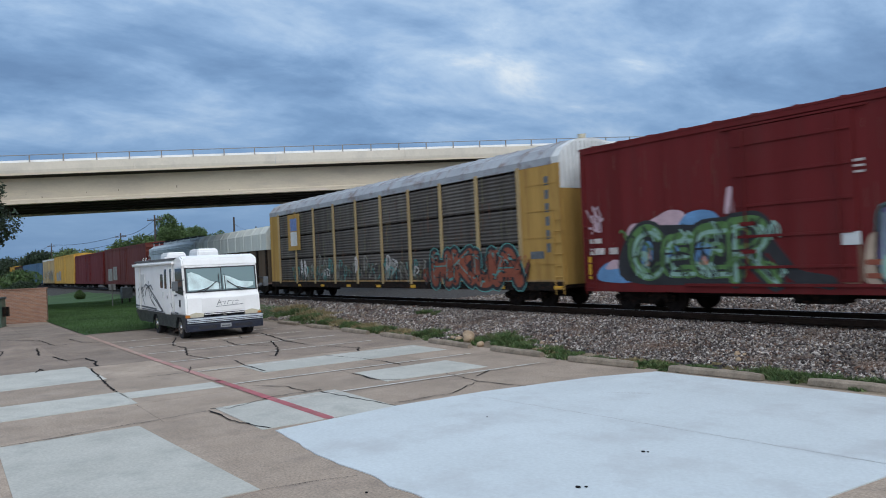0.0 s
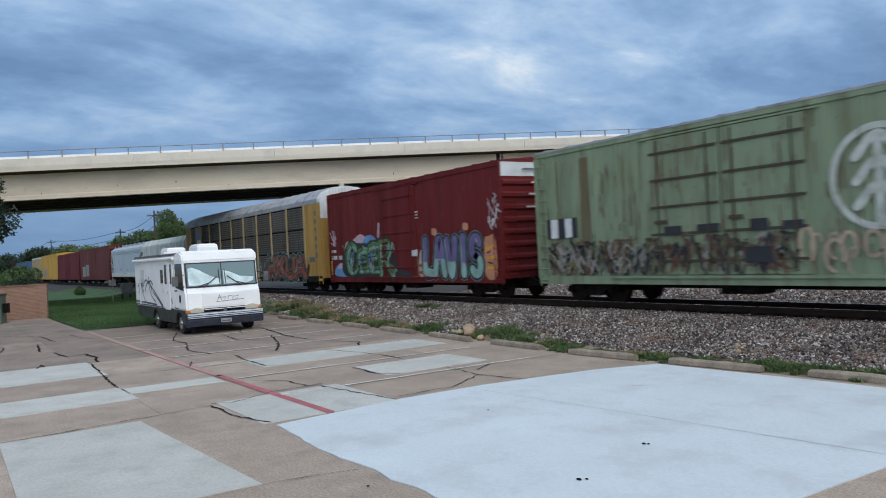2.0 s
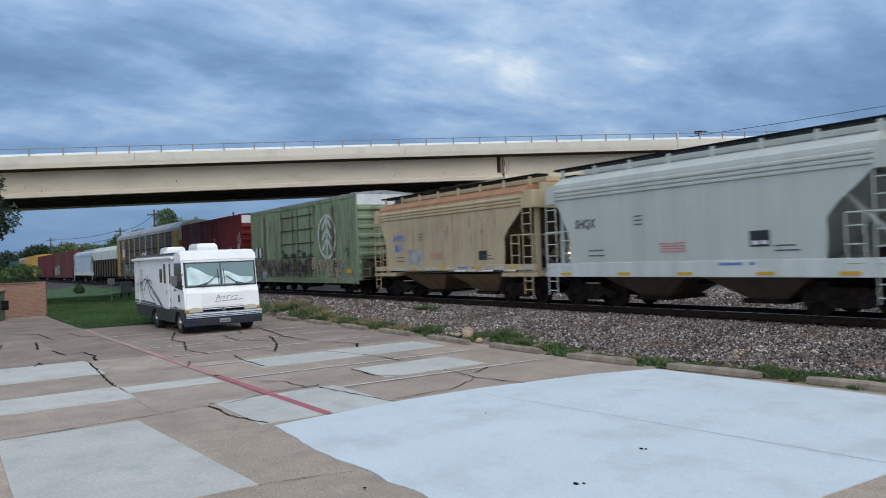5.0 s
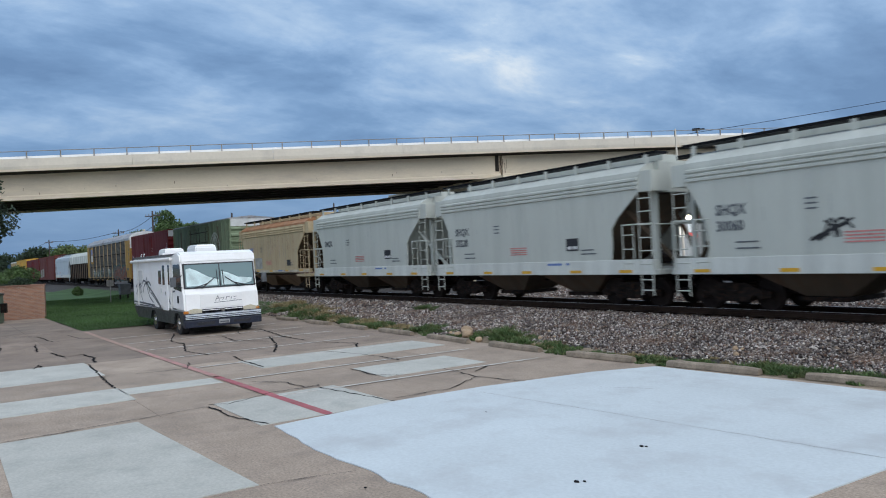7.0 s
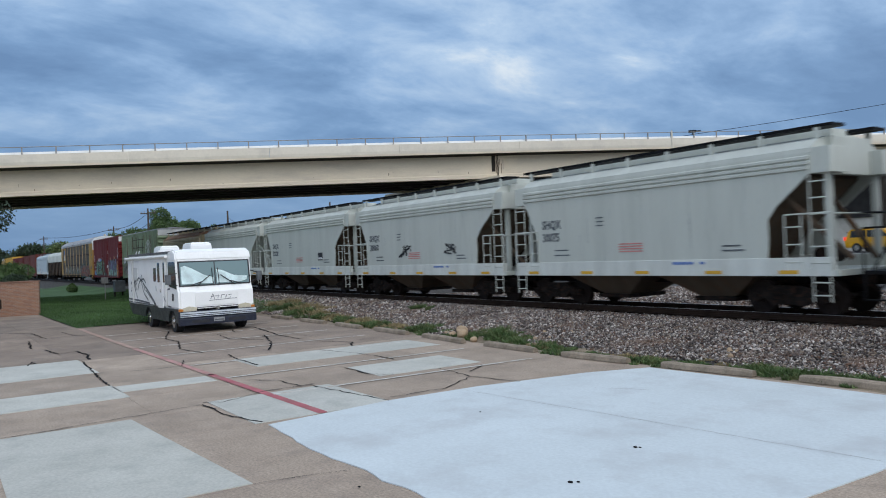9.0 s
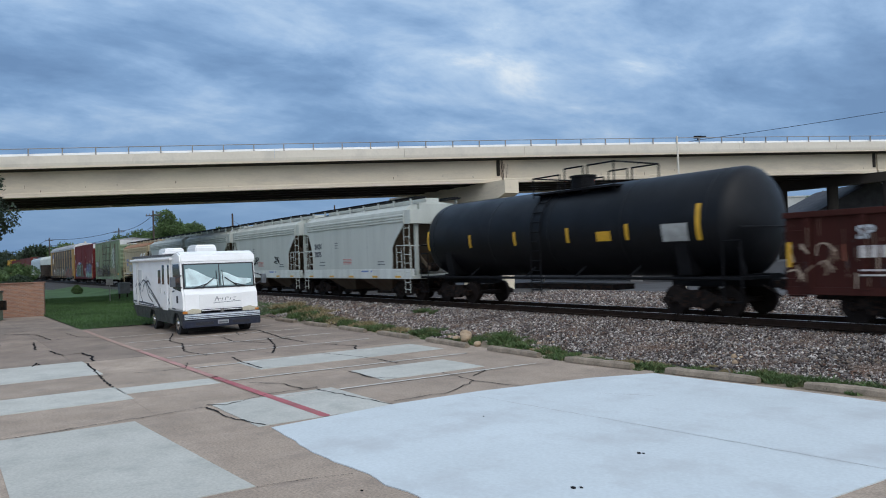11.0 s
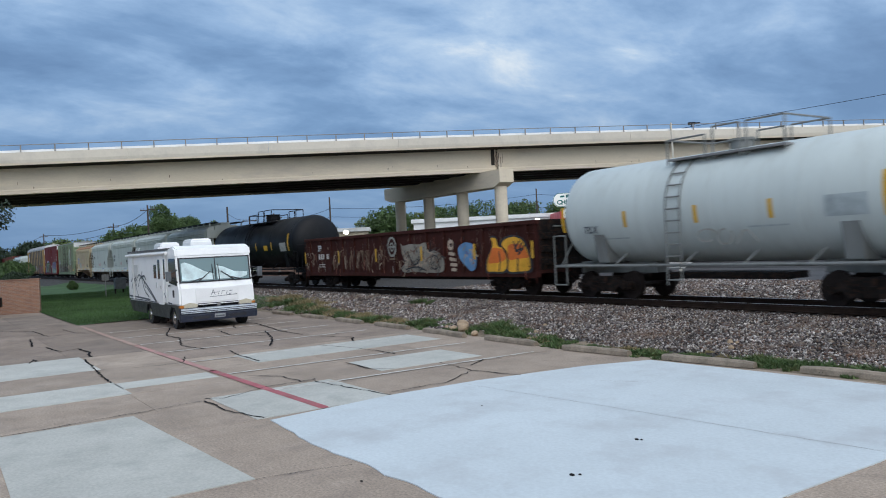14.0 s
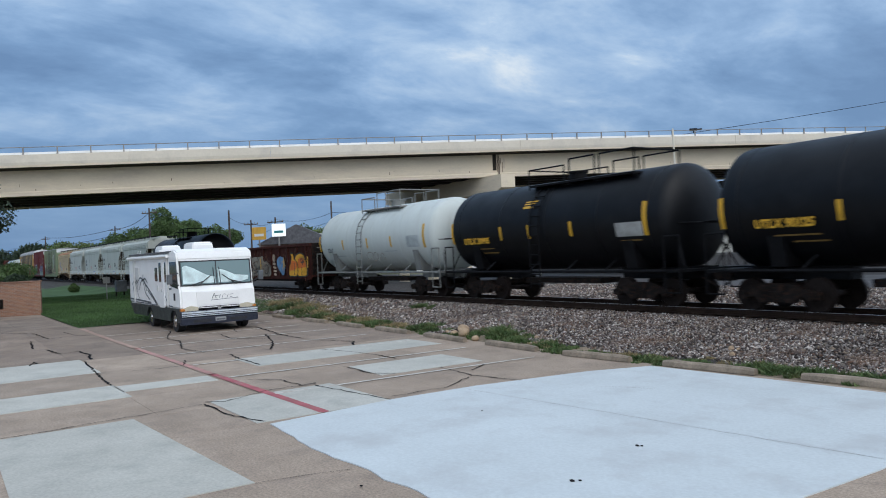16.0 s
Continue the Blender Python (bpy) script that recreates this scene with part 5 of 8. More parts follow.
def hopper(x0, x1, body, sill, label, top_rust=None, marks=None, mark_mat=None, dark_end=False, mark_x=1.40, sill_z=0.98, bay=None):
    car, hf = rail_car("covered_hopper", x0, x1, label, "covered hopper", inset=1.55, coupler=0.25)
    W = HALF
    e = hf - 0.12
    zs, zr, zt = sill_z, 3.44, 4.19
    # side sheet with stepped cut-outs at both ends
    cl, cr = 1.1, 1.66
    out = [(-e + cl, 1.42), (e - cr, 1.42), (e - cr + .05, 1.9), (e - cr + .04, 2.35), (e - cr + .30, 2.68), (e - cr + .75, 3.05), (e - cr + 1.0, 3.26), (e - .55, 3.38), (e - .5, zr), (e - .5, zt - .30),
           (-e + .5, zt - .30), (-e + .5, zr), (-e + .52, 3.38), (-e + .62, 3.22), (-e + cl - .28, 2.85), (-e + cl - .1, 2.5), (-e + cl, 2.1), (-e + cl + .03, 1.75)]
    for s in (-1, 1):
        y = s * W
        part("side_sheet", prism(bmesh.new(), out, min(y, y - s * .05), max(y, y - s * .05), "y"), body, car)
        # three ribs of the roof rail
        for z in (zr + .08, zr + .20, zr + .32):
            pr = [(y, z - .058), (y + s * .045, z - .03), (y + s * .045, z + .03), (y, z + .058)]
            part("top_rail", prism(bmesh.new(), pr, -e + .5, e - .5, "x"), body, car)
        yy = (min(y + s * .02, y - s * .18), max(y + s * .02, y - s * .18))
        part("side_sill", boxes([(-hf + .15, hf - .15, *yy, zs, 1.42)], .015), sill, car)
    # slope sheets and inner box
    for s in (-1, 1):
        bm = bmesh.new()
        prism(bm, [(s * (e - .95), 3.5), (s * (e - .95), 3.35), (s * (e - 3.2), 1.2), (s * (e - 3.5), 1.2), (s * (e - 3.5), 3.5)], -W + .08, W - .08, "y")
        part("slope_sheet", bm, M_BROWNDUST if dark_end else body, car)
        bm = bmesh.new()
        box(bm, min(s * (e - .52), s * e), max(s * (e - .52), s * e), -W + .02, -W + .75, 3.38, zt - .2, .02)
        box(bm, min(s * (e - .52), s * e), max(s * (e - .52), s * e), W - .75, W - .02, 3.38, zt - .2, .02)
        box(bm, min(s * (e - .52), s * (e - .3)), max(s * (e - .52), s * (e - .3)), -W + .7, W - .7, 3.38, zt + .1, .02)
        part("end_hood", bm, body, car)
        for y in (-1.1, 1.1):
            part("end_brace", tube(bmesh.new(), (s * (e - .1), y * .5, 1.35), (s * (e - 1.4), y, 2.9), .07, 8), M_BROWNDUST if dark_end else body, car)
            part("end_post", boxes([(min(s * (e - .25), s * (e - .4)), max(s * (e - .25), s * (e - .4)), y - .07, y + .07, 1.0, 3.4)]), body, car)
        part("end_platform", boxes([(min(s * (hf - 1.9), s * (hf + .0)), max(s * (hf - 1.9), s * (hf + .0)), -W, W, .98, 1.12)], .01), body, car)
        bm = bmesh.new()
        tube(bm, (s * (e - .9), -.5, 1.45), (s * (e - .9), .35, 1.45), .2, 12)
        part("brake_cylinder", bm, M_TRUCK, car)
        ladder(car, s * (e - .28), -W - .02, 1.1, 3.5, .46, body)
        ladder(car, s * (e - .95), -W - .02, 1.1, 3.0 - .55, .42, body, name="side_ladder", step=.42)
        ladder(car, s * (hf - .4), -W - .02, .38, .98, .42, body, name="step", step=.3)
        part("grab_rail", tubes([((s * (e - 1.15), -W - .02, 2.45), (s * (e + .02), -W - .02, 2.45)), ((s * (e + .02), -W, 1.1), (s * (e + .02), -W, 2.45)), ((s * (e + .05), -W, 2.42), (s * (e + .05), W, 2.42))], .02), body, car)
    # curved roof, hatch trough, running board
    prof = [(-W, zt - .32), (-W + .02, zt - .2), (-W + .35, zt + .02), (-W + .9, zt + .14), (0, zt + .18), (W - .9, zt + .14), (W - .35, zt + .02), (W - .02, zt - .2), (W, zt - .32)]
    part("roof", prism(bmesh.new(), prof, -e + .45, e - .45, "x"), top_rust or body, car)
    bm = bmesh.new()
    box(bm, -e + .6, e - .6, -.35, .35, zt + .15, zt + .36, .03)
    part("hatch", bm, body, car)
    for s in (-1, 1):
        part("running_board", boxes([(-e + .1, e - .1, s * .95 - .28, s * .95 + .28, zt + .30, zt + .37)]), M_BLACK, car)
    for x in np.linspace(-e + .5, e - .5, 8):
        for s in (-1, 1):
            part("board_bracket", boxes([(x - .06, x + .06, s * 1.2 - .03, s * 1.2 + .03, zt - .02, zt + .34)]), body, car)
    # outlet bays
    for xb in (-hf * .32, hf * .32):
        bm = bmesh.new()
        loft(bm, [[(xb - 1.7, -1.35, 1.05), (xb + 1.7, -1.35, 1.05), (xb + 1.7, 1.35, 1.05), (xb - 1.7, 1.35, 1.05)],
                  [(xb - .55, -.7, .38), (xb + .55, -.7, .38), (xb + .55, .7, .38), (xb - .55, .7, .38)]])
        part("outlet_bay", bm, bay or M_BROWNDUST, car)
        part("outlet_gate", boxes([(xb - .65, xb + .65, -.85, .85, .26, .38)], .02), M_TRUCK, car)
    part("centre_sill", boxes([(-hf, hf, -.22, .22, .72, .98)]), M_TRUCK, car)
    y = -W - .006
    side_patch("marking", [(-e + 3.85, -e + 4.15, 2.5 + .12 * k, 2.54 + .12 * k) for k in range(3)] + [(-e + 1.95, -e + 2.6, 1.78, 1.82), (-e + 1.95, -e + 2.65, 1.62, 1.66), (-e + 8.3, -e + 8.95, 1.62, 1.66), (-e + 8.3, -e + 8.85, 1.74, 1.78)], M_LETTER, car, y)
    side_patch("stencil", [(-e + 4.75, -e + 5.65, 1.68 + .075 * k, 1.715 + .075 * k) for k in range(4)], M_REDLET, car, y)
    side_patch("reflector", [(x - .25, x + .25, sill_z + .05, sill_z + .14) for x in (-e + .9, -e + 3.4, -e + 5.6, e - 3.2, e - 1.1)], M_YELREF, car, -W - .026)
    side_patch("placard", [(-e + 6.7, -e + 7.4, 1.29, 1.36), (-e + 7.6, -e + 7.75, 1.29, 1.36)], M_BLUELET, car, -W - .026)
    if marks:
        for i, tx in enumerate(marks):
            lettering("lettering", tx, .38, mark_mat or M_LETTER, car, -e + mark_x, y - .004, 2.52 - .42 * i, offset=.012, squeeze=.85)
    return car, e


M_BROWNDUST = paint("brown_dust", (0.105, 0.078, 0.055), 0.8, rust=0.4)


def hoppers():
    car, e = hopper(15.2, 26.65, M_TAN, M_TAN, "tan covered hopper with rusty roof edge, white sill and brown bays", M_TANRUST, ["AWFX"], M_BLUELET, dark_end=True, mark_x=1.70, sill_z=1.22, bay=paint("tan_dust", (0.21, 0.135, 0.08), 0.8, rust=0.45))
    drips(car, -e + 1.6, e - 1.6, 2.6, 3.6, 130, -HALF - .002, ["rustwash", "dunwash"], 71, .05, 1.4)
    drips(car, -e + 1.6, e - 1.6, 1.5, 2.2, 40, -HALF - .002, ["rustwash"], 72, .03, .4)
    y = -HALF - .006
    side_patch("patch", [(-e + 2.93, -e + 4.09, 1.46, 2.14)], mat("grey_patch", (.33, .33, .31), .7), car, y, "grey repaint patch")
    side_patch("lettering", [(-e + 1.85, -e + 2.05, 2.05, 2.36), (-e + 2.13, -e + 2.22, 2.05, 2.36), (-e + 2.3, -e + 2.39, 2.05, 2.36)], M_BLUELET, car, y - .002)
    side_patch("sill_stripe", [(-e, e, 1.225, 1.36)], mat("dull_cream", (.50, .46, .37), .7, var=.2, scale=2, stain=(.3, .22, .13), stain_amt=.7), car, -HALF - .021)
    side_patch("placard", [(e - 3.14, e - 2.63, 1.6, 1.95)], M_BLACK_P, car, y)
    for k, (a, b, n) in enumerate(((27.1, 38.57, ["SHQX"]), (39.03, 50.5, ["SHQX", "33220"]), (50.96, 62.43, ["SHQX", "30060"]), (62.9, 74.35, ["SHQX", "30075"]))):
        car, e = hopper(a, b, M_HOP, M_HOPLIGHT, "pale grey covered hopper with white sill and yellow reflectors", None, n, dark_end=k > 0)
        drips(car, -e + 1.6, e - 1.6, 1.7, 3.6, 36, -HALF - .002, ["palewash"], 80 + k, .03, 1.0)
        if k < 2:
            side_patch("placard", [(e - 3.6, e - 3.05, 1.75, 2.15)], M_BLACK_P, car, -HALF - .006)
            side_patch("placard", [(e - 3.55, e - 3.35, 1.8, 1.9), (e - 3.3, e - 3.1, 1.8, 1.9)], M_WHITE_P, car, -HALF - .010)
        if k == 2:
            rng = random.Random(2)
            for x in (-e + 3.9, -e + 7.2):
                scrawl(car, [[(x + rng.uniform(0, 1.1), 1.75 + rng.uniform(0, .5)) for _ in range(3)] for _ in range(6)], .06, SPRAY["black"], -HALF - .006)


# ---- tank cars


def tank_car(x0, x1, body, label, white, zc=2.65, rad=1.55, text=None, fit_x=0.0, lad=-1.0, rails=(-1.4, 2.2), strips=(), ends=(-5, 4.6), patch=None):
    bars = True
    car, hf = rail_car("tank_car", x0, x1, label, "tank car", inset=1.75, coupler=0.35)
    e = hf - .15
    bm = bmesh.new()
    n = 48
    rings = []
    prof = []
    for k in range(8):
        a = radians(90 * k / 7)
        prof.append((-e + .58 - .58 * math.cos(a), max(.02, rad * math.sin(a) ** .9)))
    prof += [(-e * .4, rad), (e * .4, rad)] + [(-p[0], p[1]) for p in prof[::-1]]
    for x, r in prof:
        rings.append([(x, r * math.cos(2 * math.pi * i / n), zc + r * math.sin(2 * math.pi * i / n)) for i in range(n)])
    loft(bm, rings)
    tank = part("tank_shell", bm, body, car, smooth=True)
    for x in (-e + .9, -e * .38, e * .05, e * .48, e - .9):
        r1 = rad + .006
        bm = bmesh.new()
        loft(bm, [[(x + d, r1 * math.cos(2 * math.pi * i / n), zc + r1 * math.sin(2 * math.pi * i / n)) for i in range(n)] for d in (-.025, .025)])
        part("weld_band", bm, body, tank, smooth=True)
    trim = M_GRIMEW if white else M_BLACK
    # saddles, stub sills, end platforms
    for s in (-1, 1):
        bm = bmesh.new()
        xs = s * (hf - 1.95)
        prism(bm, [(-1.25, 1.15), (1.25, 1.15), (1.42, 2.05), (1.15, 1.6), (0, 1.08), (-1.15, 1.6), (-1.42, 2.05)], xs - .22, xs + .22, "x")
        part("saddle", bm, trim, car)
        bm = boxes([(min(s * (hf - 3.2), s * hf), max(s * (hf - 3.2), s * hf), -.28, .28, .78, 1.15), (min(s * (hf - 1.5), s * hf), max(s * (hf - 1.5), s * hf), -1.5, 1.5, 1.02, 1.10)], .01)
        part("stub_sill", bm, trim, car)
        rows = []
        for y in (-1.5, 1.5):
            rows += [((s * hf, y, 1.1), (s * hf, y, 2.05)), ((s * hf, y, 2.05), (s * (hf - .55), y, 2.05)), ((s * (hf - .55), y, 2.05), (s * (hf - .55), y, .45)), ((s * hf, y, 1.1), (s * hf, y, .45)), ((s * hf, y, .45), (s * (hf - .55), y, .45))]
        rows += [((s * hf, -1.5, 2.4), (s * hf, 1.5, 2.4)), ((s * (hf - .05), -1.2, 1.1), (s * (hf - .6), -.9, 2.3)), ((s * (hf - .05), 1.2, 1.1), (s * (hf - .6), .9, 2.3))]
        part("end_railing", tubes(rows, .024), trim, car)
    if bars:
        part("side_rail", tubes([((-hf + .5, y, 1.06), (hf - .5, y, 1.06)) for y in (-1.5, 1.5)], .045, 8), trim, car)
        for x in (-hf * .55, -hf * .12, hf * .2, hf * .5):
            for y in (-1.5, 1.5):
                part("rail_bracket", tubes([((x, y, 1.06), (x + .25, y * .78, 1.42))], .03), trim, car)
    # top fittings
    xt = fit_x
    bm = bmesh.new()
    mh, mr = (.20, .32) if text else (.34, .42)
    tube(bm, (xt, 0, zc + rad - .1), (xt, 0, zc + rad + mh), mr, 20)
    tube(bm, (xt, 0, zc + rad + mh), (xt, 0, zc + rad + mh + .06), mr + .05, 20)
    part("manway", bm, trim, car)
    part("platform", boxes([(rails[0], rails[1], -1.08, -.58, zc + rad - .20, zc + rad - .14), (rails[0], rails[1], .58, 1.08, zc + rad - .20, zc + rad - .14)]), M_GALV if white else M_BLACK, car)
    zt = zc + rad - .05
    rows = []
    for y in (-1.05, 1.05):
        ra, rb = rails
        k1, k2 = ra + (rb - ra) * .42, ra + (rb - ra) * .70
        for a, b, hz in ((ra, k1 - .25, .45), (k1, k2 - .2, .62), (k2, rb, .62)):
            rows += [((a, y, zt - .25), (a, y, zt + hz)), ((b, y, zt - .25), (b, y, zt + hz)), ((a, y, zt + hz), (b, y, zt + hz))]
    rows += [((ra, -1.05, zt + .45), (ra, 1.05, zt + .45)), ((rb, -1.05, zt + .62), (rb, 1.05, zt + .62))]
    for k in range(0, len(rows), 3):
        part("platform_railing", tubes(rows[k:k + 3], .026), trim, car)
    # side ladder follows the shell
    rows = []
    xl = lad
    hug = lambda z: -(rad + .06) if z < zc else -math.sqrt(max(.1, rad ** 2 - (z - zc) ** 2)) - .06
    path = [(hug(z), z) for z in (.5, zc, zc + .4, zc + .75, zc + 1.05, zc + 1.28, zc + 1.42)]
    for d in (-.24, .24):
        for p, q in zip(path, path[1:]):
            rows.append(((xl + d, p[0], p[1]), (xl + d, q[0], q[1])))
    for k in range(10):
        z = .65 + k * .33
        y = hug(z)
        rows.append(((xl - .24, y, z), (xl + .24, y, z)))
    part("ladder", tubes(rows, .022), trim if white else M_BLACK, car)
    # yellow conspicuity strips, hugging the shell
    def strip(x, za, zb, w, m, name="reflector"):
        bm = bmesh.new()
        A, B = [], []
        for k in range(7):
            z = za + (zb - za) * k / 6
            y = -math.sqrt(max(0, (rad + .008) ** 2 - (z - zc) ** 2))
            A.append(bm.verts.new((x - w / 2, y, z))); B.append(bm.verts.new((x + w / 2, y, z)))
        for k in range(6):
            bm.faces.new((A[k], B[k], B[k + 1], A[k + 1]))
        return part(name, bm, m, car)
    for x in strips:
        strip(x, 2.2, 2.68, .13, M_YELREF)
    strip(ends[0], 2.15, 2.95, .13, M_YELREF)
    strip(ends[1], 2.1, 3.1, .16, M_YELREF)
    grey = mat("grey_patch", (.33, .33, .31), .7)
    if white:
        strip(patch, 2.15, 2.65, 1.0, mat("faded_stencil", (.36, .40, .40), .6), "stencil")
        strip(patch - 2.0, 2.0, 2.04, 1.1, mat("faded_stencil", (.36, .40, .40), .6), "stencil")
        lettering("lettering", text, .30, M_LETTER, car, -4.35, -rad - .012, 2.08, offset=.008, squeeze=.9)
        strip(-3.4, 1.86, 1.9, 1.4, mat("faded_stencil", (.36, .40, .40), .6), "stencil")
    elif text:
        strip(patch, 2.1, 2.52, 1.05, grey, "patch")
        strip(-.65, 3.25, 3.33, .5, M_YELREF, "stencil"); strip(-.6, 3.38, 3.42, .55, M_YELREF, "stencil"); strip(-.55, 3.46, 3.5, .6, M_YELREF, "stencil")
        strip(patch, 1.96, 2.0, .8, mat("dull_ochre", (.2, .12, .03), .7), "stencil")
        strip(-3.3, 1.9, 1.94, 1.2, mat("dull_ochre", (.2, .12, .03), .7), "stencil"); strip(-3.0, 1.74, 1.78, .9, mat("dull_ochre", (.2, .12, .03), .7), "stencil")
        lettering("lettering", text, .30, M_YELREF, car, -4.3, -rad - .016, 2.12, offset=.012, squeeze=.98)
    else:
        strip(2.9, 2.2, 2.5, .6, M_YELREF, "placard"); strip(patch, 2.1, 2.6, .9, grey, "patch")
    xe = e + .01
    part("end_stencil", boxes([(e - .24, e - .215, -.35 - .35, .2 - .35, 3.2 - .12 * k, 3.25 - .12 * k) for k in range(3)]), M_YELREF if text and not white else M_WHITE_P if not white else M_LETTER, car)
    part("underframe", boxes([(-hf * .35, hf * .3, -.5, .5, .62, .8)]), M_TRUCK, car)
    return car, hf


def tanks():
    tank_car(74.85, 90.2, M_TANKB, "long glossy black tank car with yellow reflector strips", False, 2.6, 1.52, None, .6, -.2, (-.8, 3.0), (-4.08, -1.39, 1.31, 3.85), (-7.0, 6.4), 5.6)
    car, hf = tank_car(111.2, 122.85, M_TANKW, "white tank car with railed top platform and yellow reflector strips", True, 2.65, 1.55, "TILX", .3, -.9, (-1.4, 2.2), (-2.7, -.2, 2.0), (-5.3, 4.75), 3.85)
    scrawl(car, [arc(.2, 1.85, .3, .16, 0, 300), arc(.75, 1.8, .22, .2, 90, 400), [(1.1, 1.62), (1.35, 1.95), (1.7, 1.65)]], .05, SPRAY["grey"], -1.60)
    tank_car(123.3, 134.75, M_TANKB, "black tank car with yellow lettering and reflector strips", False, 2.65, 1.55, "UTLX 20995", .4, -.2, (-.95, 3.85), (-2.1, -.56, 1.5), (-5.1, 4.57), 3.94)
    tank_car(135.6, 147.3, M_TANKB, "black tank car with yellow lettering and reflector strips", False, 2.7, 1.6, "UTLX 90125", .4, -.2, (-.95, 3.85), (-2.17, -.5, 1.5), (-5.25, 4.57), 3.94)


# ---- gondola


def gondola():
    car, hf = rail_car("gondola_car", 91.45, 110.5, "rusty oxide-red gondola car with orange and grey graffiti", "gondola", inset=2.2)
    W, z0, z1 = 1.52, .82, 2.66
    part("floor", boxes([(-hf, hf, -W, W, z0, z0 + .12)]), M_GON, car)
    for s in (-1, 1):
        y = s * W
        part("side_wall", boxes([(-hf, hf, min(y, y - s * .05), max(y, y - s * .05), z0, z1)]), M_GON, car)
        bm = boxes([(-hf, hf, min(y - s * .06, y + s * .10), max(y - s * .06, y + s * .10), z1 - .14, z1)], .02)
        part("top_rim", bm, M_GON, car)
        part("side_sill", boxes([(-hf, hf, min(y, y + s * .06), max(y, y + s * .06), z0 - .12, z0 + .06)], .01), M_GON, car)
        for x in np.linspace(-hf + .6, hf - .6, 15):
            bm = boxes([(x - .07, x + .07, min(y, y + s * .09), max(y, y + s * .09), z0, z1 - .14)], .015)
            part("side_stake", bm, M_GON, car)
        xe = s * hf
        bm = boxes([(min(xe, xe - s * .06), max(xe, xe - s * .06), -W, W, z0, z1)])
        for z in (1.2, 1.65, 2.1):
            box(bm, min(xe, xe + s * .08), max(xe, xe + s * .08), -W + .05, W - .05, z - .1, z + .1, .02)
        part("end_wall", bm, M_TRUCK, car)
        ladder(car, xe - s * .3, -W - .1, .5, z1 - .2, .4, M_GON)
    part("centre_sill", boxes([(-hf, hf, -.3, .3, .5, .82), (-hf + 3, hf - 3, -1.0, 1.0, .62, .82)]), M_TRUCK, car)
    y = -W - .10
    L = lambda u: -hf + u
    side_patch("reflector", [(L(u), L(u) + .11, 1.35, 1.95) for u in (.1, 4.1, 7.9, 11.75, 15.45, 18.75)], M_YELREF, car, y - .03)
    lettering("lettering", "SP", .42, mat("ghost_white", (.42, .43, .44), .7), car, L(1.75), y - .01, 1.98, offset=.012)
    side_patch("lettering", [(L(1.8) + .24 * k, L(1.98) + .24 * k, 1.55, 1.82) for k in range(3)] + [(L(2.75), L(3.0), 1.55, 1.82)] + [(L(1.8), L(2.5), 1.25, 1.29), (L(1.8), L(2.45), 1.14, 1.18)], M_PALELET, car, y - .01)
    tangle(car, L(3.3), L(8.9), .95, 1.7, 46, y - .003, ["umber", "umber", "dun"], 21, (.02, .06), .95)
    tangle(car, L(3.5), L(8.4), .95, 1.5, 12, y - .014, ["tan", "dun"], 22, (.02, .045), .8)
    tangle(car, L(.25), L(1.3), 1.0, 1.7, 12, y - .012, ["dun", "tan"], 23, (.02, .05), .5)
    drips(car, L(.2), L(18.8), 1.1, 2.5, 240, y + .005, ["umber", "black", "dun"], 24, .03, .7)
    scrawl(car, [arc(L(9.4), 2.0, .33, .40, 0, 360, 20)], .11, SPRAY["grey"], y - .012)
    scrawl(car, [arc(L(9.4), 2.0, .14, .17, 0, 360, 12), [(L(9.15), 2.0), (L(9.65), 2.0)]], .07, SPRAY["grey"], y - .012)
    scrawl(car, [[(L(9.2), 1.45), (L(9.6), 1.47)], [(L(10.0), 1.35), (L(10.0), 1.0)]], .08, SPRAY["dun"], y - .012)
    # grey block piece: a filled field scored with black lines
    blob(car, [(.62, 2.12), (.8, 2.02), (1.4, 2.08), (2.1, 2.04), (2.62, 2.1), (2.75, 1.72), (3.3, 1.76), (3.8, 1.5), (3.92, 1.15), (3.7, .88), (2.6, .86), (1.6, .9), (.9, .85), (.62, 1.05), (.95, 1.3), (.75, 1.6)], SPRAY["dunwash2"], y - .012)
    rng = random.Random(31)
    for k in range(70):
        x, z = rng.uniform(.8, 3.7), rng.uniform(.95, 1.85)
        q = [(x, z), (x + rng.uniform(-.25, .25), z + rng.uniform(-.2, .2)), (x + rng.uniform(-.4, .4), z + rng.uniform(-.35, .35))]
        scrawl(car, [q], rng.uniform(.02, .05), SPRAY[rng.choice(["black", "black", "tan", "dun", "umber"])], y - .016, lay=.0001 * k)
    scrawl(car, [arc(3.25, 1.28, .3, .28, 0, 360, 12), [(1.2, 1.75), (1.7, 1.2), (2.3, 1.5)], [(1.0, 1.0), (1.9, 1.1), (2.6, .95)]], .06, SPRAY["black"], y - .026)
    scrawl(car, [arc(4.42, 1.95, .14, .15, 0, 360, 10), [(4.3, 1.62), (4.62, 1.58)], [(4.35, 1.4), (4.7, 1.36)], [(4.4, 1.18), (4.75, 1.16)], [(4.45, .98), (4.7, .97)]], .13, SPRAY["tan"], y - .010)
    blob(car, [(4.95, 1.85), (5.4, 2.02), (5.9, 1.9), (6.08, 1.5), (6.0, 1.05), (5.7, .92), (5.4, 1.1), (5.1, 1.3), (4.92, 1.55)], SPRAY["blue"], y - .010)
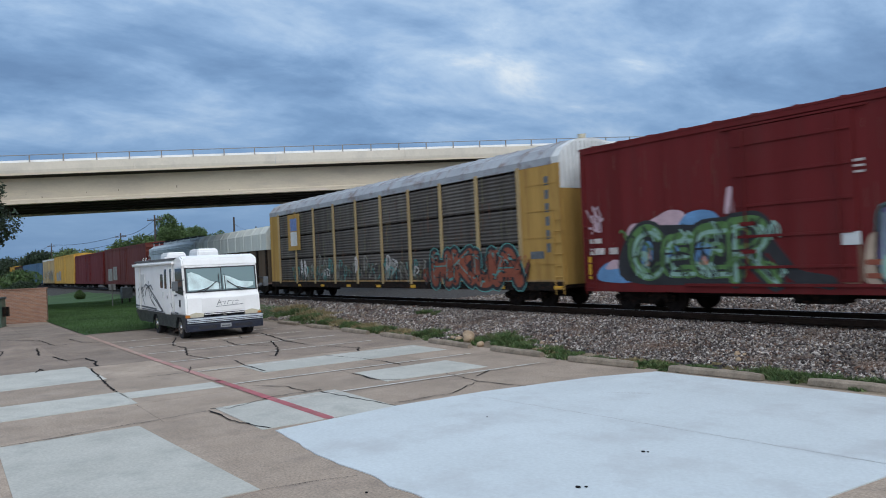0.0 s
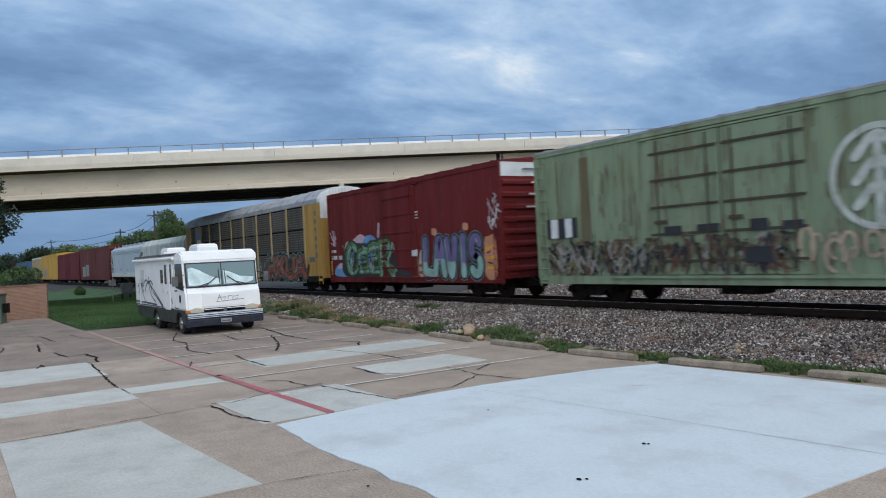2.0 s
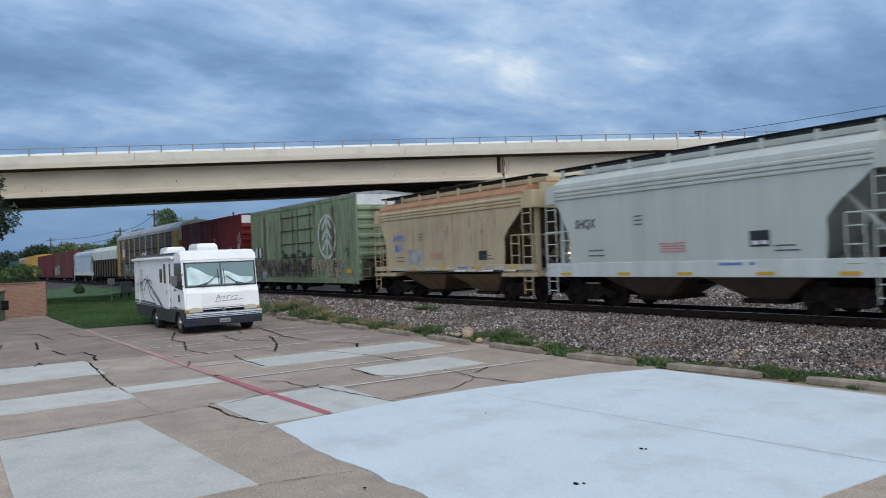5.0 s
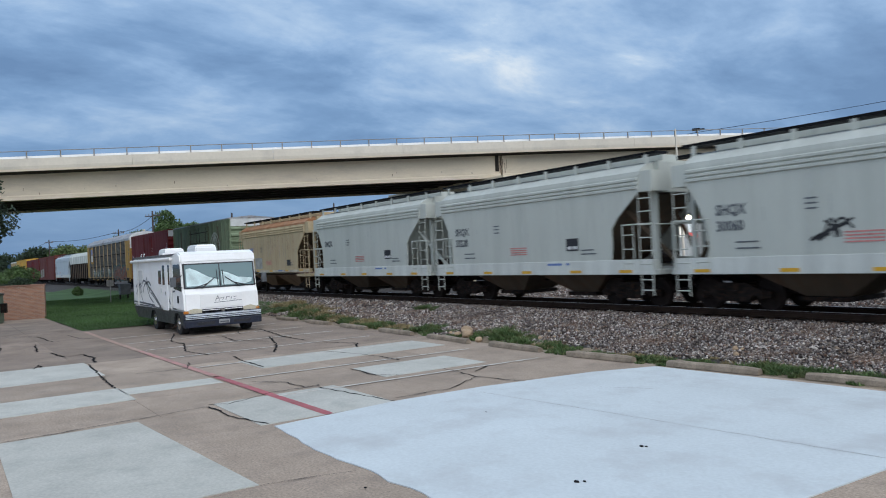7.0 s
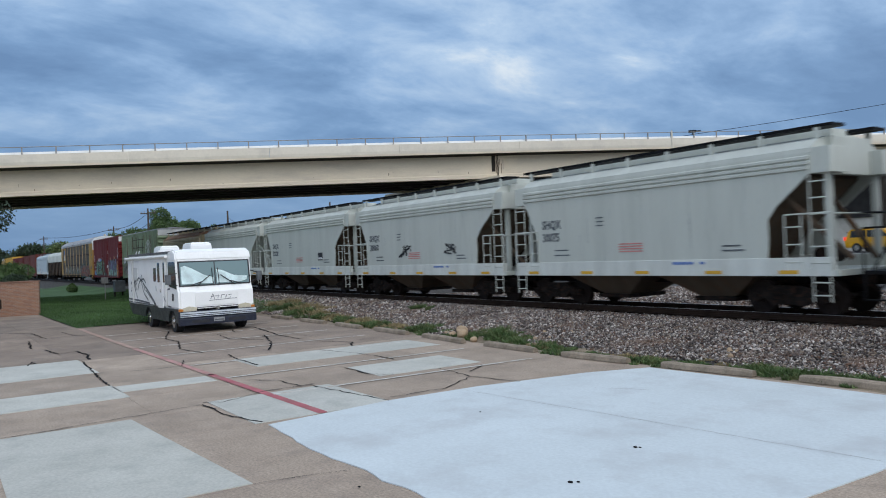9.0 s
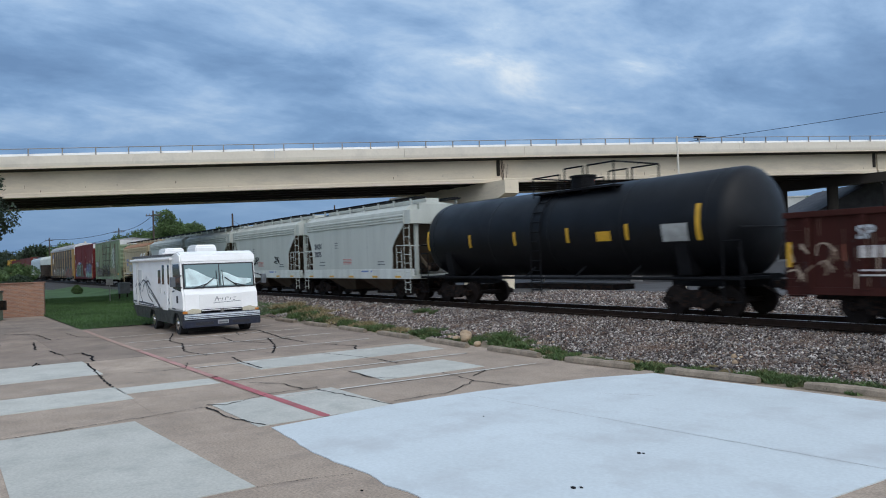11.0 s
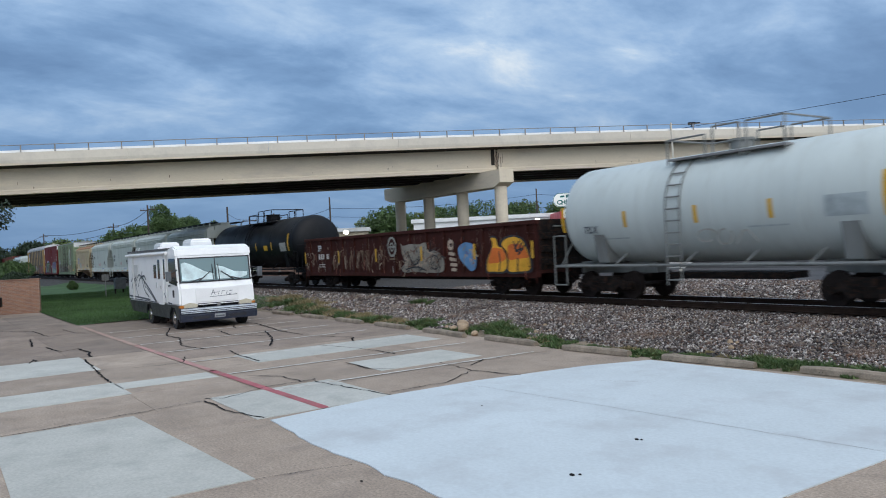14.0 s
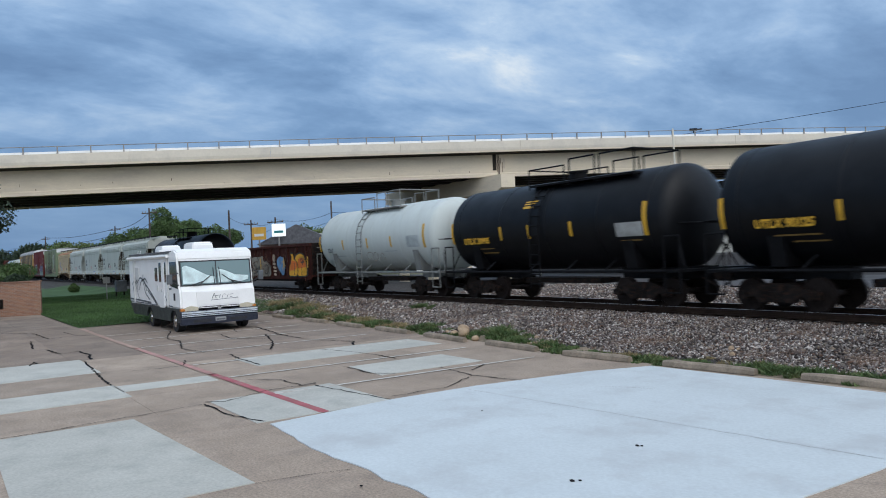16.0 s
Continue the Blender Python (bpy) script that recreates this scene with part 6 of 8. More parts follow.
    for k in range(12):
        x, z = rng.uniform(5.0, 5.95), rng.uniform(1.1, 1.85)
        scrawl(car, [[(x, z), (x + rng.uniform(-.15, .15), z + .12), (x + rng.uniform(-.3, .3), z + rng.uniform(-.2, .2))]], rng.uniform(.03, .07), SPRAY[rng.choice(["grey", "violet", "tan"])], y - .014, lay=.0003 * k)
    # flame-shaped orange and yellow piece with a black outline
    fl = [(6.72, .93), (6.75, 1.3), (7.0, 1.68), (7.1, 1.9), (7.02, 2.12), (7.3, 2.08), (7.4, 1.82), (7.7, 1.72), (7.86, 1.4), (7.84, 1.05), (7.6, .9), (7.1, .9)]
    fr = [(7.95, .92), (7.98, 1.3), (7.9, 1.6), (7.62, 1.86), (7.85, 2.05), (8.3, 2.12), (8.75, 1.98), (9.0, 1.6), (9.12, 1.25), (9.05, .95), (8.5, .9)]
    for o in (fl, fr):
        cxo, czo = sum(p[0] for p in o) / len(o), sum(p[1] for p in o) / len(o)
        blob(car, [(cxo + (p[0] - cxo) * 1.18, czo + (p[1] - czo) * 1.12) for p in o], SPRAY["black"], y - .010)
        blob(car, o, SPRAY["yellow"], y - .014)
    blob(car, [(6.80, 1.22), (6.92, 1.52), (7.1, 1.76), (7.4, 1.74), (7.7, 1.66), (7.82, 1.36), (7.4, 1.22), (7.1, 1.2)], SPRAY["red"], y - .018)
    blob(car, [(8.02, 1.32), (7.95, 1.6), (8.0, 1.82), (8.4, 1.88), (8.8, 1.78), (9.02, 1.5), (9.05, 1.38), (8.5, 1.34)], SPRAY["red"], y - .018)
    scrawl(car, [[(7.42, .92), (7.5, 1.3), (7.45, 1.6)], [(7.9, .92), (7.92, 1.4), (7.7, 1.75)], [(8.35, 1.7), (8.6, 1.95)], [(8.4, 1.62), (8.8, 1.7)], [(8.3, 1.95), (8.5, 1.6), (8.75, 1.9)], [(8.45, .95), (8.5, 1.35)], [(8.55, 1.5), (8.95, 1.85)]], .07, SPRAY["black"], y - .022)
    # washed-out tags and rust drips
    for k in range(40):
        x, z = rng.uniform(-9, 9), rng.uniform(.95, 2.3)
        scrawl(car, [[(x, z), (x + rng.uniform(-.03, .03), z - rng.uniform(.1, .5))]], rng.uniform(.015, .04), SPRAY[rng.choice(["tan", "grey", "rust", "rust"])], y - .004, lay=.0002 * k)
    return car


# ---- cars further up the train


def far_cars():
    car, e = hopper(-76.0, -60.3, M_HOPFAR, M_HOPLIGHT, "pale blue-grey covered hopper", None, None)
    # white-hooded car with a dark open lower half
    car, hf = rail_car("coil_car", -59.7, -45.0, "freight car with a white hood over a dark brown lower body", "freight car")
    W = HALF
    prof = [(-W, 2.9), (-W, 3.9), (-W + .3, 4.35), (0, 4.5), (W - .3, 4.35), (W, 3.9), (W, 2.9)]
    part("hood", prism(bmesh.new(), prof, -hf, hf, "x"), M_HOPLIGHT, car)
    for x in np.linspace(-hf + 1, hf - 1, 9):
        part("hood_rib", prism(bmesh.new(), [(p[0] * 1.02, p[1] + .03) for p in prof], x - .06, x + .06, "x"), M_HOPLIGHT, car)
    part("body", boxes([(-hf, hf, -W + .1, W - .1, .85, 2.9)]), M_BROWNDUST, car)
    for x in np.linspace(-hf + .2, hf - .2, 10):
        part("side_stake", boxes([(x - .1, x + .1, -W, -W + .12, .85, 2.9)], .01), M_TRUCK, car)
    for a, b, m, top, lab in ((-98.4, -77.0, M_CARRED2, 4.7, "mineral red boxcar"), (-121.5, -99.4, M_CARRED, 4.6, "dark red boxcar"),
                              (-144.0, -122.5, M_YELFAR, 5.0, "faded yellow boxcar"), (-161.0, -145.0, M_PALEYEL, 4.9, "tan boxcar with sprayed letters"), (-178, -162, M_BLUEFAR, 4.5, "faded blue boxcar"),
                              (-200.0, -179.0, M_BLUEFAR, 4.6, "faded blue boxcar"), (-222.0, -201.0, M_GON, 4.6, "rust brown boxcar"), (-243.0, -223.0, M_YELFAR, 4.8, "faded yellow boxcar")):
        car, hf = boxcar("boxcar", a, b, m, top, 10, lab + " far along the train", (-1.6, 1.6), end_white=False)
        if m is M_PALEYEL:
            tangle(car, -hf + 2, hf - 2, 1.0, 2.6, 60, -HALF - .045, ["teal", "white", "black", "grey"], 97, (.12, .3), 1.2)
            part("roof_edge", boxes([(-hf, hf, -HALF - .06, -HALF + .02, top - .32, top - .02)]), M_WHITE_P, car, "white roof edge")
        if m in (M_CARRED2, M_YELFAR):
            side_patch("graffiti", [(-hf + 2, -hf + 4.5, 1.0, 2.4), (-hf + 5, -hf + 7.2, 1.1, 2.6)], SPRAY["grey"], car, -HALF - .045)


autorack()
red_boxcar()
green_boxcar()
hoppers()
tanks()
gondola()
far_cars()
# ---------------------------------------------------------------- motorhome
M_RVW = mat("white_gelcoat", (0.88, 0.88, 0.865), 0.35, var=0.05, scale=0.8, fine=20, bump=0.03, stain=(0.74, 0.73, 0.69), stain_amt=0.3)
M_RVSKIRT = mat("dark_green_skirt", (0.020, 0.028, 0.030), 0.4, var=0.2)
M_RVBLUE = mat("navy_bumper", (0.013, 0.018, 0.036), 0.4, var=0.15, stain=(0.05, 0.06, 0.08), stain_amt=0.4)
M_WSGLASS = glass("windscreen_glass", (0.13, 0.21, 0.215), 0.04)
M_TINT = glass("tinted_glass", (0.035, 0.038, 0.042), 0.08)
M_RUBBER = mat("tyre_rubber", (0.016, 0.016, 0.017), 0.85, var=0.2, scale=8)
M_CHROME = mat("chrome", (0.6, 0.6, 0.6), 0.2, 1.0, var=0.1)
M_LAMPGLASS = mat("headlamp_lens", (0.55, 0.50, 0.38), 0.25, var=0.15, scale=6)
M_AMBER = mat("amber_lens", (0.50, 0.17, 0.02), 0.3, var=0.1)
M_RVGREY = mat("grey_graphics", (0.085, 0.10, 0.12), 0.5, var=0.2)


def motorhome():
    """Front at x=0, forward is +x; the door side faces -y."""
    rv = thing("motorhome", (-28.15, 8.92, 0.0), "white class A motorhome with palm graphics parked on the lot", "motorhome")
    Wd, Ln, zt, zs = 1.40, 8.1, 2.98, 0.88
    # side profile: raked nose
    prof = [(-Ln, zs), (-Ln - .02, zt - .12), (-Ln + .12, zt), (-1.0, zt), (-0.55, zt + .06), (-0.22, zt), (-0.16, 2.70), (-0.02, 1.68), (0.10, 1.50), (0.14, 0.92), (0.14, zs)]
    bm = bmesh.new()
    prism(bm, prof, -Wd, Wd, "y")
    es = [e for e in bm.edges if e.verts[0].co.y == e.verts[1].co.y]
    bmesh.ops.bevel(bm, geom=es, offset=0.07, segments=4, affect="EDGES")
    part("body", bm, M_RVW, rv, smooth=False)
    # dark skirt with wheel openings
    for y in (-Wd, Wd):
        s = 1 if y > 0 else -1
        out = [(-Ln, zs), (-Ln + .75, .42), (-5.0, .42), (-4.95, .62), (-4.75, .80), (-4.25, .80), (-4.05, .62), (-4.0, .38), (-1.35, .38), (-1.3, .62), (-1.1, .80), (-.62, .80), (-.42, .62), (-.38, .38), (.02, .38), (.10, zs)]
        part("skirt", prism(bmesh.new(), out, min(y, y - s * .06), max(y, y - s * .06), "y"), M_RVSKIRT, rv, "dark green lower skirt")
    part("chassis", boxes([(-Ln + .6, -.2, -1.1, 1.1, .45, .86)]), M_BLACK, rv)
    part("roof", boxes([(-Ln + .05, -1.0, -Wd - .01, Wd + .01, zt - .03, zt + .05)], .02), mat("grey_roof_membrane", (.10, .10, .105), .8), rv)
    cap = [(-1.15, zt - .28), (-1.15, zt + .05), (-.55, zt + .10), (-.20, zt - .02), (-.125, 2.66), (-.4, 2.61)]
    bm = prism(bmesh.new(), cap, -Wd - .02, Wd + .02, "y")
    bmesh.ops.bevel(bm, geom=bm.edges[:], offset=.055, segments=4, affect="EDGES")
    part("front_cap", bm, M_RVW, rv)
    # windscreen in two panes with black surround
    tilt = math.atan2(0.14, 1.02)

    def front(u0, u1, z0, z1, lift, name, m, label="", parent=rv):
        bm = bmesh.new()
        X = lambda z: (-0.16 + (2.70 - z) * 0.137) if z > 1.66 else (-0.02 + (1.68 - z) * .4 if z > 1.5 else .10 + (1.5 - z) * .07)
        vs = [bm.verts.new((X(z) + d, y, z)) for d in (lift, lift - .03) for y, z in ((u0, z0), (u1, z0), (u1, z1), (u0, z1))]
        for f in ((0, 1, 2, 3), (7, 6, 5, 4), (0, 4, 5, 1), (1, 5, 6, 2), (2, 6, 7, 3), (3, 7, 4, 0)):
            bm.faces.new([vs[i] for i in f])
        bmesh.ops.recalc_face_normals(bm, faces=bm.faces[:])
        return part(name, bm, m, parent, label)
    front(-1.34, 1.34, 1.70, 2.63, .012, "windscreen_seal", M_BLACK_P)
    front(-1.28, -.02, 1.75, 2.58, .022, "windscreen", M_WSGLASS)
    front(.02, 1.28, 1.75, 2.58, .022, "windscreen", M_WSGLASS)
    # sunshade shapes; the panes' bright reflection is painted in as their pale colour
    for rim in (((-1.24, 1.79), (-.06, 1.79), (-.06, 2.0), (-.4, 2.1), (-.85, 2.36), (-1.1, 2.46), (-1.24, 2.42)), ((.06, 1.79), (.95, 1.79), (1.2, 1.86), (1.22, 2.0), (.7, 2.05), (.3, 2.24), (.06, 2.3))):
        bm = bmesh.new()
        f = bm.faces.new([bm.verts.new((-0.16 + (2.70 - z) * .137 + .0265, y_, z)) for y_, z in rim])
        f.normal_update()
        if f.normal.x < 0:
            f.normal_flip()
        part("sun_shade", bm, mat("reflective_sunshade", (.60, .74, .74), .35, var=.25, scale=2.5, bump=.3), rv, "pale sunshade shape with the windscreen's bright reflection painted in")
    part("wiper_post", tubes([((.06, -.1, 1.70), (-.06, -.12, 2.35))], .013), M_BLACK_P, rv)
    part("wiper_post", tubes([((.06, .12, 1.70), (-.06, .1, 2.35))], .013), M_BLACK_P, rv)
    for s_ in (-1, 1):
        part("wiper", tubes([((.065, s_ * .72, 1.70), (-.035, s_ * .2, 2.08)), ((.055, s_ * .95, 1.74), (.01, s_ * .5, 1.86))], .017), M_BLACK_P, rv)
    # nose: panel, logo strokes, grille slot, lamps, bumper
    bm = boxes([(.10, .155, -.82, .78, .98, 1.48)], .02)
    part("nose_panel", bm, M_RVW, rv)
    bm = bmesh.new()
    for a, b in (((-.35, 1.18), (-.25, 1.38)), ((-.25, 1.38), (-.18, 1.18)), ((-.32, 1.27), (-.05, 1.29)), ((-.05, 1.2), (.0, 1.32)), ((.08, 1.2), (.12, 1.32)), ((.12, 1.32), (.25, 1.31)), ((.28, 1.2), (.33, 1.31)), ((.4, 1.3), (.55, 1.31)), ((.4, 1.2), (.5, 1.21)), ((-.4, 1.13), (.75, 1.17))):
        tube(bm, (.157, a[0] * .9 + .05, a[1] + .02), (.157, b[0] * .9 + .05, b[1] + .02), .009, 5)
    part("emblem", bm, M_RVGREY, rv)
    part("grille_slot", boxes([(.12, .165, -.76, .76, .845, .935)], .015), M_BLACK_P, rv)
    part("grille_bar", boxes([(.15, .172, -.74, .74, .88, .905)], .008), M_RVW, rv)
    bm = bmesh.new()
    tube(bm, (.14, 0, .86), (.175, 0, .86), .07, 16)
    part("badge", bm, M_CHROME, rv)
    for s in (-1, 1):
        bm = bmesh.new()
        y0, y1 = sorted((s * .78, s * 1.34))
        prism(bm, [(y0, .80), (y1, .80), (y1, .90 if s > 0 else .93), ((y0 + y1) / 2, .98), (y0, .93 if s > 0 else .90)], .06, .16, "x")
        part("headlamp", bm, M_LAMPGLASS, rv)
        a, b = sorted((s * 1.26, s * 1.405))
        part("turn_signal", boxes([(-.05, .165, a, b, .80, .88)], .02), M_AMBER, rv)
        # mirrors
        bm = boxes([(-.12, .02, min(s * 1.62, s * 1.80), max(s * 1.62, s * 1.80), 1.80, 2.16)], .03)
        mi = part("mirror", bm, mat("grey_plastic", (.10, .11, .12), .5), rv)
        part("mirror_arm", tubes([((-.1, s * 1.38, 1.75), (-.05, s * 1.66, 1.9)), ((-.05, s * 1.66, 1.88), (-.05, s * 1.66, 2.12)), ((-.12, s * 1.38, 2.2), (-.05, s * 1.66, 2.1))], .02), M_BLACK_P, mi)
    bump = [(.02, .80), (.20, .80), (.27, .74), (.27, .60), (.22, .58), (.26, .52), (.25, .30), (.02, .28)]
    bm = prism(bmesh.new(), bump, -1.44, 1.44, "y")
    bmesh.ops.bevel(bm, geom=[e for e in bm.edges if abs(e.verts[0].co.y - e.verts[1].co.y) < .01], offset=.03, segments=2, affect="EDGES")
    part("bumper", bm, M_RVBLUE, rv, "navy wraparound bumper with pale lines")
    silver = mat("pale_bumper_stripe", (.55, .60, .64), .4, var=.15, scale=3)
    for z0_, z1_ in ((.715, .775), (.655, .69), (.60, .625)):
        part("bumper_trim", boxes([(.255, .282, -1.41, 1.41, z0_, z1_)], .006), silver, rv, "pale stripe along the bumper")
    part("corner_lamp", boxes([(.10, .20, -1.43, -1.30, .80, .90)], .02), M_AMBER, rv)
    for ya in (-1.0, .35):
        part("bumper_slot", boxes([(.245, .268, ya, ya + .65, .38, .47)]), M_BLACK_P, rv)
    part("number_plate", boxes([(.25, .275, -.20, .20, .38, .52)], .01), mat("grey_plate", (.30, .31, .32), .5), rv)
    part("plate_bar", boxes([(.276, .279, -.16, .16, .41, .46)]), M_LETTER, rv)
    # side: windows, entry door, cab window, awning, graphics
    y = -Wd

    def sidebox(x0, x1, z0, z1, d, name, m, parent=rv, bev=.03):
        return part(name, boxes([(x0, x1, y - d, y + .02, z0, z1)], bev), m, parent)
    door = sidebox(-2.85, -2.05, .86, 2.72, .018, "entry_door", M_RVW)
    sidebox(-2.75, -2.42, 1.85, 2.62, .03, "door_window", M_TINT, door)
    sidebox(-2.36, -2.30, 1.45, 1.6, .045, "door_handle", M_CHROME, door)
    sidebox(-1.95, -1.62, 1.85, 2.62, .022, "side_window", M_TINT)
    sidebox(-3.42, -3.05, 1.88, 2.42, .024, "side_window", M_TINT)
    sidebox(-7.2, -6.2, 1.9, 2.45, .024, "side_window", M_WHITE_P)
    bm = prism(bmesh.new(), [(-1.15, 1.72), (-.12, 1.62), (-.28, 2.62), (-1.15, 2.62)], y - .024, y + .02, "y")
    part("cab_window", bm, M_TINT, rv)
    sidebox(-.75, -.55, 1.18, 1.45, .02, "side_lamp", M_BLACK_P)
    sidebox(-3.1, -2.98, 1.5, 1.72, .03, "porch_lamp", M_WHITE_P)
    bm = bmesh.new()
    tube(bm, (-Ln + .1, y - .07, 2.84), (-1.2, y - .07, 2.84), .062, 14)
    aw = part("awning", bm, M_RVW, rv, "rolled white awning")
    for xa in (-1.45, -6.95):
        part("awning_arm", boxes([(xa, xa + .05, y - .08, y - .01, .95, 2.84)]), M_WHITE_P, aw)
    bm = bmesh.new()
    yy = y - .012
    fr = lambda cx, cz, dx, dz, w=.06: ([(cx, cz), (cx + dx * .55, cz + dz * .5 + .1), (cx + dx, cz + dz)], w)
    for pts, w in (fr(-6.9, 1.8, -.55, -.08), fr(-6.9, 1.8, -.5, -.38), fr(-6.9, 1.8, .5, -.05), fr(-6.9, 1.8, .45, -.3), fr(-6.9, 1.8, -.1, .22, .05), ([(-6.9, 1.8), (-6.6, 1.45), (-6.2, 1.1)], .05),
                   fr(-5.5, 1.92, -.8, -.02, .07), fr(-5.5, 1.92, -.65, -.4), fr(-5.5, 1.92, .75, -.1, .07), fr(-5.5, 1.92, .6, -.42), fr(-5.5, 1.92, .1, .2, .05), ([(-5.5, 1.92), (-5.1, 1.4), (-4.4, 1.12)], .06),
                   ([(-5.2, 1.8), (-4.2, 1.42), (-3.2, .98)], .07), ([(-4.7, 1.5), (-3.9, 1.2), (-3.3, .95)], .05),
                   ([(-8.0, 1.08), (-6.0, 1.05), (-4.2, 1.0)], .07), ([(-7.9, .97), (-5, .95), (-3.2, .93)], .035), ([(-1.9, 1.3), (-1.5, 1.0), (-.9, .95)], .05), ([(-1.3, 1.6), (-1.0, 1.62)], .06)):
        stroke(bm, pts, w, "xz", yy)
    part("palm_graphic", bm, M_RVGREY, rv, "dark grey palm tree decals")
    # roof units
    for x, z in ((-2.2, 0), (-6.8, 0)):
        bm = bmesh.new()
        loft(bm, [[(x + a * 0.62, b * .42, zt + .03) for a, b in ((-1, -1), (1, -1), (1, 1), (-1, 1))], [(x + a * .60, b * .40, zt + .29) for a, b in ((-1, -1), (1, -1), (1, 1), (-1, 1))],
                  [(x + a * .55, b * .36, zt + .38) for a, b in ((-1, -1), (1, -1), (1, 1), (-1, 1))]])
        bmesh.ops.bevel(bm, geom=bm.edges[:], offset=.04, segments=2, affect="EDGES")
        part("air_conditioner", bm, M_RVW, rv)
    bm = boxes([(-5.2, -4.7, -.9, -.4, zt + .03, zt + .16)], .03)
    part("roof_vent", bm, M_RVW, rv)
    for x in (-7.7, -7.2):
        bm = bmesh.new()
        tube(bm, (x, -1.1, zt), (x, -1.1, zt + .12), .03, 8)
        tube(bm, (x, -1.1, zt + .12), (x + .14, -1.1, zt + .17), .025, 8)
        part("roof_hook", bm, M_WHITE_P, rv)
    # wheels
    for x in (-.88, -4.5):
        for s in (-1, 1):
            bm = bmesh.new()
            a, b = s * 1.05, s * 1.33
            tube(bm, (x, a, .40), (x, b, .40), .40, 28)
            wh = part("wheel", bm, M_RUBBER, rv)
            bm = bmesh.new()
            tube(bm, (x, s * 1.32, .40), (x, s * 1.345, .40), .23, 20)
            tube(bm, (x, s * 1.34, .40), (x, s * 1.38, .40), .09, 12)
            part("rim", bm, M_CHROME, wh)
    # hose under the body
    bm = bmesh.new()
    P = [(-4.0 + .25 * i, -1.0 + .1 * math.sin(i), .42 - .30 * math.sin(i / 8 * math.pi)) for i in range(9)]
    for a, b in zip(P, P[1:]):
        tube(bm, a, b, .035, 6)
    part("drain_hose", bm, mat("brown_hose", (.09, .05, .03), .7), rv)
    return rv


motorhome()
# ---------------------------------------------------------------- plants


def blades(name, x0, x1, y0, y1, n, h, w, material, label, category, zf=lambda x, y: 0 * x, mask=None, lean=.35):
    x, y = RNG.uniform(x0, x1, n), RNG.uniform(y0, y1, n)
    if mask is not None:
        k = mask(x, y)
        x, y = x[k], y[k]
    n = len(x)
    hh = h * RNG.uniform(.5, 1.3, n)
    a = RNG.uniform(0, 6.28, n)
    d = np.stack([np.cos(a), np.sin(a), 0 * a], 1)
    b = np.stack([x, y, zf(x, y)], 1)
    tip = b + np.stack([RNG.normal(0, lean, n) * hh, RNG.normal(0, lean, n) * hh, hh], 1)
    v = np.stack([b - d * w, b + d * w, tip], 1).reshape(-1, 3)
    return mesh_stuff(name, v, np.arange(n * 3).reshape(-1, 3), material, label, category)


def tufts(name, spots, material, label, category, zf):
    V = []
    for x, y, r, h, n in spots:
        a = RNG.uniform(0, 6.28, n)
        q = r * np.sqrt(RNG.uniform(0, 1, n))
        bx, by = x + q * np.cos(a) * 1.6, y + q * np.sin(a)
        b = np.stack([bx, by, zf(bx, by)], 1)
        ang = RNG.uniform(0, 6.28, n)
        d = np.stack([np.cos(ang), np.sin(ang), 0 * ang], 1) * (.012 + .018 * RNG.uniform(0, 1, n))[:, None]
        hh = h * RNG.uniform(.4, 1.2, n)
        tip = b + np.stack([RNG.normal(0, .75, n) * hh, RNG.normal(0, .75, n) * hh, hh], 1)
        V.append(np.stack([b - d, b + d, tip], 1).reshape(-1, 3))
    V = np.concatenate(V)
    return mesh_stuff(name, V, np.arange(len(V)).reshape(-1, 3), material, label, category)


def crown_mesh(name, lobes, n, leaf, material, parent):
    """Leaf clumps scattered through uneven lobes: each clump a handful of small tilted leaves."""
    w = np.array([l[3] ** 2 for l in lobes]); w /= w.sum()
    pick = RNG.choice(len(lobes), n, p=w)
    L = np.array(lobes)[pick]
    d = RNG.normal(0, 1, (n, 3)); d /= np.linalg.norm(d, axis=1)[:, None]
    r = L[:, 3] * RNG.uniform(.35, 1, n) ** .45 * (1 + .25 * np.sin(d[:, 0] * 5 + L[:, 0]) * np.cos(d[:, 1] * 4 + L[:, 1]))
    c = L[:, :3] + d * r[:, None] * np.array([1, 1, .78])
    a, b = RNG.normal(0, 1, (n, 3)), RNG.normal(0, 1, (n, 3))
    a /= np.linalg.norm(a, axis=1)[:, None]
    b -= a * (a * b).sum(1)[:, None]; b /= np.linalg.norm(b, axis=1)[:, None]
    s = leaf * RNG.uniform(.5, 1.4, n)[:, None]
    v = np.stack([c - a * s, c + b * s * .55, c + a * s, c - b * s * .55], 1).reshape(-1, 3)
    me = mesh_stuff(name, v, np.arange(n * 4).reshape(-1, 4), material, "", "", parent)
    return me


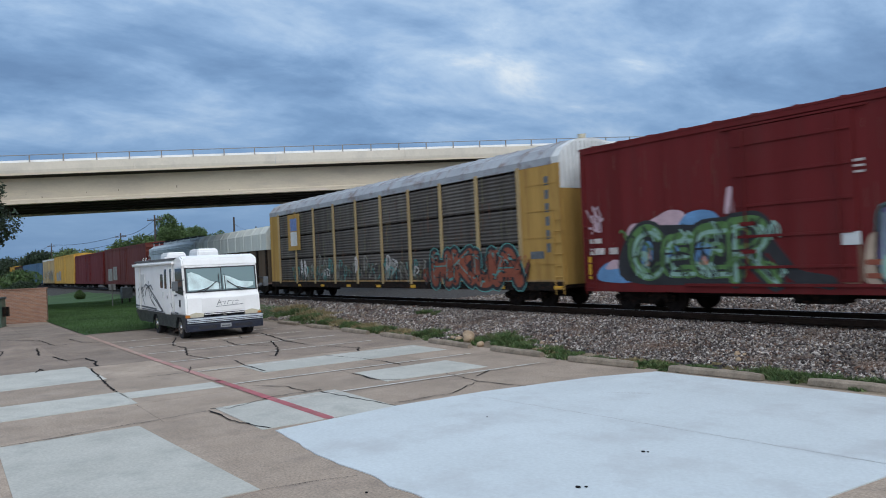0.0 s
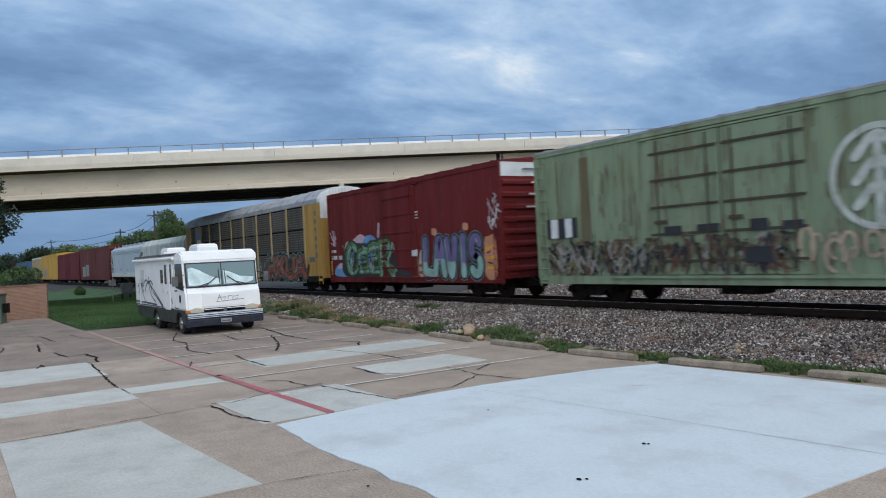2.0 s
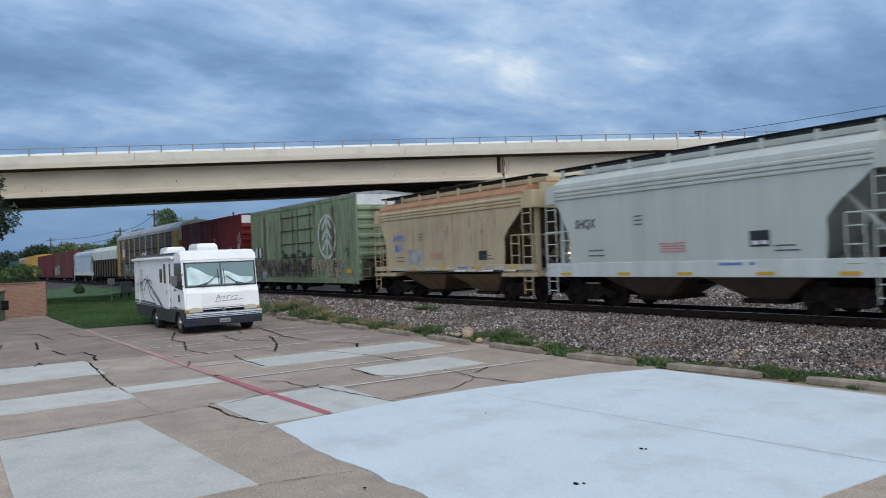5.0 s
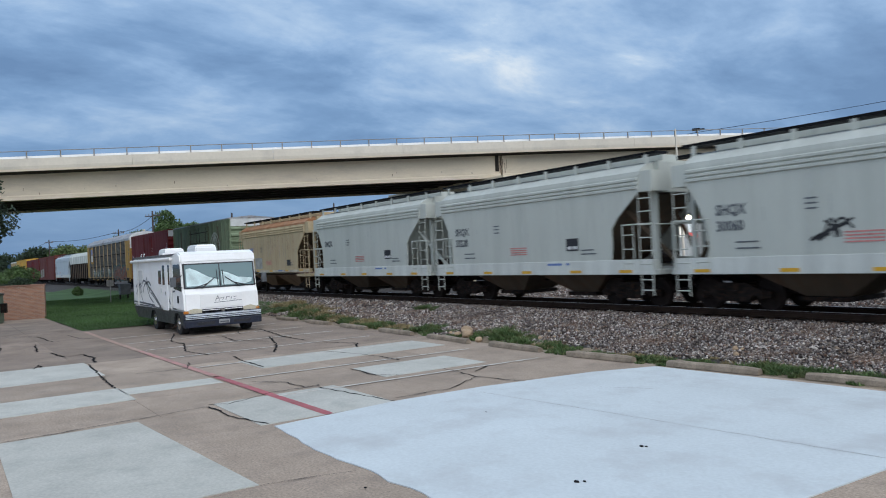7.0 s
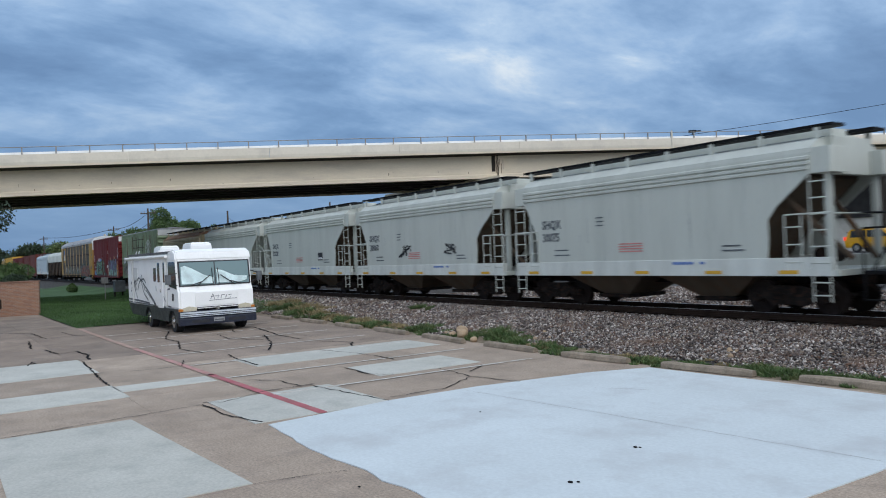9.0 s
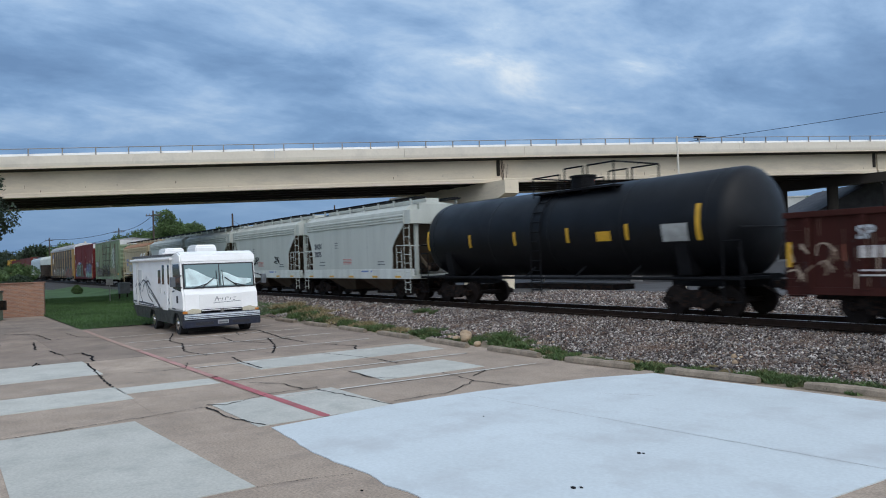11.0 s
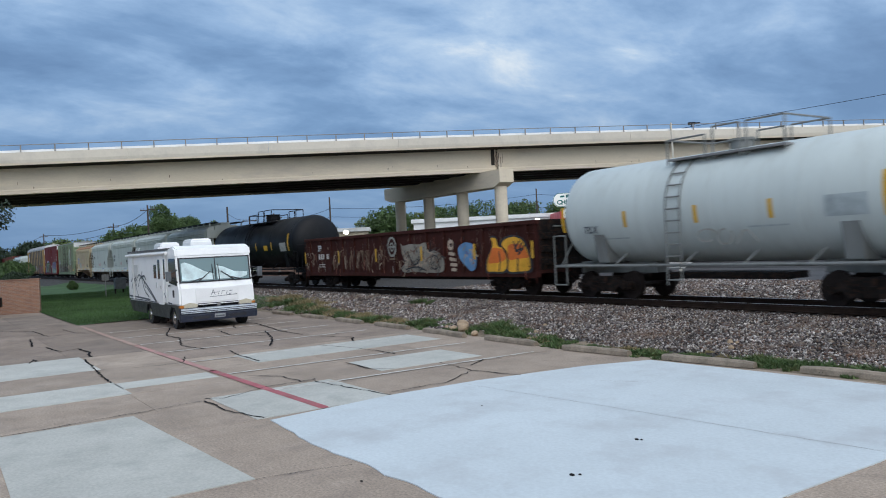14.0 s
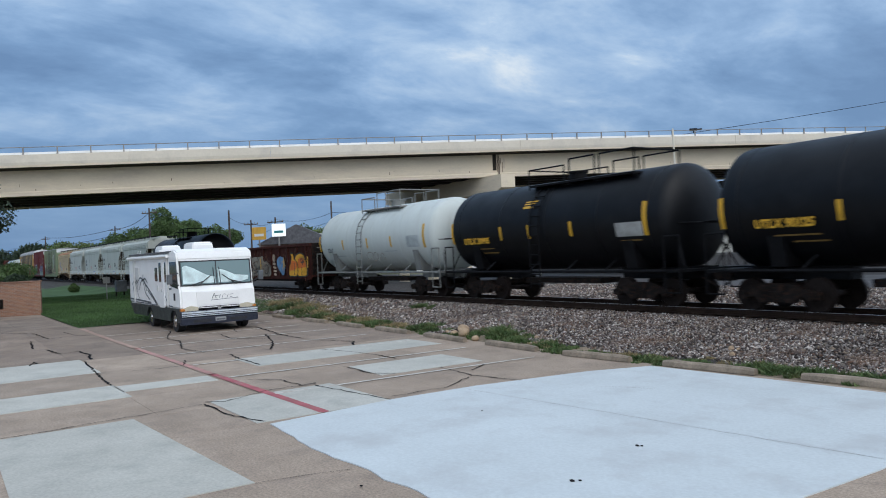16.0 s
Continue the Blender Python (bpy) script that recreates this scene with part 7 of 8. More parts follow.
def tree(x, y, h, r, material, label, n=5000, leaf=.28, trunk=.22, seed=1, bush=False, cat="tree", crown_lo=.35):
    rng = random.Random(seed)
    t = thing("shrub" if bush else "tree", (x, y, -.05), label, cat, "trees behind the track" if not bush else "")
    bm = bmesh.new()
    lobes = []
    top = h * (.62 if not bush else .3)
    tube(bm, (0, 0, 0), (0.1, 0, top * .55), trunk, 10, trunk * .75)
    tube(bm, (0.1, 0, top * .53), (rng.uniform(-.3, .3), .1, top), trunk * .75, 8, trunk * .4)
    k = 9 if not bush else 6
    for i in range(k):
        a = i * 2.4 + rng.uniform(-.4, .4)
        q = r * rng.uniform(.35, .72)
        z = h * rng.uniform(crown_lo + .1, .82) if not bush else h * rng.uniform(.3, .7)
        p = (q * math.cos(a), q * math.sin(a), z)
        tube(bm, (0.05, 0, top * rng.uniform(.45, .8)), p, trunk * .35, 6, trunk * .1)
        lobes.append((*p, r * rng.uniform(.32, .52)))
    lobes.append((0, 0, h - r * .38, r * .42))
    lobes.append((r * .15, -r * .1, h * .65, r * .5))
    part("trunk", bm, M_BARK, t)
    crown_mesh("crown", lobes, n, leaf, material, t)
    return t


# ---------------------------------------------------------------- lawn, weeds, stones at the lot's edge
def lawn_and_weeds():
    bm = bmesh.new()
    xs, ys = np.linspace(-110, -35.2, 26), [5.2, 7, 9, 11, 13.0, 14.2, 15.6]
    g = [[bm.verts.new((x, y, .02 + max(0, float(berm_z(max(y, 12.7)))) + .03 * math.sin(x * .7 + y))) for y in ys] for x in xs]
    for a, b in zip(g, g[1:]):
        for i in range(len(ys) - 1):
            bm.faces.new((a[i], b[i], b[i + 1], a[i + 1]))
    lawn = part("lawn", bm, M_LAWN)
    tagged(lawn, "mown green lawn beside the parking lot", "lawn", kind="structure")
    blades("grass_blades", -75, -35, 5.15, 15.4, 85000, .09, .012, M_GRASS, "short mown green grass", "grass", lambda x, y: .03 + np.maximum(0, berm_z(np.maximum(y, 12.7))))
    # strip of soil between the wheel stops and the stones
    bm = bmesh.new()
    prev = None
    for k in range(150):
        x = -42 + 44 * k / 149
        edge = 13.25 + .22 * math.sin(x * 1.3) + .18 * math.sin(x * 2.9 + 1) + (.5 if x < -24 else 0)
        row = [bm.verts.new((x, q, float(berm_z(q)) - .002)) for q in (12.45, 12.75, 13.0, edge)]
        if prev:
            for i in range(3):
                bm.faces.new((prev[i], row[i], row[i + 1], prev[i + 1]))
        prev = row
    tagged(part("verge", bm, mat("verge_soil", (.20, .155, .105), .95, var=.35, scale=1.6, fine=30, bump=.8, stain=(.10, .085, .05), stain_amt=.7)), "strip of dry soil and grit along the wheel stops", "verge", kind="structure")
    rng = random.Random(4)
    spots, dry = [], []

    def patch(x, y, wx, wy, h, n, to):
        """An uneven clump: many small tufts crowded towards its middle."""
        for _ in range(n):
            q = max(-1.6, min(1.6, rng.gauss(0, .6)))
            px_, py_ = x + wx * q, y + wy * max(-1.5, min(1.5, rng.gauss(0, .6)))
            to.append((px_, py_, rng.uniform(.05, .13), h * rng.uniform(.5, 1.15) * (1.2 - .5 * abs(q)), int(rng.uniform(45, 95))))
    for x, y, wx, wy, h, n in ((-17.3, 13.5, .95, .5, .17, 64), (-14.5, 12.98, .5, .25, .13, 24), (-15.9, 13.1, .55, .28, .12, 22), (-20.8, 13.3, .85, .42, .16, 40), (-13.6, 12.62, .5, .2, .09, 16), (-12.6, 12.75, .5, .22, .09, 16), (-18.9, 12.95, .35, .2, .12, 10),
                               (-10.95, 12.75, .7, .22, .10, 30), (-9.9, 12.95, .6, .2, .08, 18), (-8.5, 13.05, .6, .22, .13, 36), (-7.5, 13.15, .7, .22, .11, 26), (-6.1, 13.3, .9, .22, .10, 24), (-24.0, 13.2, .9, .4, .17, 28),
                               (-26.5, 13.3, .9, .4, .19, 28), (-28.7, 13.4, 1.1, .4, .19, 28), (-31.5, 13.7, 1.4, .6, .22, 30), (-34.2, 14.2, 1.6, .7, .22, 30), (-25.1, 16.2, .7, .25, .16, 16), (-22.2, 13.0, .4, .2, .10, 8)):
        patch(x, y, wx, wy, h, n, spots)
    for x, y, wx, wy, h, n in ((-14.7, 12.95, .6, .22, .10, 14), (-22.6, 13.3, .6, .3, .14, 16), (-25.3, 13.5, .8, .3, .18, 18), (-27.7, 13.5, .8, .4, .20, 18), (-30.2, 13.9, 1.2, .5, .22, 22), (-33, 14.6, 1.6, .6, .25, 26), (-11.8, 13.0, .6, .2, .07, 10), (-9.3, 13.2, .7, .2, .06, 10), (-36.5, 14.8, 1.6, .6, .25, 20)):
        patch(x, y, wx, wy, h, n, dry)
    zf = lambda x, y: berm_z(y)
    tufts("weeds", spots, M_WEED, "green weeds along the edge of the ballast", "weeds", zf)
    tufts("dry_weeds", dry, mat("straw", (.24, .19, .095), .85, island=.35, bump=0), "dry straw-coloured weeds along the ballast", "weeds", zf)
    bm = bmesh.new()
    for i, (x, y, r) in enumerate(((-18.9, 13.5, .17), (-18.35, 13.15, .16), (-18.75, 13.05, .12), (-17.25, 12.75, .11))):
        ob = bmesh.new()
        bmesh.ops.create_icosphere(ob, subdivisions=3, radius=r)
        for v in ob.verts:
            v.co *= 1 + .35 * noise.noise(v.co * 6 + Vector((i * 9, 0, 0)))
            v.co.z *= .8
        o = part("rock", ob, M_ROCK, loc=(x, y, float(berm_z(y)) + r * .55))
        tagged(o, "tan limestone rock among weeds by the ballast", "rock", "edge rocks")
    bm.free()
    for i in range(12):
        x = rng.uniform(-24, -3)
        r = rng.uniform(.04, .07)
        ob = bmesh.new()
        bmesh.ops.create_icosphere(ob, subdivisions=2, radius=r)
        for v in ob.verts:
            v.co *= 1 + .4 * noise.noise(v.co * 12 + Vector((i * 5, 3, 0)))
        y = rng.uniform(12.9, 15)
        o = part("rock", ob, M_ROCK, loc=(x, y, float(berm_z(y)) + r * .4))
        tagged(o, "small tan limestone rock on the ballast", "rock", "edge rocks")


# ---------------------------------------------------------------- brick wall, utility box, post
def brick_material():
    ma = bpy.data.materials.new("brickwork"); ma.use_nodes = True
    nt = ma.node_tree
    b = nt.nodes.new("ShaderNodeTexBrick")
    co = nt.nodes.new("ShaderNodeTexCoord")
    mp = nt.nodes.new("ShaderNodeMapping"); mp.inputs["Rotation"].default_value = (radians(90), 0, 0)
    nt.links.new(co.outputs["Object"], mp.inputs[0]); nt.links.new(mp.outputs[0], b.inputs["Vector"])
    b.inputs["Scale"].default_value = 1
    b.inputs["Brick Width"].default_value, b.inputs["Row Height"].default_value, b.inputs["Mortar Size"].default_value = .21, .075, .008
    b.inputs["Color1"].default_value, b.inputs["Color2"].default_value, b.inputs["Mortar"].default_value = (.33, .165, .10, 1), (.24, .118, .078, 1), (.31, .25, .20, 1)
    nt.links.new(b.outputs[0], nt.nodes["Principled BSDF"].inputs["Base Color"])
    nt.nodes["Principled BSDF"].inputs["Roughness"].default_value = .9
    bp = nt.nodes.new("ShaderNodeBump"); bp.inputs["Strength"].default_value = .5
    nt.links.new(b.outputs["Fac"], bp.inputs["Height"]); bp.invert = True
    nt.links.new(bp.outputs[0], nt.nodes["Principled BSDF"].inputs["Normal"])
    return ma


def yard():
    m = brick_material()
    w = thing("brick_wall", (-48.3, 4.82, 0), "red brick enclosure wall at the end of the lot", "wall", kind="structure", rz=-104)
    part("wall_body", boxes([(0, 9, -.15, .15, -.05, 1.86)], .01), m, w)
    part("pier", boxes([(-.45, 0.0, -.22, .22, -.05, 1.86)], .01), m, w)
    part("coping", boxes([(-.5, 9, -.20, .20, 1.863, 1.93)], .01), mat("brick_coping", (.24, .13, .09), .85), w)
    u = thing("utility_cabinet", (-46.3, 2.42, 0), "green steel utility cabinet in front of the brick wall", "utility cabinet", rz=-14)
    gm = mat("cabinet_green", (.075, .13, .09), .5, var=.15)
    part("housing", boxes([(-.7, .7, -1.2, .55, 0.0, 1.45)], .04), gm, u)
    part("lid", boxes([(-.75, .75, -1.25, .60, 1.452, 1.56)], .03), mat("cabinet_dark", (.03, .045, .04), .6), u)
    part("door_seam", boxes([(.702, .712, -.33, -.31, .1, 1.4)]), mat("cabinet_dark", (.03, .045, .04), .6), u)
    part("meter_box", boxes([(.0, .3, .56, .85, .55, 1.05)], .02), M_TRUCK, u)
    p = thing("sign_post", (-62, 11.2, .03), "thin steel post with a small grey box on the lawn", "post")
    bm = bmesh.new(); tube(bm, (0, 0, -.05), (0, 0, 1.75), .035, 8)
    part("post", bm, M_GALV, p)
    part("plate", boxes([(-.05, -.01, -.25, .25, 1.25, 1.72)], .01), M_GALV, p)
    b = thing("relay_box", (-66, 13.0, .02), "dark grey railway relay box on legs", "relay box")
    part("case", boxes([(-.4, .4, -.4, .4, .45, 1.35)], .04), mat("relay_grey", (.10, .105, .11), .6), b)
    part("leg", boxes([(-.35, -.25, -.35, -.25, 0, .45)]), M_TRUCK, b)
    part("leg", boxes([(-.35, -.25, .25, .35, 0, .45)]), M_TRUCK, b)


# ---------------------------------------------------------------- beyond the track
M_ASPHALT = mat("asphalt", (.055, .055, .058), .9, var=.2, scale=.5, fine=20, bump=.3)
M_WALLW = mat("white_stucco", (.58, .58, .56), .8, var=.1, scale=.6, stain=(.42, .41, .38), stain_amt=.4)
M_SHOPW = mat("bright_white_stucco", (.84, .84, .82), .8, var=.06, scale=.6)
M_DULLW = mat("grey_white_stucco", (.42, .42, .40), .8, var=.12, scale=.5, stain=(.3, .3, .28), stain_amt=.5)
M_REDROOF = mat("red_metal_roof", (.58, .045, .065), .45, var=.12, scale=.6)
M_DARKROOF = mat("dark_shingles", (.035, .035, .040), .85, var=.3, scale=1.2)
M_POLE = mat("creosote_pole", (.07, .055, .045), .9, var=.3, scale=2)
M_LAMP_ON = mat("lit_lamp", (1.0, .88, .62), .4, var=0, bump=0, emit=14.0)
M_LIT = mat("lit_window", (1.0, .93, .8), .4, var=0, bump=0, emit=1.6)
M_LITRED = mat("lit_red_sign", (1.0, .05, .03), .4, var=0, bump=0, emit=1.0)
M_SIGNW = mat("sign_white", (.75, .80, .80), .5, var=.05, emit=.7)
M_TEAL = mat("sign_teal", (.015, .19, .20), .5, var=.1)


def utility_pole(x, y, h, arm=True, rz=35, label="dark wooden utility pole with crossarm"):
    p = thing("utility_pole", (x, y, -.1), label, "utility pole", "utility poles", rz=rz)
    bm = bmesh.new(); tube(bm, (0, 0, 0), (.0, 0, h), .16, 8, .10)
    part("pole", bm, M_POLE, p)
    if arm:
        part("crossarm", boxes([(-1.2, 1.2, -.06, .06, h - .7, h - .58)]), M_POLE, p)
        for q in (-1.1, -.6, .6, 1.1):
            part("insulator", tube(bmesh.new(), (q, 0, h - .58), (q, 0, h - .38), .05, 6), M_GALV, p)
    return p


def cable(name, pts, sag, r=.02):
    bm = bmesh.new()
    for a, b in zip(pts, pts[1:]):
        a, b = Vector(a), Vector(b)
        prev = a
        for k in range(1, 13):
            u = k / 12
            q = a.lerp(b, u) - Vector((0, 0, sag * 4 * u * (1 - u)))
            tube(bm, prev, q, r, 4)
            prev = q
    o = part(name, bm, M_BLACK)
    return tagged(o, "thin black overhead power cable between poles", "cable", "overhead cables")


def street_lamp(x, y, h, label="street lamp with a lit lamp head", lit=True, white=False):
    p = thing("street_lamp", (x, y, -.05), label, "street lamp", "street lamps")
    bm = bmesh.new(); tube(bm, (0, 0, 0), (0, 0, h), .09, 8, .06)
    part("pole", bm, M_GALV, p)
    bm = bmesh.new()
    bmesh.ops.create_uvsphere(bm, u_segments=12, v_segments=8, radius=.26, matrix=Matrix.Translation((0, 0, h + .15)) @ Matrix.Diagonal((1, 1, .8, 1)))
    part("lamp_head", bm, M_LAMP_ON if lit else M_TRUCK, p)
    return p


def shop(name, x, y, sx, sy, h, wall, roof, label, rz=0, windows=(), gable=0.0, rh=.5, over=.3):
    """A low building; windows on its long -y and +x walls."""
    b = thing(name, (x, y, -.05), label, "building", "buildings beyond the track", rz=rz)
    part("wall", boxes([(-sx / 2, sx / 2, -sy / 2, sy / 2, 0, h)]), wall, b)
    bm = bmesh.new()
    if gable:
        prism(bm, [(-sx / 2 - over, h), (sx / 2 + over, h), (0, h + gable)], -sy / 2 - over, sy / 2 + over, "y")
    else:
        box(bm, -sx / 2 - over, sx / 2 + over, -sy / 2 - over, sy / 2 + over, h + .004, h + rh, .05)
    part("roof", bm, roof, b)
    for u, z, w, hh in windows:
        wn = part("window", boxes([(u - w / 2, u + w / 2, -sy / 2 - .06, -sy / 2 + .1, z, z + hh)]), M_TINT, b)
        part("window_frame", boxes([(u - w / 2 - .08, u + w / 2 + .08, -sy / 2 - .09, -sy / 2 - .005, z - .1, z)]), M_WHITE_P, wn)
        wn = part("window", boxes([(sx / 2 - .1, sx / 2 + .06, u * sy / sx - w / 2, u * sy / sx + w / 2, z, z + hh)]), M_TINT, b)
        part("window_frame", boxes([(sx / 2 + .005, sx / 2 + .09, u * sy / sx - w / 2 - .08, u * sy / sx + w / 2 + .08, z - .1, z)]), M_WHITE_P, wn)
    return b


def parked_car(x, y, col, label, rz=0, name="car", lit=False):
    c = thing(name, (x, y, -.03), label, "car", rz=rz)
    cm = mat("paint_" + label.split()[0], col, .3, var=.05)
    prof = [(-2.2, .35), (-2.22, .85), (-2.1, 1.0), (-1.95, 1.45), (-1.7, 1.62), (.35, 1.62), (1.05, 1.08), (2.0, .95), (2.2, .75), (2.2, .35)]
    bm = prism(bmesh.new(), prof, -.9, .9, "y")
    bmesh.ops.bevel(bm, geom=[e for e in bm.edges if abs(e.verts[0].co.y - e.verts[1].co.y) < .01], offset=.08, segments=2, affect="EDGES")
    part("body", bm, cm, c)
    for s in (-1, 1):
        y0 = s * .905
        for pts in ([(-1.8, 1.05), (-1.7, 1.5), (-.75, 1.52), (-.75, 1.05)], [(-.65, 1.05), (-.65, 1.52), (.3, 1.5), (.85, 1.08)]):
            part("side_window", prism(bmesh.new(), pts, min(y0, y0 - s * .03), max(y0, y0 - s * .03), "y"), M_TINT, c)
        for wx in (-1.35, 1.35):
            bm = bmesh.new(); tube(bm, (wx, s * .72, .33), (wx, s * .92, .33), .33, 20)
            wh = part("wheel", bm, M_RUBBER, c)
            bm = bmesh.new(); tube(bm, (wx, s * .915, .33), (wx, s * .93, .33), .2, 14)
            part("rim", bm, M_CHROME, wh)
        part("tail_lamp", boxes([(-2.25, -2.1, min(s * .62, s * .88), max(s * .62, s * .88), .85, 1.1)], .02), M_LITRED, c)
        part("headlamp", boxes([(2.1, 2.23, min(s * .55, s * .85), max(s * .55, s * .85), .68, .85)], .02), M_LAMP_ON if lit else M_LAMPGLASS, c)
    part("rear_window", boxes([(-2.1, -2.03, -.65, .65, 1.12, 1.45)]), M_TINT, c)
    return c


CARS = []


def beyond():
    bm = bmesh.new()
    box(bm, -260, 140, 37, 49, -.3, -.02)
    tagged(part("road", bm, M_ASPHALT), "grey asphalt road beyond the track", "road", kind="structure")
    bm = bmesh.new()
    box(bm, -120, -20, 55, 64, -.3, -.022)
    tagged(part("forecourt", bm, M_ASPHALT), "asphalt forecourt in front of low shops", "pavement", kind="structure")
    bm = bmesh.new()
    prism(bm, [(49.4, -.3), (51.0, 1.42), (58.0, 1.45), (59.5, -.3)], -64, 140, "x")
    tagged(part("raised_street", bm, M_ASPHALT), "asphalt street on a low bank beyond the road", "road", kind="structure")
    # roadside sign with a rounded face
    s = thing("roadside_sign", (-54.7, 52.9, -.05), "oval white restaurant sign with teal letters on a pole", "sign", rz=50)
    bm = bmesh.new(); tube(bm, (0, 0, 0), (0, 0, 5.6), .12, 10)
    part("pole", bm, M_GALV, s)
    pts = arc(1.0, 6.72, .68, .68, -90, 90, 10) + arc(-1.0, 6.72, .68, .68, 90, 270, 10)
    bm = prism(bmesh.new(), pts, -.15, .15, "y")
    face = part("sign_face", bm, M_SIGNW, s, "white oval face with teal rim")
    bm = bmesh.new()
    R = arc(1.0, 6.72, .64, .64, -90, 90, 10) + arc(-1.0, 6.72, .64, .64, 90, 270, 10)
    stroke(bm, R + [R[0]], .06, "xz", -.152)
    part("sign_rim", bm, M_TEAL, face)
    lettering("sign_word", "CHICKEN", .62, M_TEAL, face, -1.32, -.156, 6.28, offset=.03, squeeze=.96)
    part("sign_bar", boxes([(-1.0, -.55, -.158, -.15, 6.95, 7.15), (-.42, .42, -.158, -.15, 6.92, 7.22), (.58, 1.05, -.158, -.15, 6.95, 7.15)]), M_TEAL, face)
    sub = part("reader_board", boxes([(-.75, .85, -.1, .1, 4.95, 5.75)], .02), M_SIGNW, s)
    part("board_text", boxes([(-.55, .3, -.108, -.1, 5.15, 5.2), (-.55, .2, -.108, -.1, 5.3, 5.35), (-.55, .55, -.108, -.1, 5.45, 5.5)]), M_LETTER, sub)
    # shops
    shop("red_roof_shop", -65.5, 72.5, 17, 10, 5.1, M_WALLW, M_REDROOF, "low shop with a bright red metal roof", rz=55, rh=1.1)
    shop("long_white_shop", -80, 66, 26, 9, 5.9, M_SHOPW, M_SHOPW, "long low white commercial building", rz=55, windows=((-8, 1, 2, 2), (0, 1, 2, 2), (8, 1, 2, 2)))
    shop("white_building", -74, 106, 26, 14, 9.8, M_DULLW, M_DULLW, "white two-storey building with dark windows", rz=56, windows=((-9, 6.0, 1.1, 1.9), (-3, 6.0, 1.1, 1.9), (3, 6.0, 1.1, 1.9), (9, 6.0, 1.1, 1.9)), rh=.25, over=.1)
    shop("white_block", -82.6, 98.5, 3, 3, 9.4, M_WALLW, M_WALLW, "narrow white block beside the trees", rz=56)
    shop("dark_roof_house", -42.5, 80, 16, 14, 4.4, M_WALLW, M_DARKROOF, "building with a steep dark shingle roof", rz=50, gable=4.2)
    shop("small_shop", -91, 46, 7, 6, 5.2, mat("tan_stucco", (.42, .36, .26), .85), M_WALLW, "small tan and white shop", rz=60)
    shop("grey_roof_house", -88, 38.5, 9, 7, 4.4, mat("brown_siding", (.16, .10, .08), .8), mat("grey_shingle", (.10, .10, .11), .9), "house with a grey shingle roof", rz=60, gable=2.3)
    # lit shopfront and lamps
    k = thing("lit_kiosk", (-38.8, 49.7, -.05), "small kiosk with a lit white and red panel", "kiosk", rz=40)
    part("housing", boxes([(-1.2, 1.2, .0, .8, 0, 4.1)], .03), M_WALLW, k)
    part("lit_panel", boxes([(-.9, -.3, -.05, .0, 3.0, 4.0)]), M_LIT, k)
    part("red_panel", boxes([(.0, .7, -.05, .0, 2.9, 3.3)]), M_LITRED, k)
    part("pale_panel", boxes([(.0, .7, -.05, .0, 3.34, 4.0)]), M_SIGNW, k)
    g = thing("price_sign", (-43.55, 48.9, -.05), "lit white pylon sign with a red band", "sign", rz=42)
    part("post", boxes([(-.5, .5, .05, .25, 0, 2.75)], .02), M_GALV, g)
    part("sign_box", boxes([(-.70, .70, .0, .3, 2.66, 4.3)], .10), M_WALLW, g)
    part("lit_face", boxes([(-.63, .63, -.04, .0, 3.24, 4.22)], .015), M_LIT, g, "glowing white face")
    part("red_band", boxes([(-.63, .63, -.045, .0, 2.78, 3.2)], .01), M_LITRED, g, "glowing red band")
    street_lamp(-40.0, 51.4, 4.45)
    street_lamp(-39.2, 52.6, 4.45)
    street_lamp(-52.8, 46.8, 4.5)
    street_lamp(-66.8, 26.2 + 8, 4.4)
    # slim white pole before the overpass
    p = thing("light_pole", (-31.2, 39.5, -.05), "slender white metal pole beside the overpass", "pole")
    bm = bmesh.new(); tube(bm, (0, 0, 0), (-.15, -.1, 9.8), .10, 10, .05)
    part("pole", bm, M_BARRIER, p)
    # lamp head and cable above the bridge
    cable("cable", [(-64, 36, 10.4), (-44.6, 59, 12.6), (-13, 93, 18.5)], .5, .022)
    h = thing("cable_lamp", (-44.6, 59, 12.66), "small dark lamp head on an overhead cable", "lamp head", rz=45)
    bm = bmesh.new()
    box(bm, -.35, .35, -.13, .13, .1, .34, .08)
    box(bm, .30, .75, -.08, .08, .18, .28, .03)
    tube(bm, (0, 0, -.1), (0, 0, .12), .05, 8)
    part("head", bm, M_BLACK, h)
    for x, y, hh, arm in ((-104.2, 24.4, 10.1, True), (-138.9, 26.8, 9.5, True), (-88.6, 29.8, 8.7, False), (-106.4, 39.0, 8.5, True), (-94.9, 38.1, 8.2, True), (-90.8, 44.3, 10, False), (-83, 73.6, 10.5, False), (-75.6, 84.4, 10.9, False), (-190, 22, 10, True)):
        utility_pole(x, y, hh, arm)
    cable("cable", [(-300, 24, 10), (-190, 22, 9.6), (-138.9, 26.8, 9.0), (-104.2, 24.4, 9.4)], .6, .035)
    cable("cable", [(-300, 24, 8.6), (-190, 22, 8.2), (-138.9, 26.8, 7.9), (-104.2, 24.4, 8.0)], .6, .035)
    cable("cable", [(-106.4, 39, 8), (-88.6, 29.8, 7.8)], .4)
    cable("cable", [(-106.4, 39, 8), (-94.9, 38.1, 7.8), (-90.8, 44.3, 8.4), (-83, 73.6, 9.6), (-75.6, 84.4, 10.2)], .6)
    cable("cable", [(-106.4, 39, 7), (-94.9, 38.1, 6.9), (-90.8, 44.3, 7.3), (-83, 73.6, 8.0)], .6)
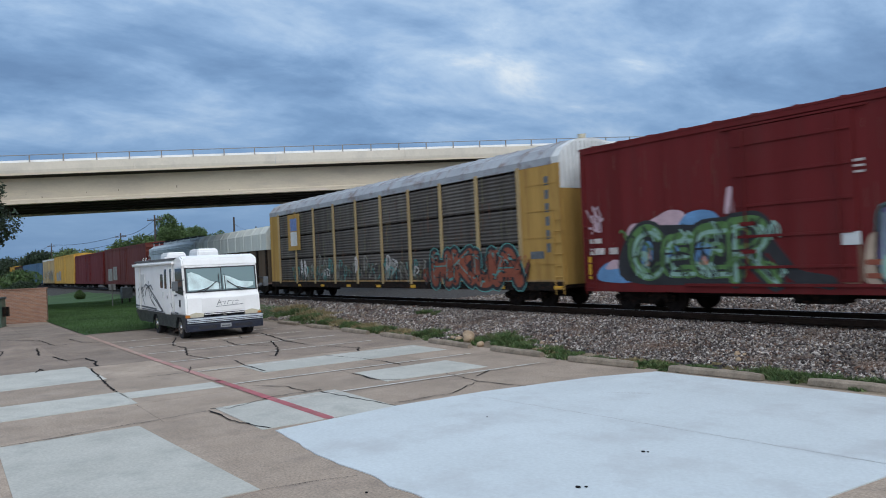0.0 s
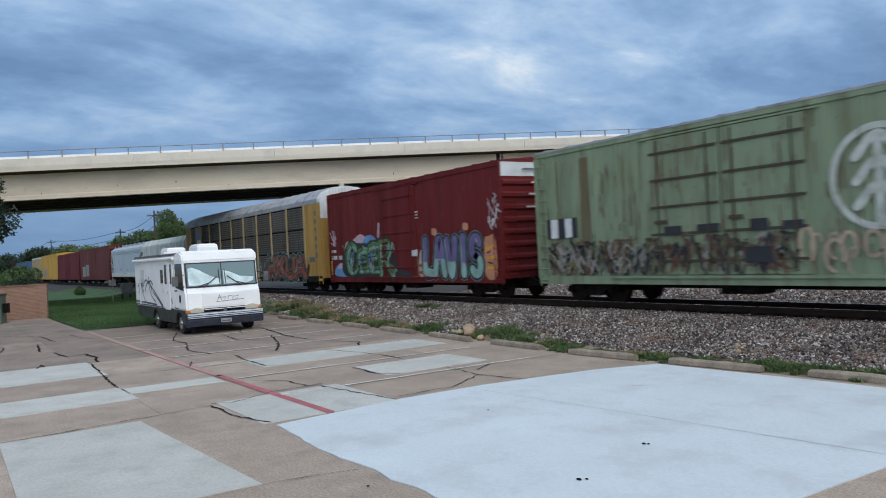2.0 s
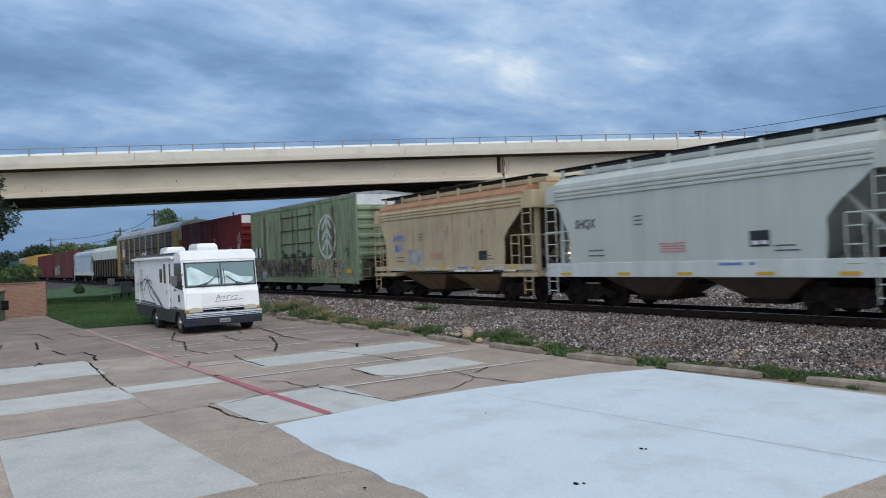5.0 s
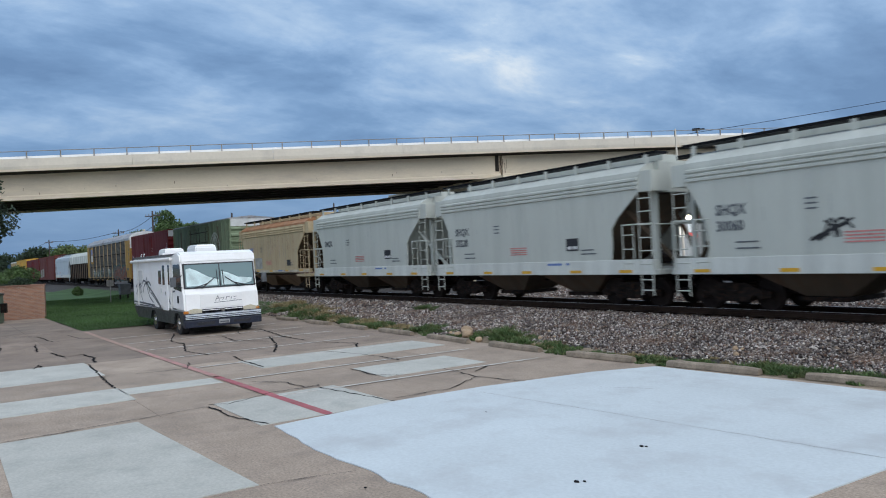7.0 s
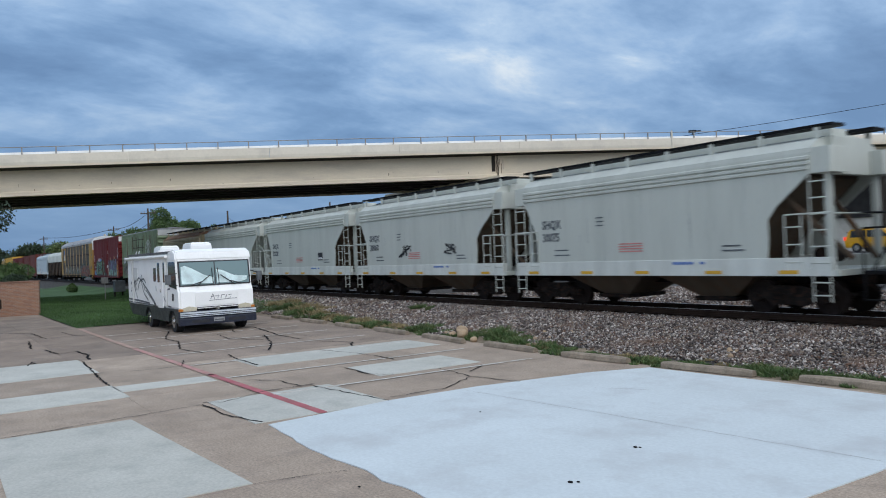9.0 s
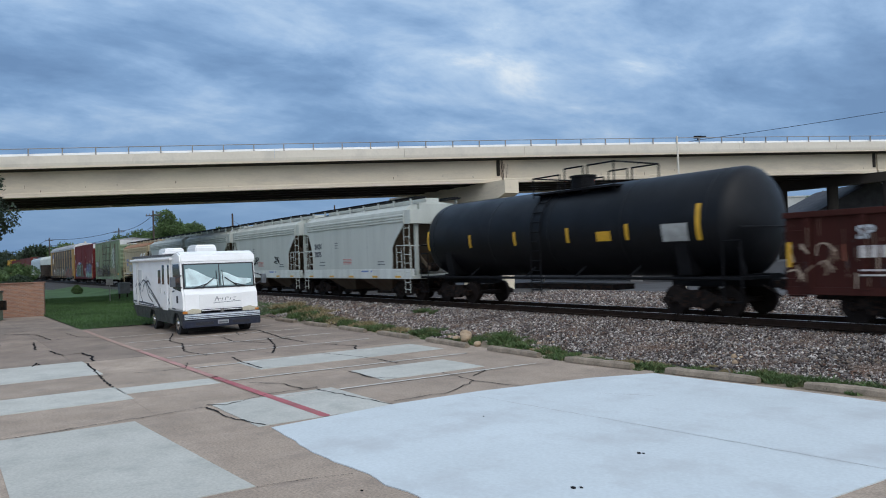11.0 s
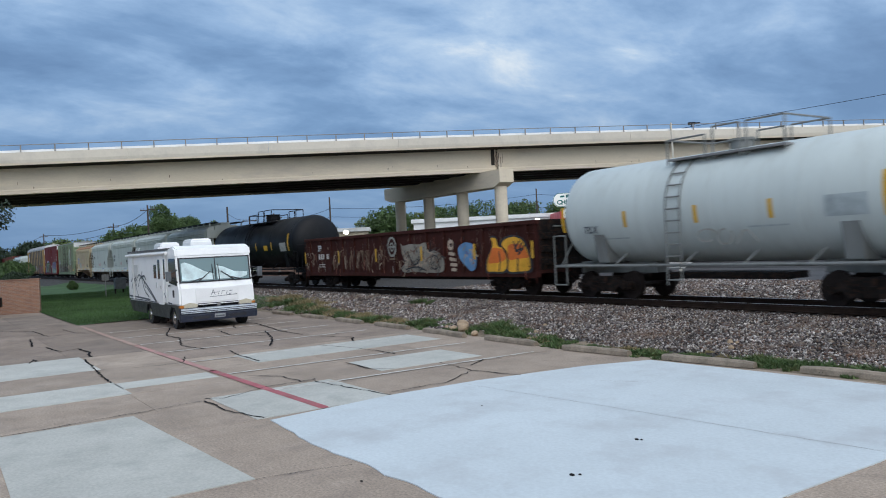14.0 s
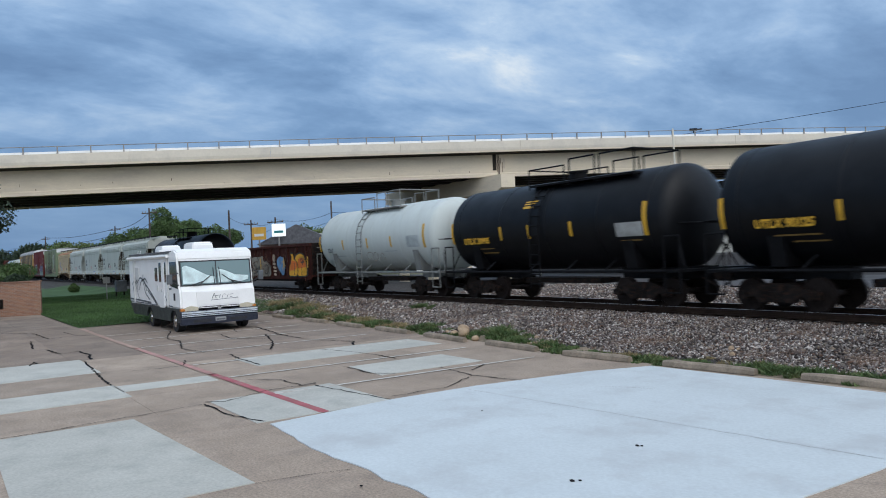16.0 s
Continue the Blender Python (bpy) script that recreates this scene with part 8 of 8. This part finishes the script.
    for x, y, z, m in ((-86.6, 32.7, 5.0, M_YELFAR), (-85.2, 34.6, 5.3, M_SIGNW)):
        s = thing("shop_sign", (x, y, -.05), "small shop sign on a pole", "sign", "shop signs", rz=60)
        part("sign_face", boxes([(-.8, .8, -.12, .12, z, z + 1.5)], .03), m, s)
        part("sign_bar", boxes([(-.55, .55, -.13, -.12, z + .4, z + .7)]), M_TEAL if m is M_SIGNW else M_WHITE_P, s)
        bm = bmesh.new(); tube(bm, (0, 0, 0), (0, 0, z), .1, 8)
        part("pole", bm, M_GALV, s)
    # trees
    tree(-109, 23.6, 7.9, 3.6, M_LEAF, "broad green tree beyond the overpass", 26000, .12, seed=2)
    tree(-110, 27.4, 10.7, 3.3, M_LEAF, "taller dark green tree beyond the overpass", 26000, .12, seed=3)
    tree(-109, 31.0, 9.0, 4.0, M_LEAF, "broad green tree beyond the overpass", 26000, .12, seed=8)
    tree(-107, 33.8, 8.0, 3.6, M_LEAF, "broad green tree beyond the overpass", 22000, .12, seed=4)
    tree(-150, 30, 8.0, 4.5, M_LEAF, "green tree along the railway", 3000, .38, seed=5)
    for i, (x, y, h, r, m) in enumerate(((-226, 22, 9.5, 6, M_LEAF2), (-222, 28, 9, 6, M_LEAF), (-215, 33, 8.8, 6, M_LEAF3), (-235, 36, 9, 7, M_LEAF), (-205, 36, 8, 5, M_LEAF), (-250, 26, 9, 7, M_LEAF2), (-195, 42, 8.5, 6, M_LEAF), (-240, 14, 8, 6, M_LEAF2))):
        tree(x, y, h, r, m, "far tree on the horizon beside the track", 5000, .32, seed=20 + i)
    for i, (x, y, h, r) in enumerate(((-103, 5.5, 3.3, 2.4), (-98, 8.2, 2.2, 1.9), (-108, 9, 3.8, 2.7), (-95, 4, 2.6, 2.2), (-86, 12.4, 1.0, .6))):
        tree(x, y, h, r, M_LEAF2 if i % 2 else M_LEAF, "leafy green shrub behind the brick wall", 9000, .11, trunk=.1, seed=40 + i, bush=True, cat="shrub")
    tree(-35.85, -0.35, 8.9, 3.0, M_LEAF2, "dark green tree beside the lot", 30000, .085, trunk=.25, seed=50, crown_lo=.34)
    tree(-55, 70.5, 9.6, 3.6, M_LEAF, "dense dark green tree beside the white building", 20000, .13, seed=51, crown_lo=.2)
    for i, (x, y, h, r) in enumerate(((-95, 56, 9.3, 4.5), (-92, 61, 8.0, 4), (-98, 66, 9.2, 5), (-101, 74, 10, 5), (-98, 82, 9.9, 5), (-94, 88, 9.8, 5), (-92, 91, 10.2, 5.5), (-90, 96, 10.0, 5), (-96, 79, 9.4, 5), (-88, 104, 10.5, 5), (-105, 60, 8, 5), (-110, 48, 7.5, 4), (-62, 110, 10.5, 5), (-118, 55, 8, 5))):
        tree(x, y, h, r, (M_LEAF, M_LEAF3, M_LEAF)[i % 3], "green tree behind the shops", 9000, .19, seed=60 + i, crown_lo=.2)
    # vehicles on the road
    CARS.append(parked_car(-61, 54, (.62, .33, .02), "yellow taxi car with lit headlamps driving along the street", 0, lit=True))
    v = thing("box_truck", (-70, 57.5, -.03), "white box truck parked by the shops", "truck", rz=20)
    part("cargo_box", boxes([(-3, 3, -1.2, 1.2, 1.0, 3.9)], .04), M_WALLW, v)
    part("cab", boxes([(3.1, 4.9, -1.1, 1.1, .6, 2.9)], .15), M_WALLW, v)
    part("cab_window", boxes([(4.2, 4.93, -1.12, 1.12, 1.8, 2.6)], .05), M_TINT, v)
    for x in (-2, 4):
        for s in (-1, 1):
            bm = bmesh.new(); tube(bm, (x, s * .85, .5), (x, s * 1.18, .5), .5, 16)
            part("wheel", bm, M_RUBBER, v)


lawn_and_weeds()
yard()
beyond()
# ---------------------------------------------------------------- things that move


def motions():
    rows = [2.0 * k for k in range(9)]
    for car, xc in TRAIN:
        walk(car, [(t, pose(xc - SPEED * t, TRACK_Y, RAIL_Z)) for t in rows])
    for c in CARS:
        walk(c, [(t, pose(x, 54, 1.42)) for t, x in ((0, -61), (4, -61), (5, -58.5), (6, -52.5), (7, -44.0), (8, -34.9), (9, -25.7), (11, -7.4), (13, 11), (16, 38.6))])
    turn = math.degrees(SPEED / WR)
    for w in WHEELS:
        k = w.location.x
        walk(w, [(i / 15, pose(k, 0, WR, 0, -turn * i / 15, 0)) for i in range(241)])


motions()
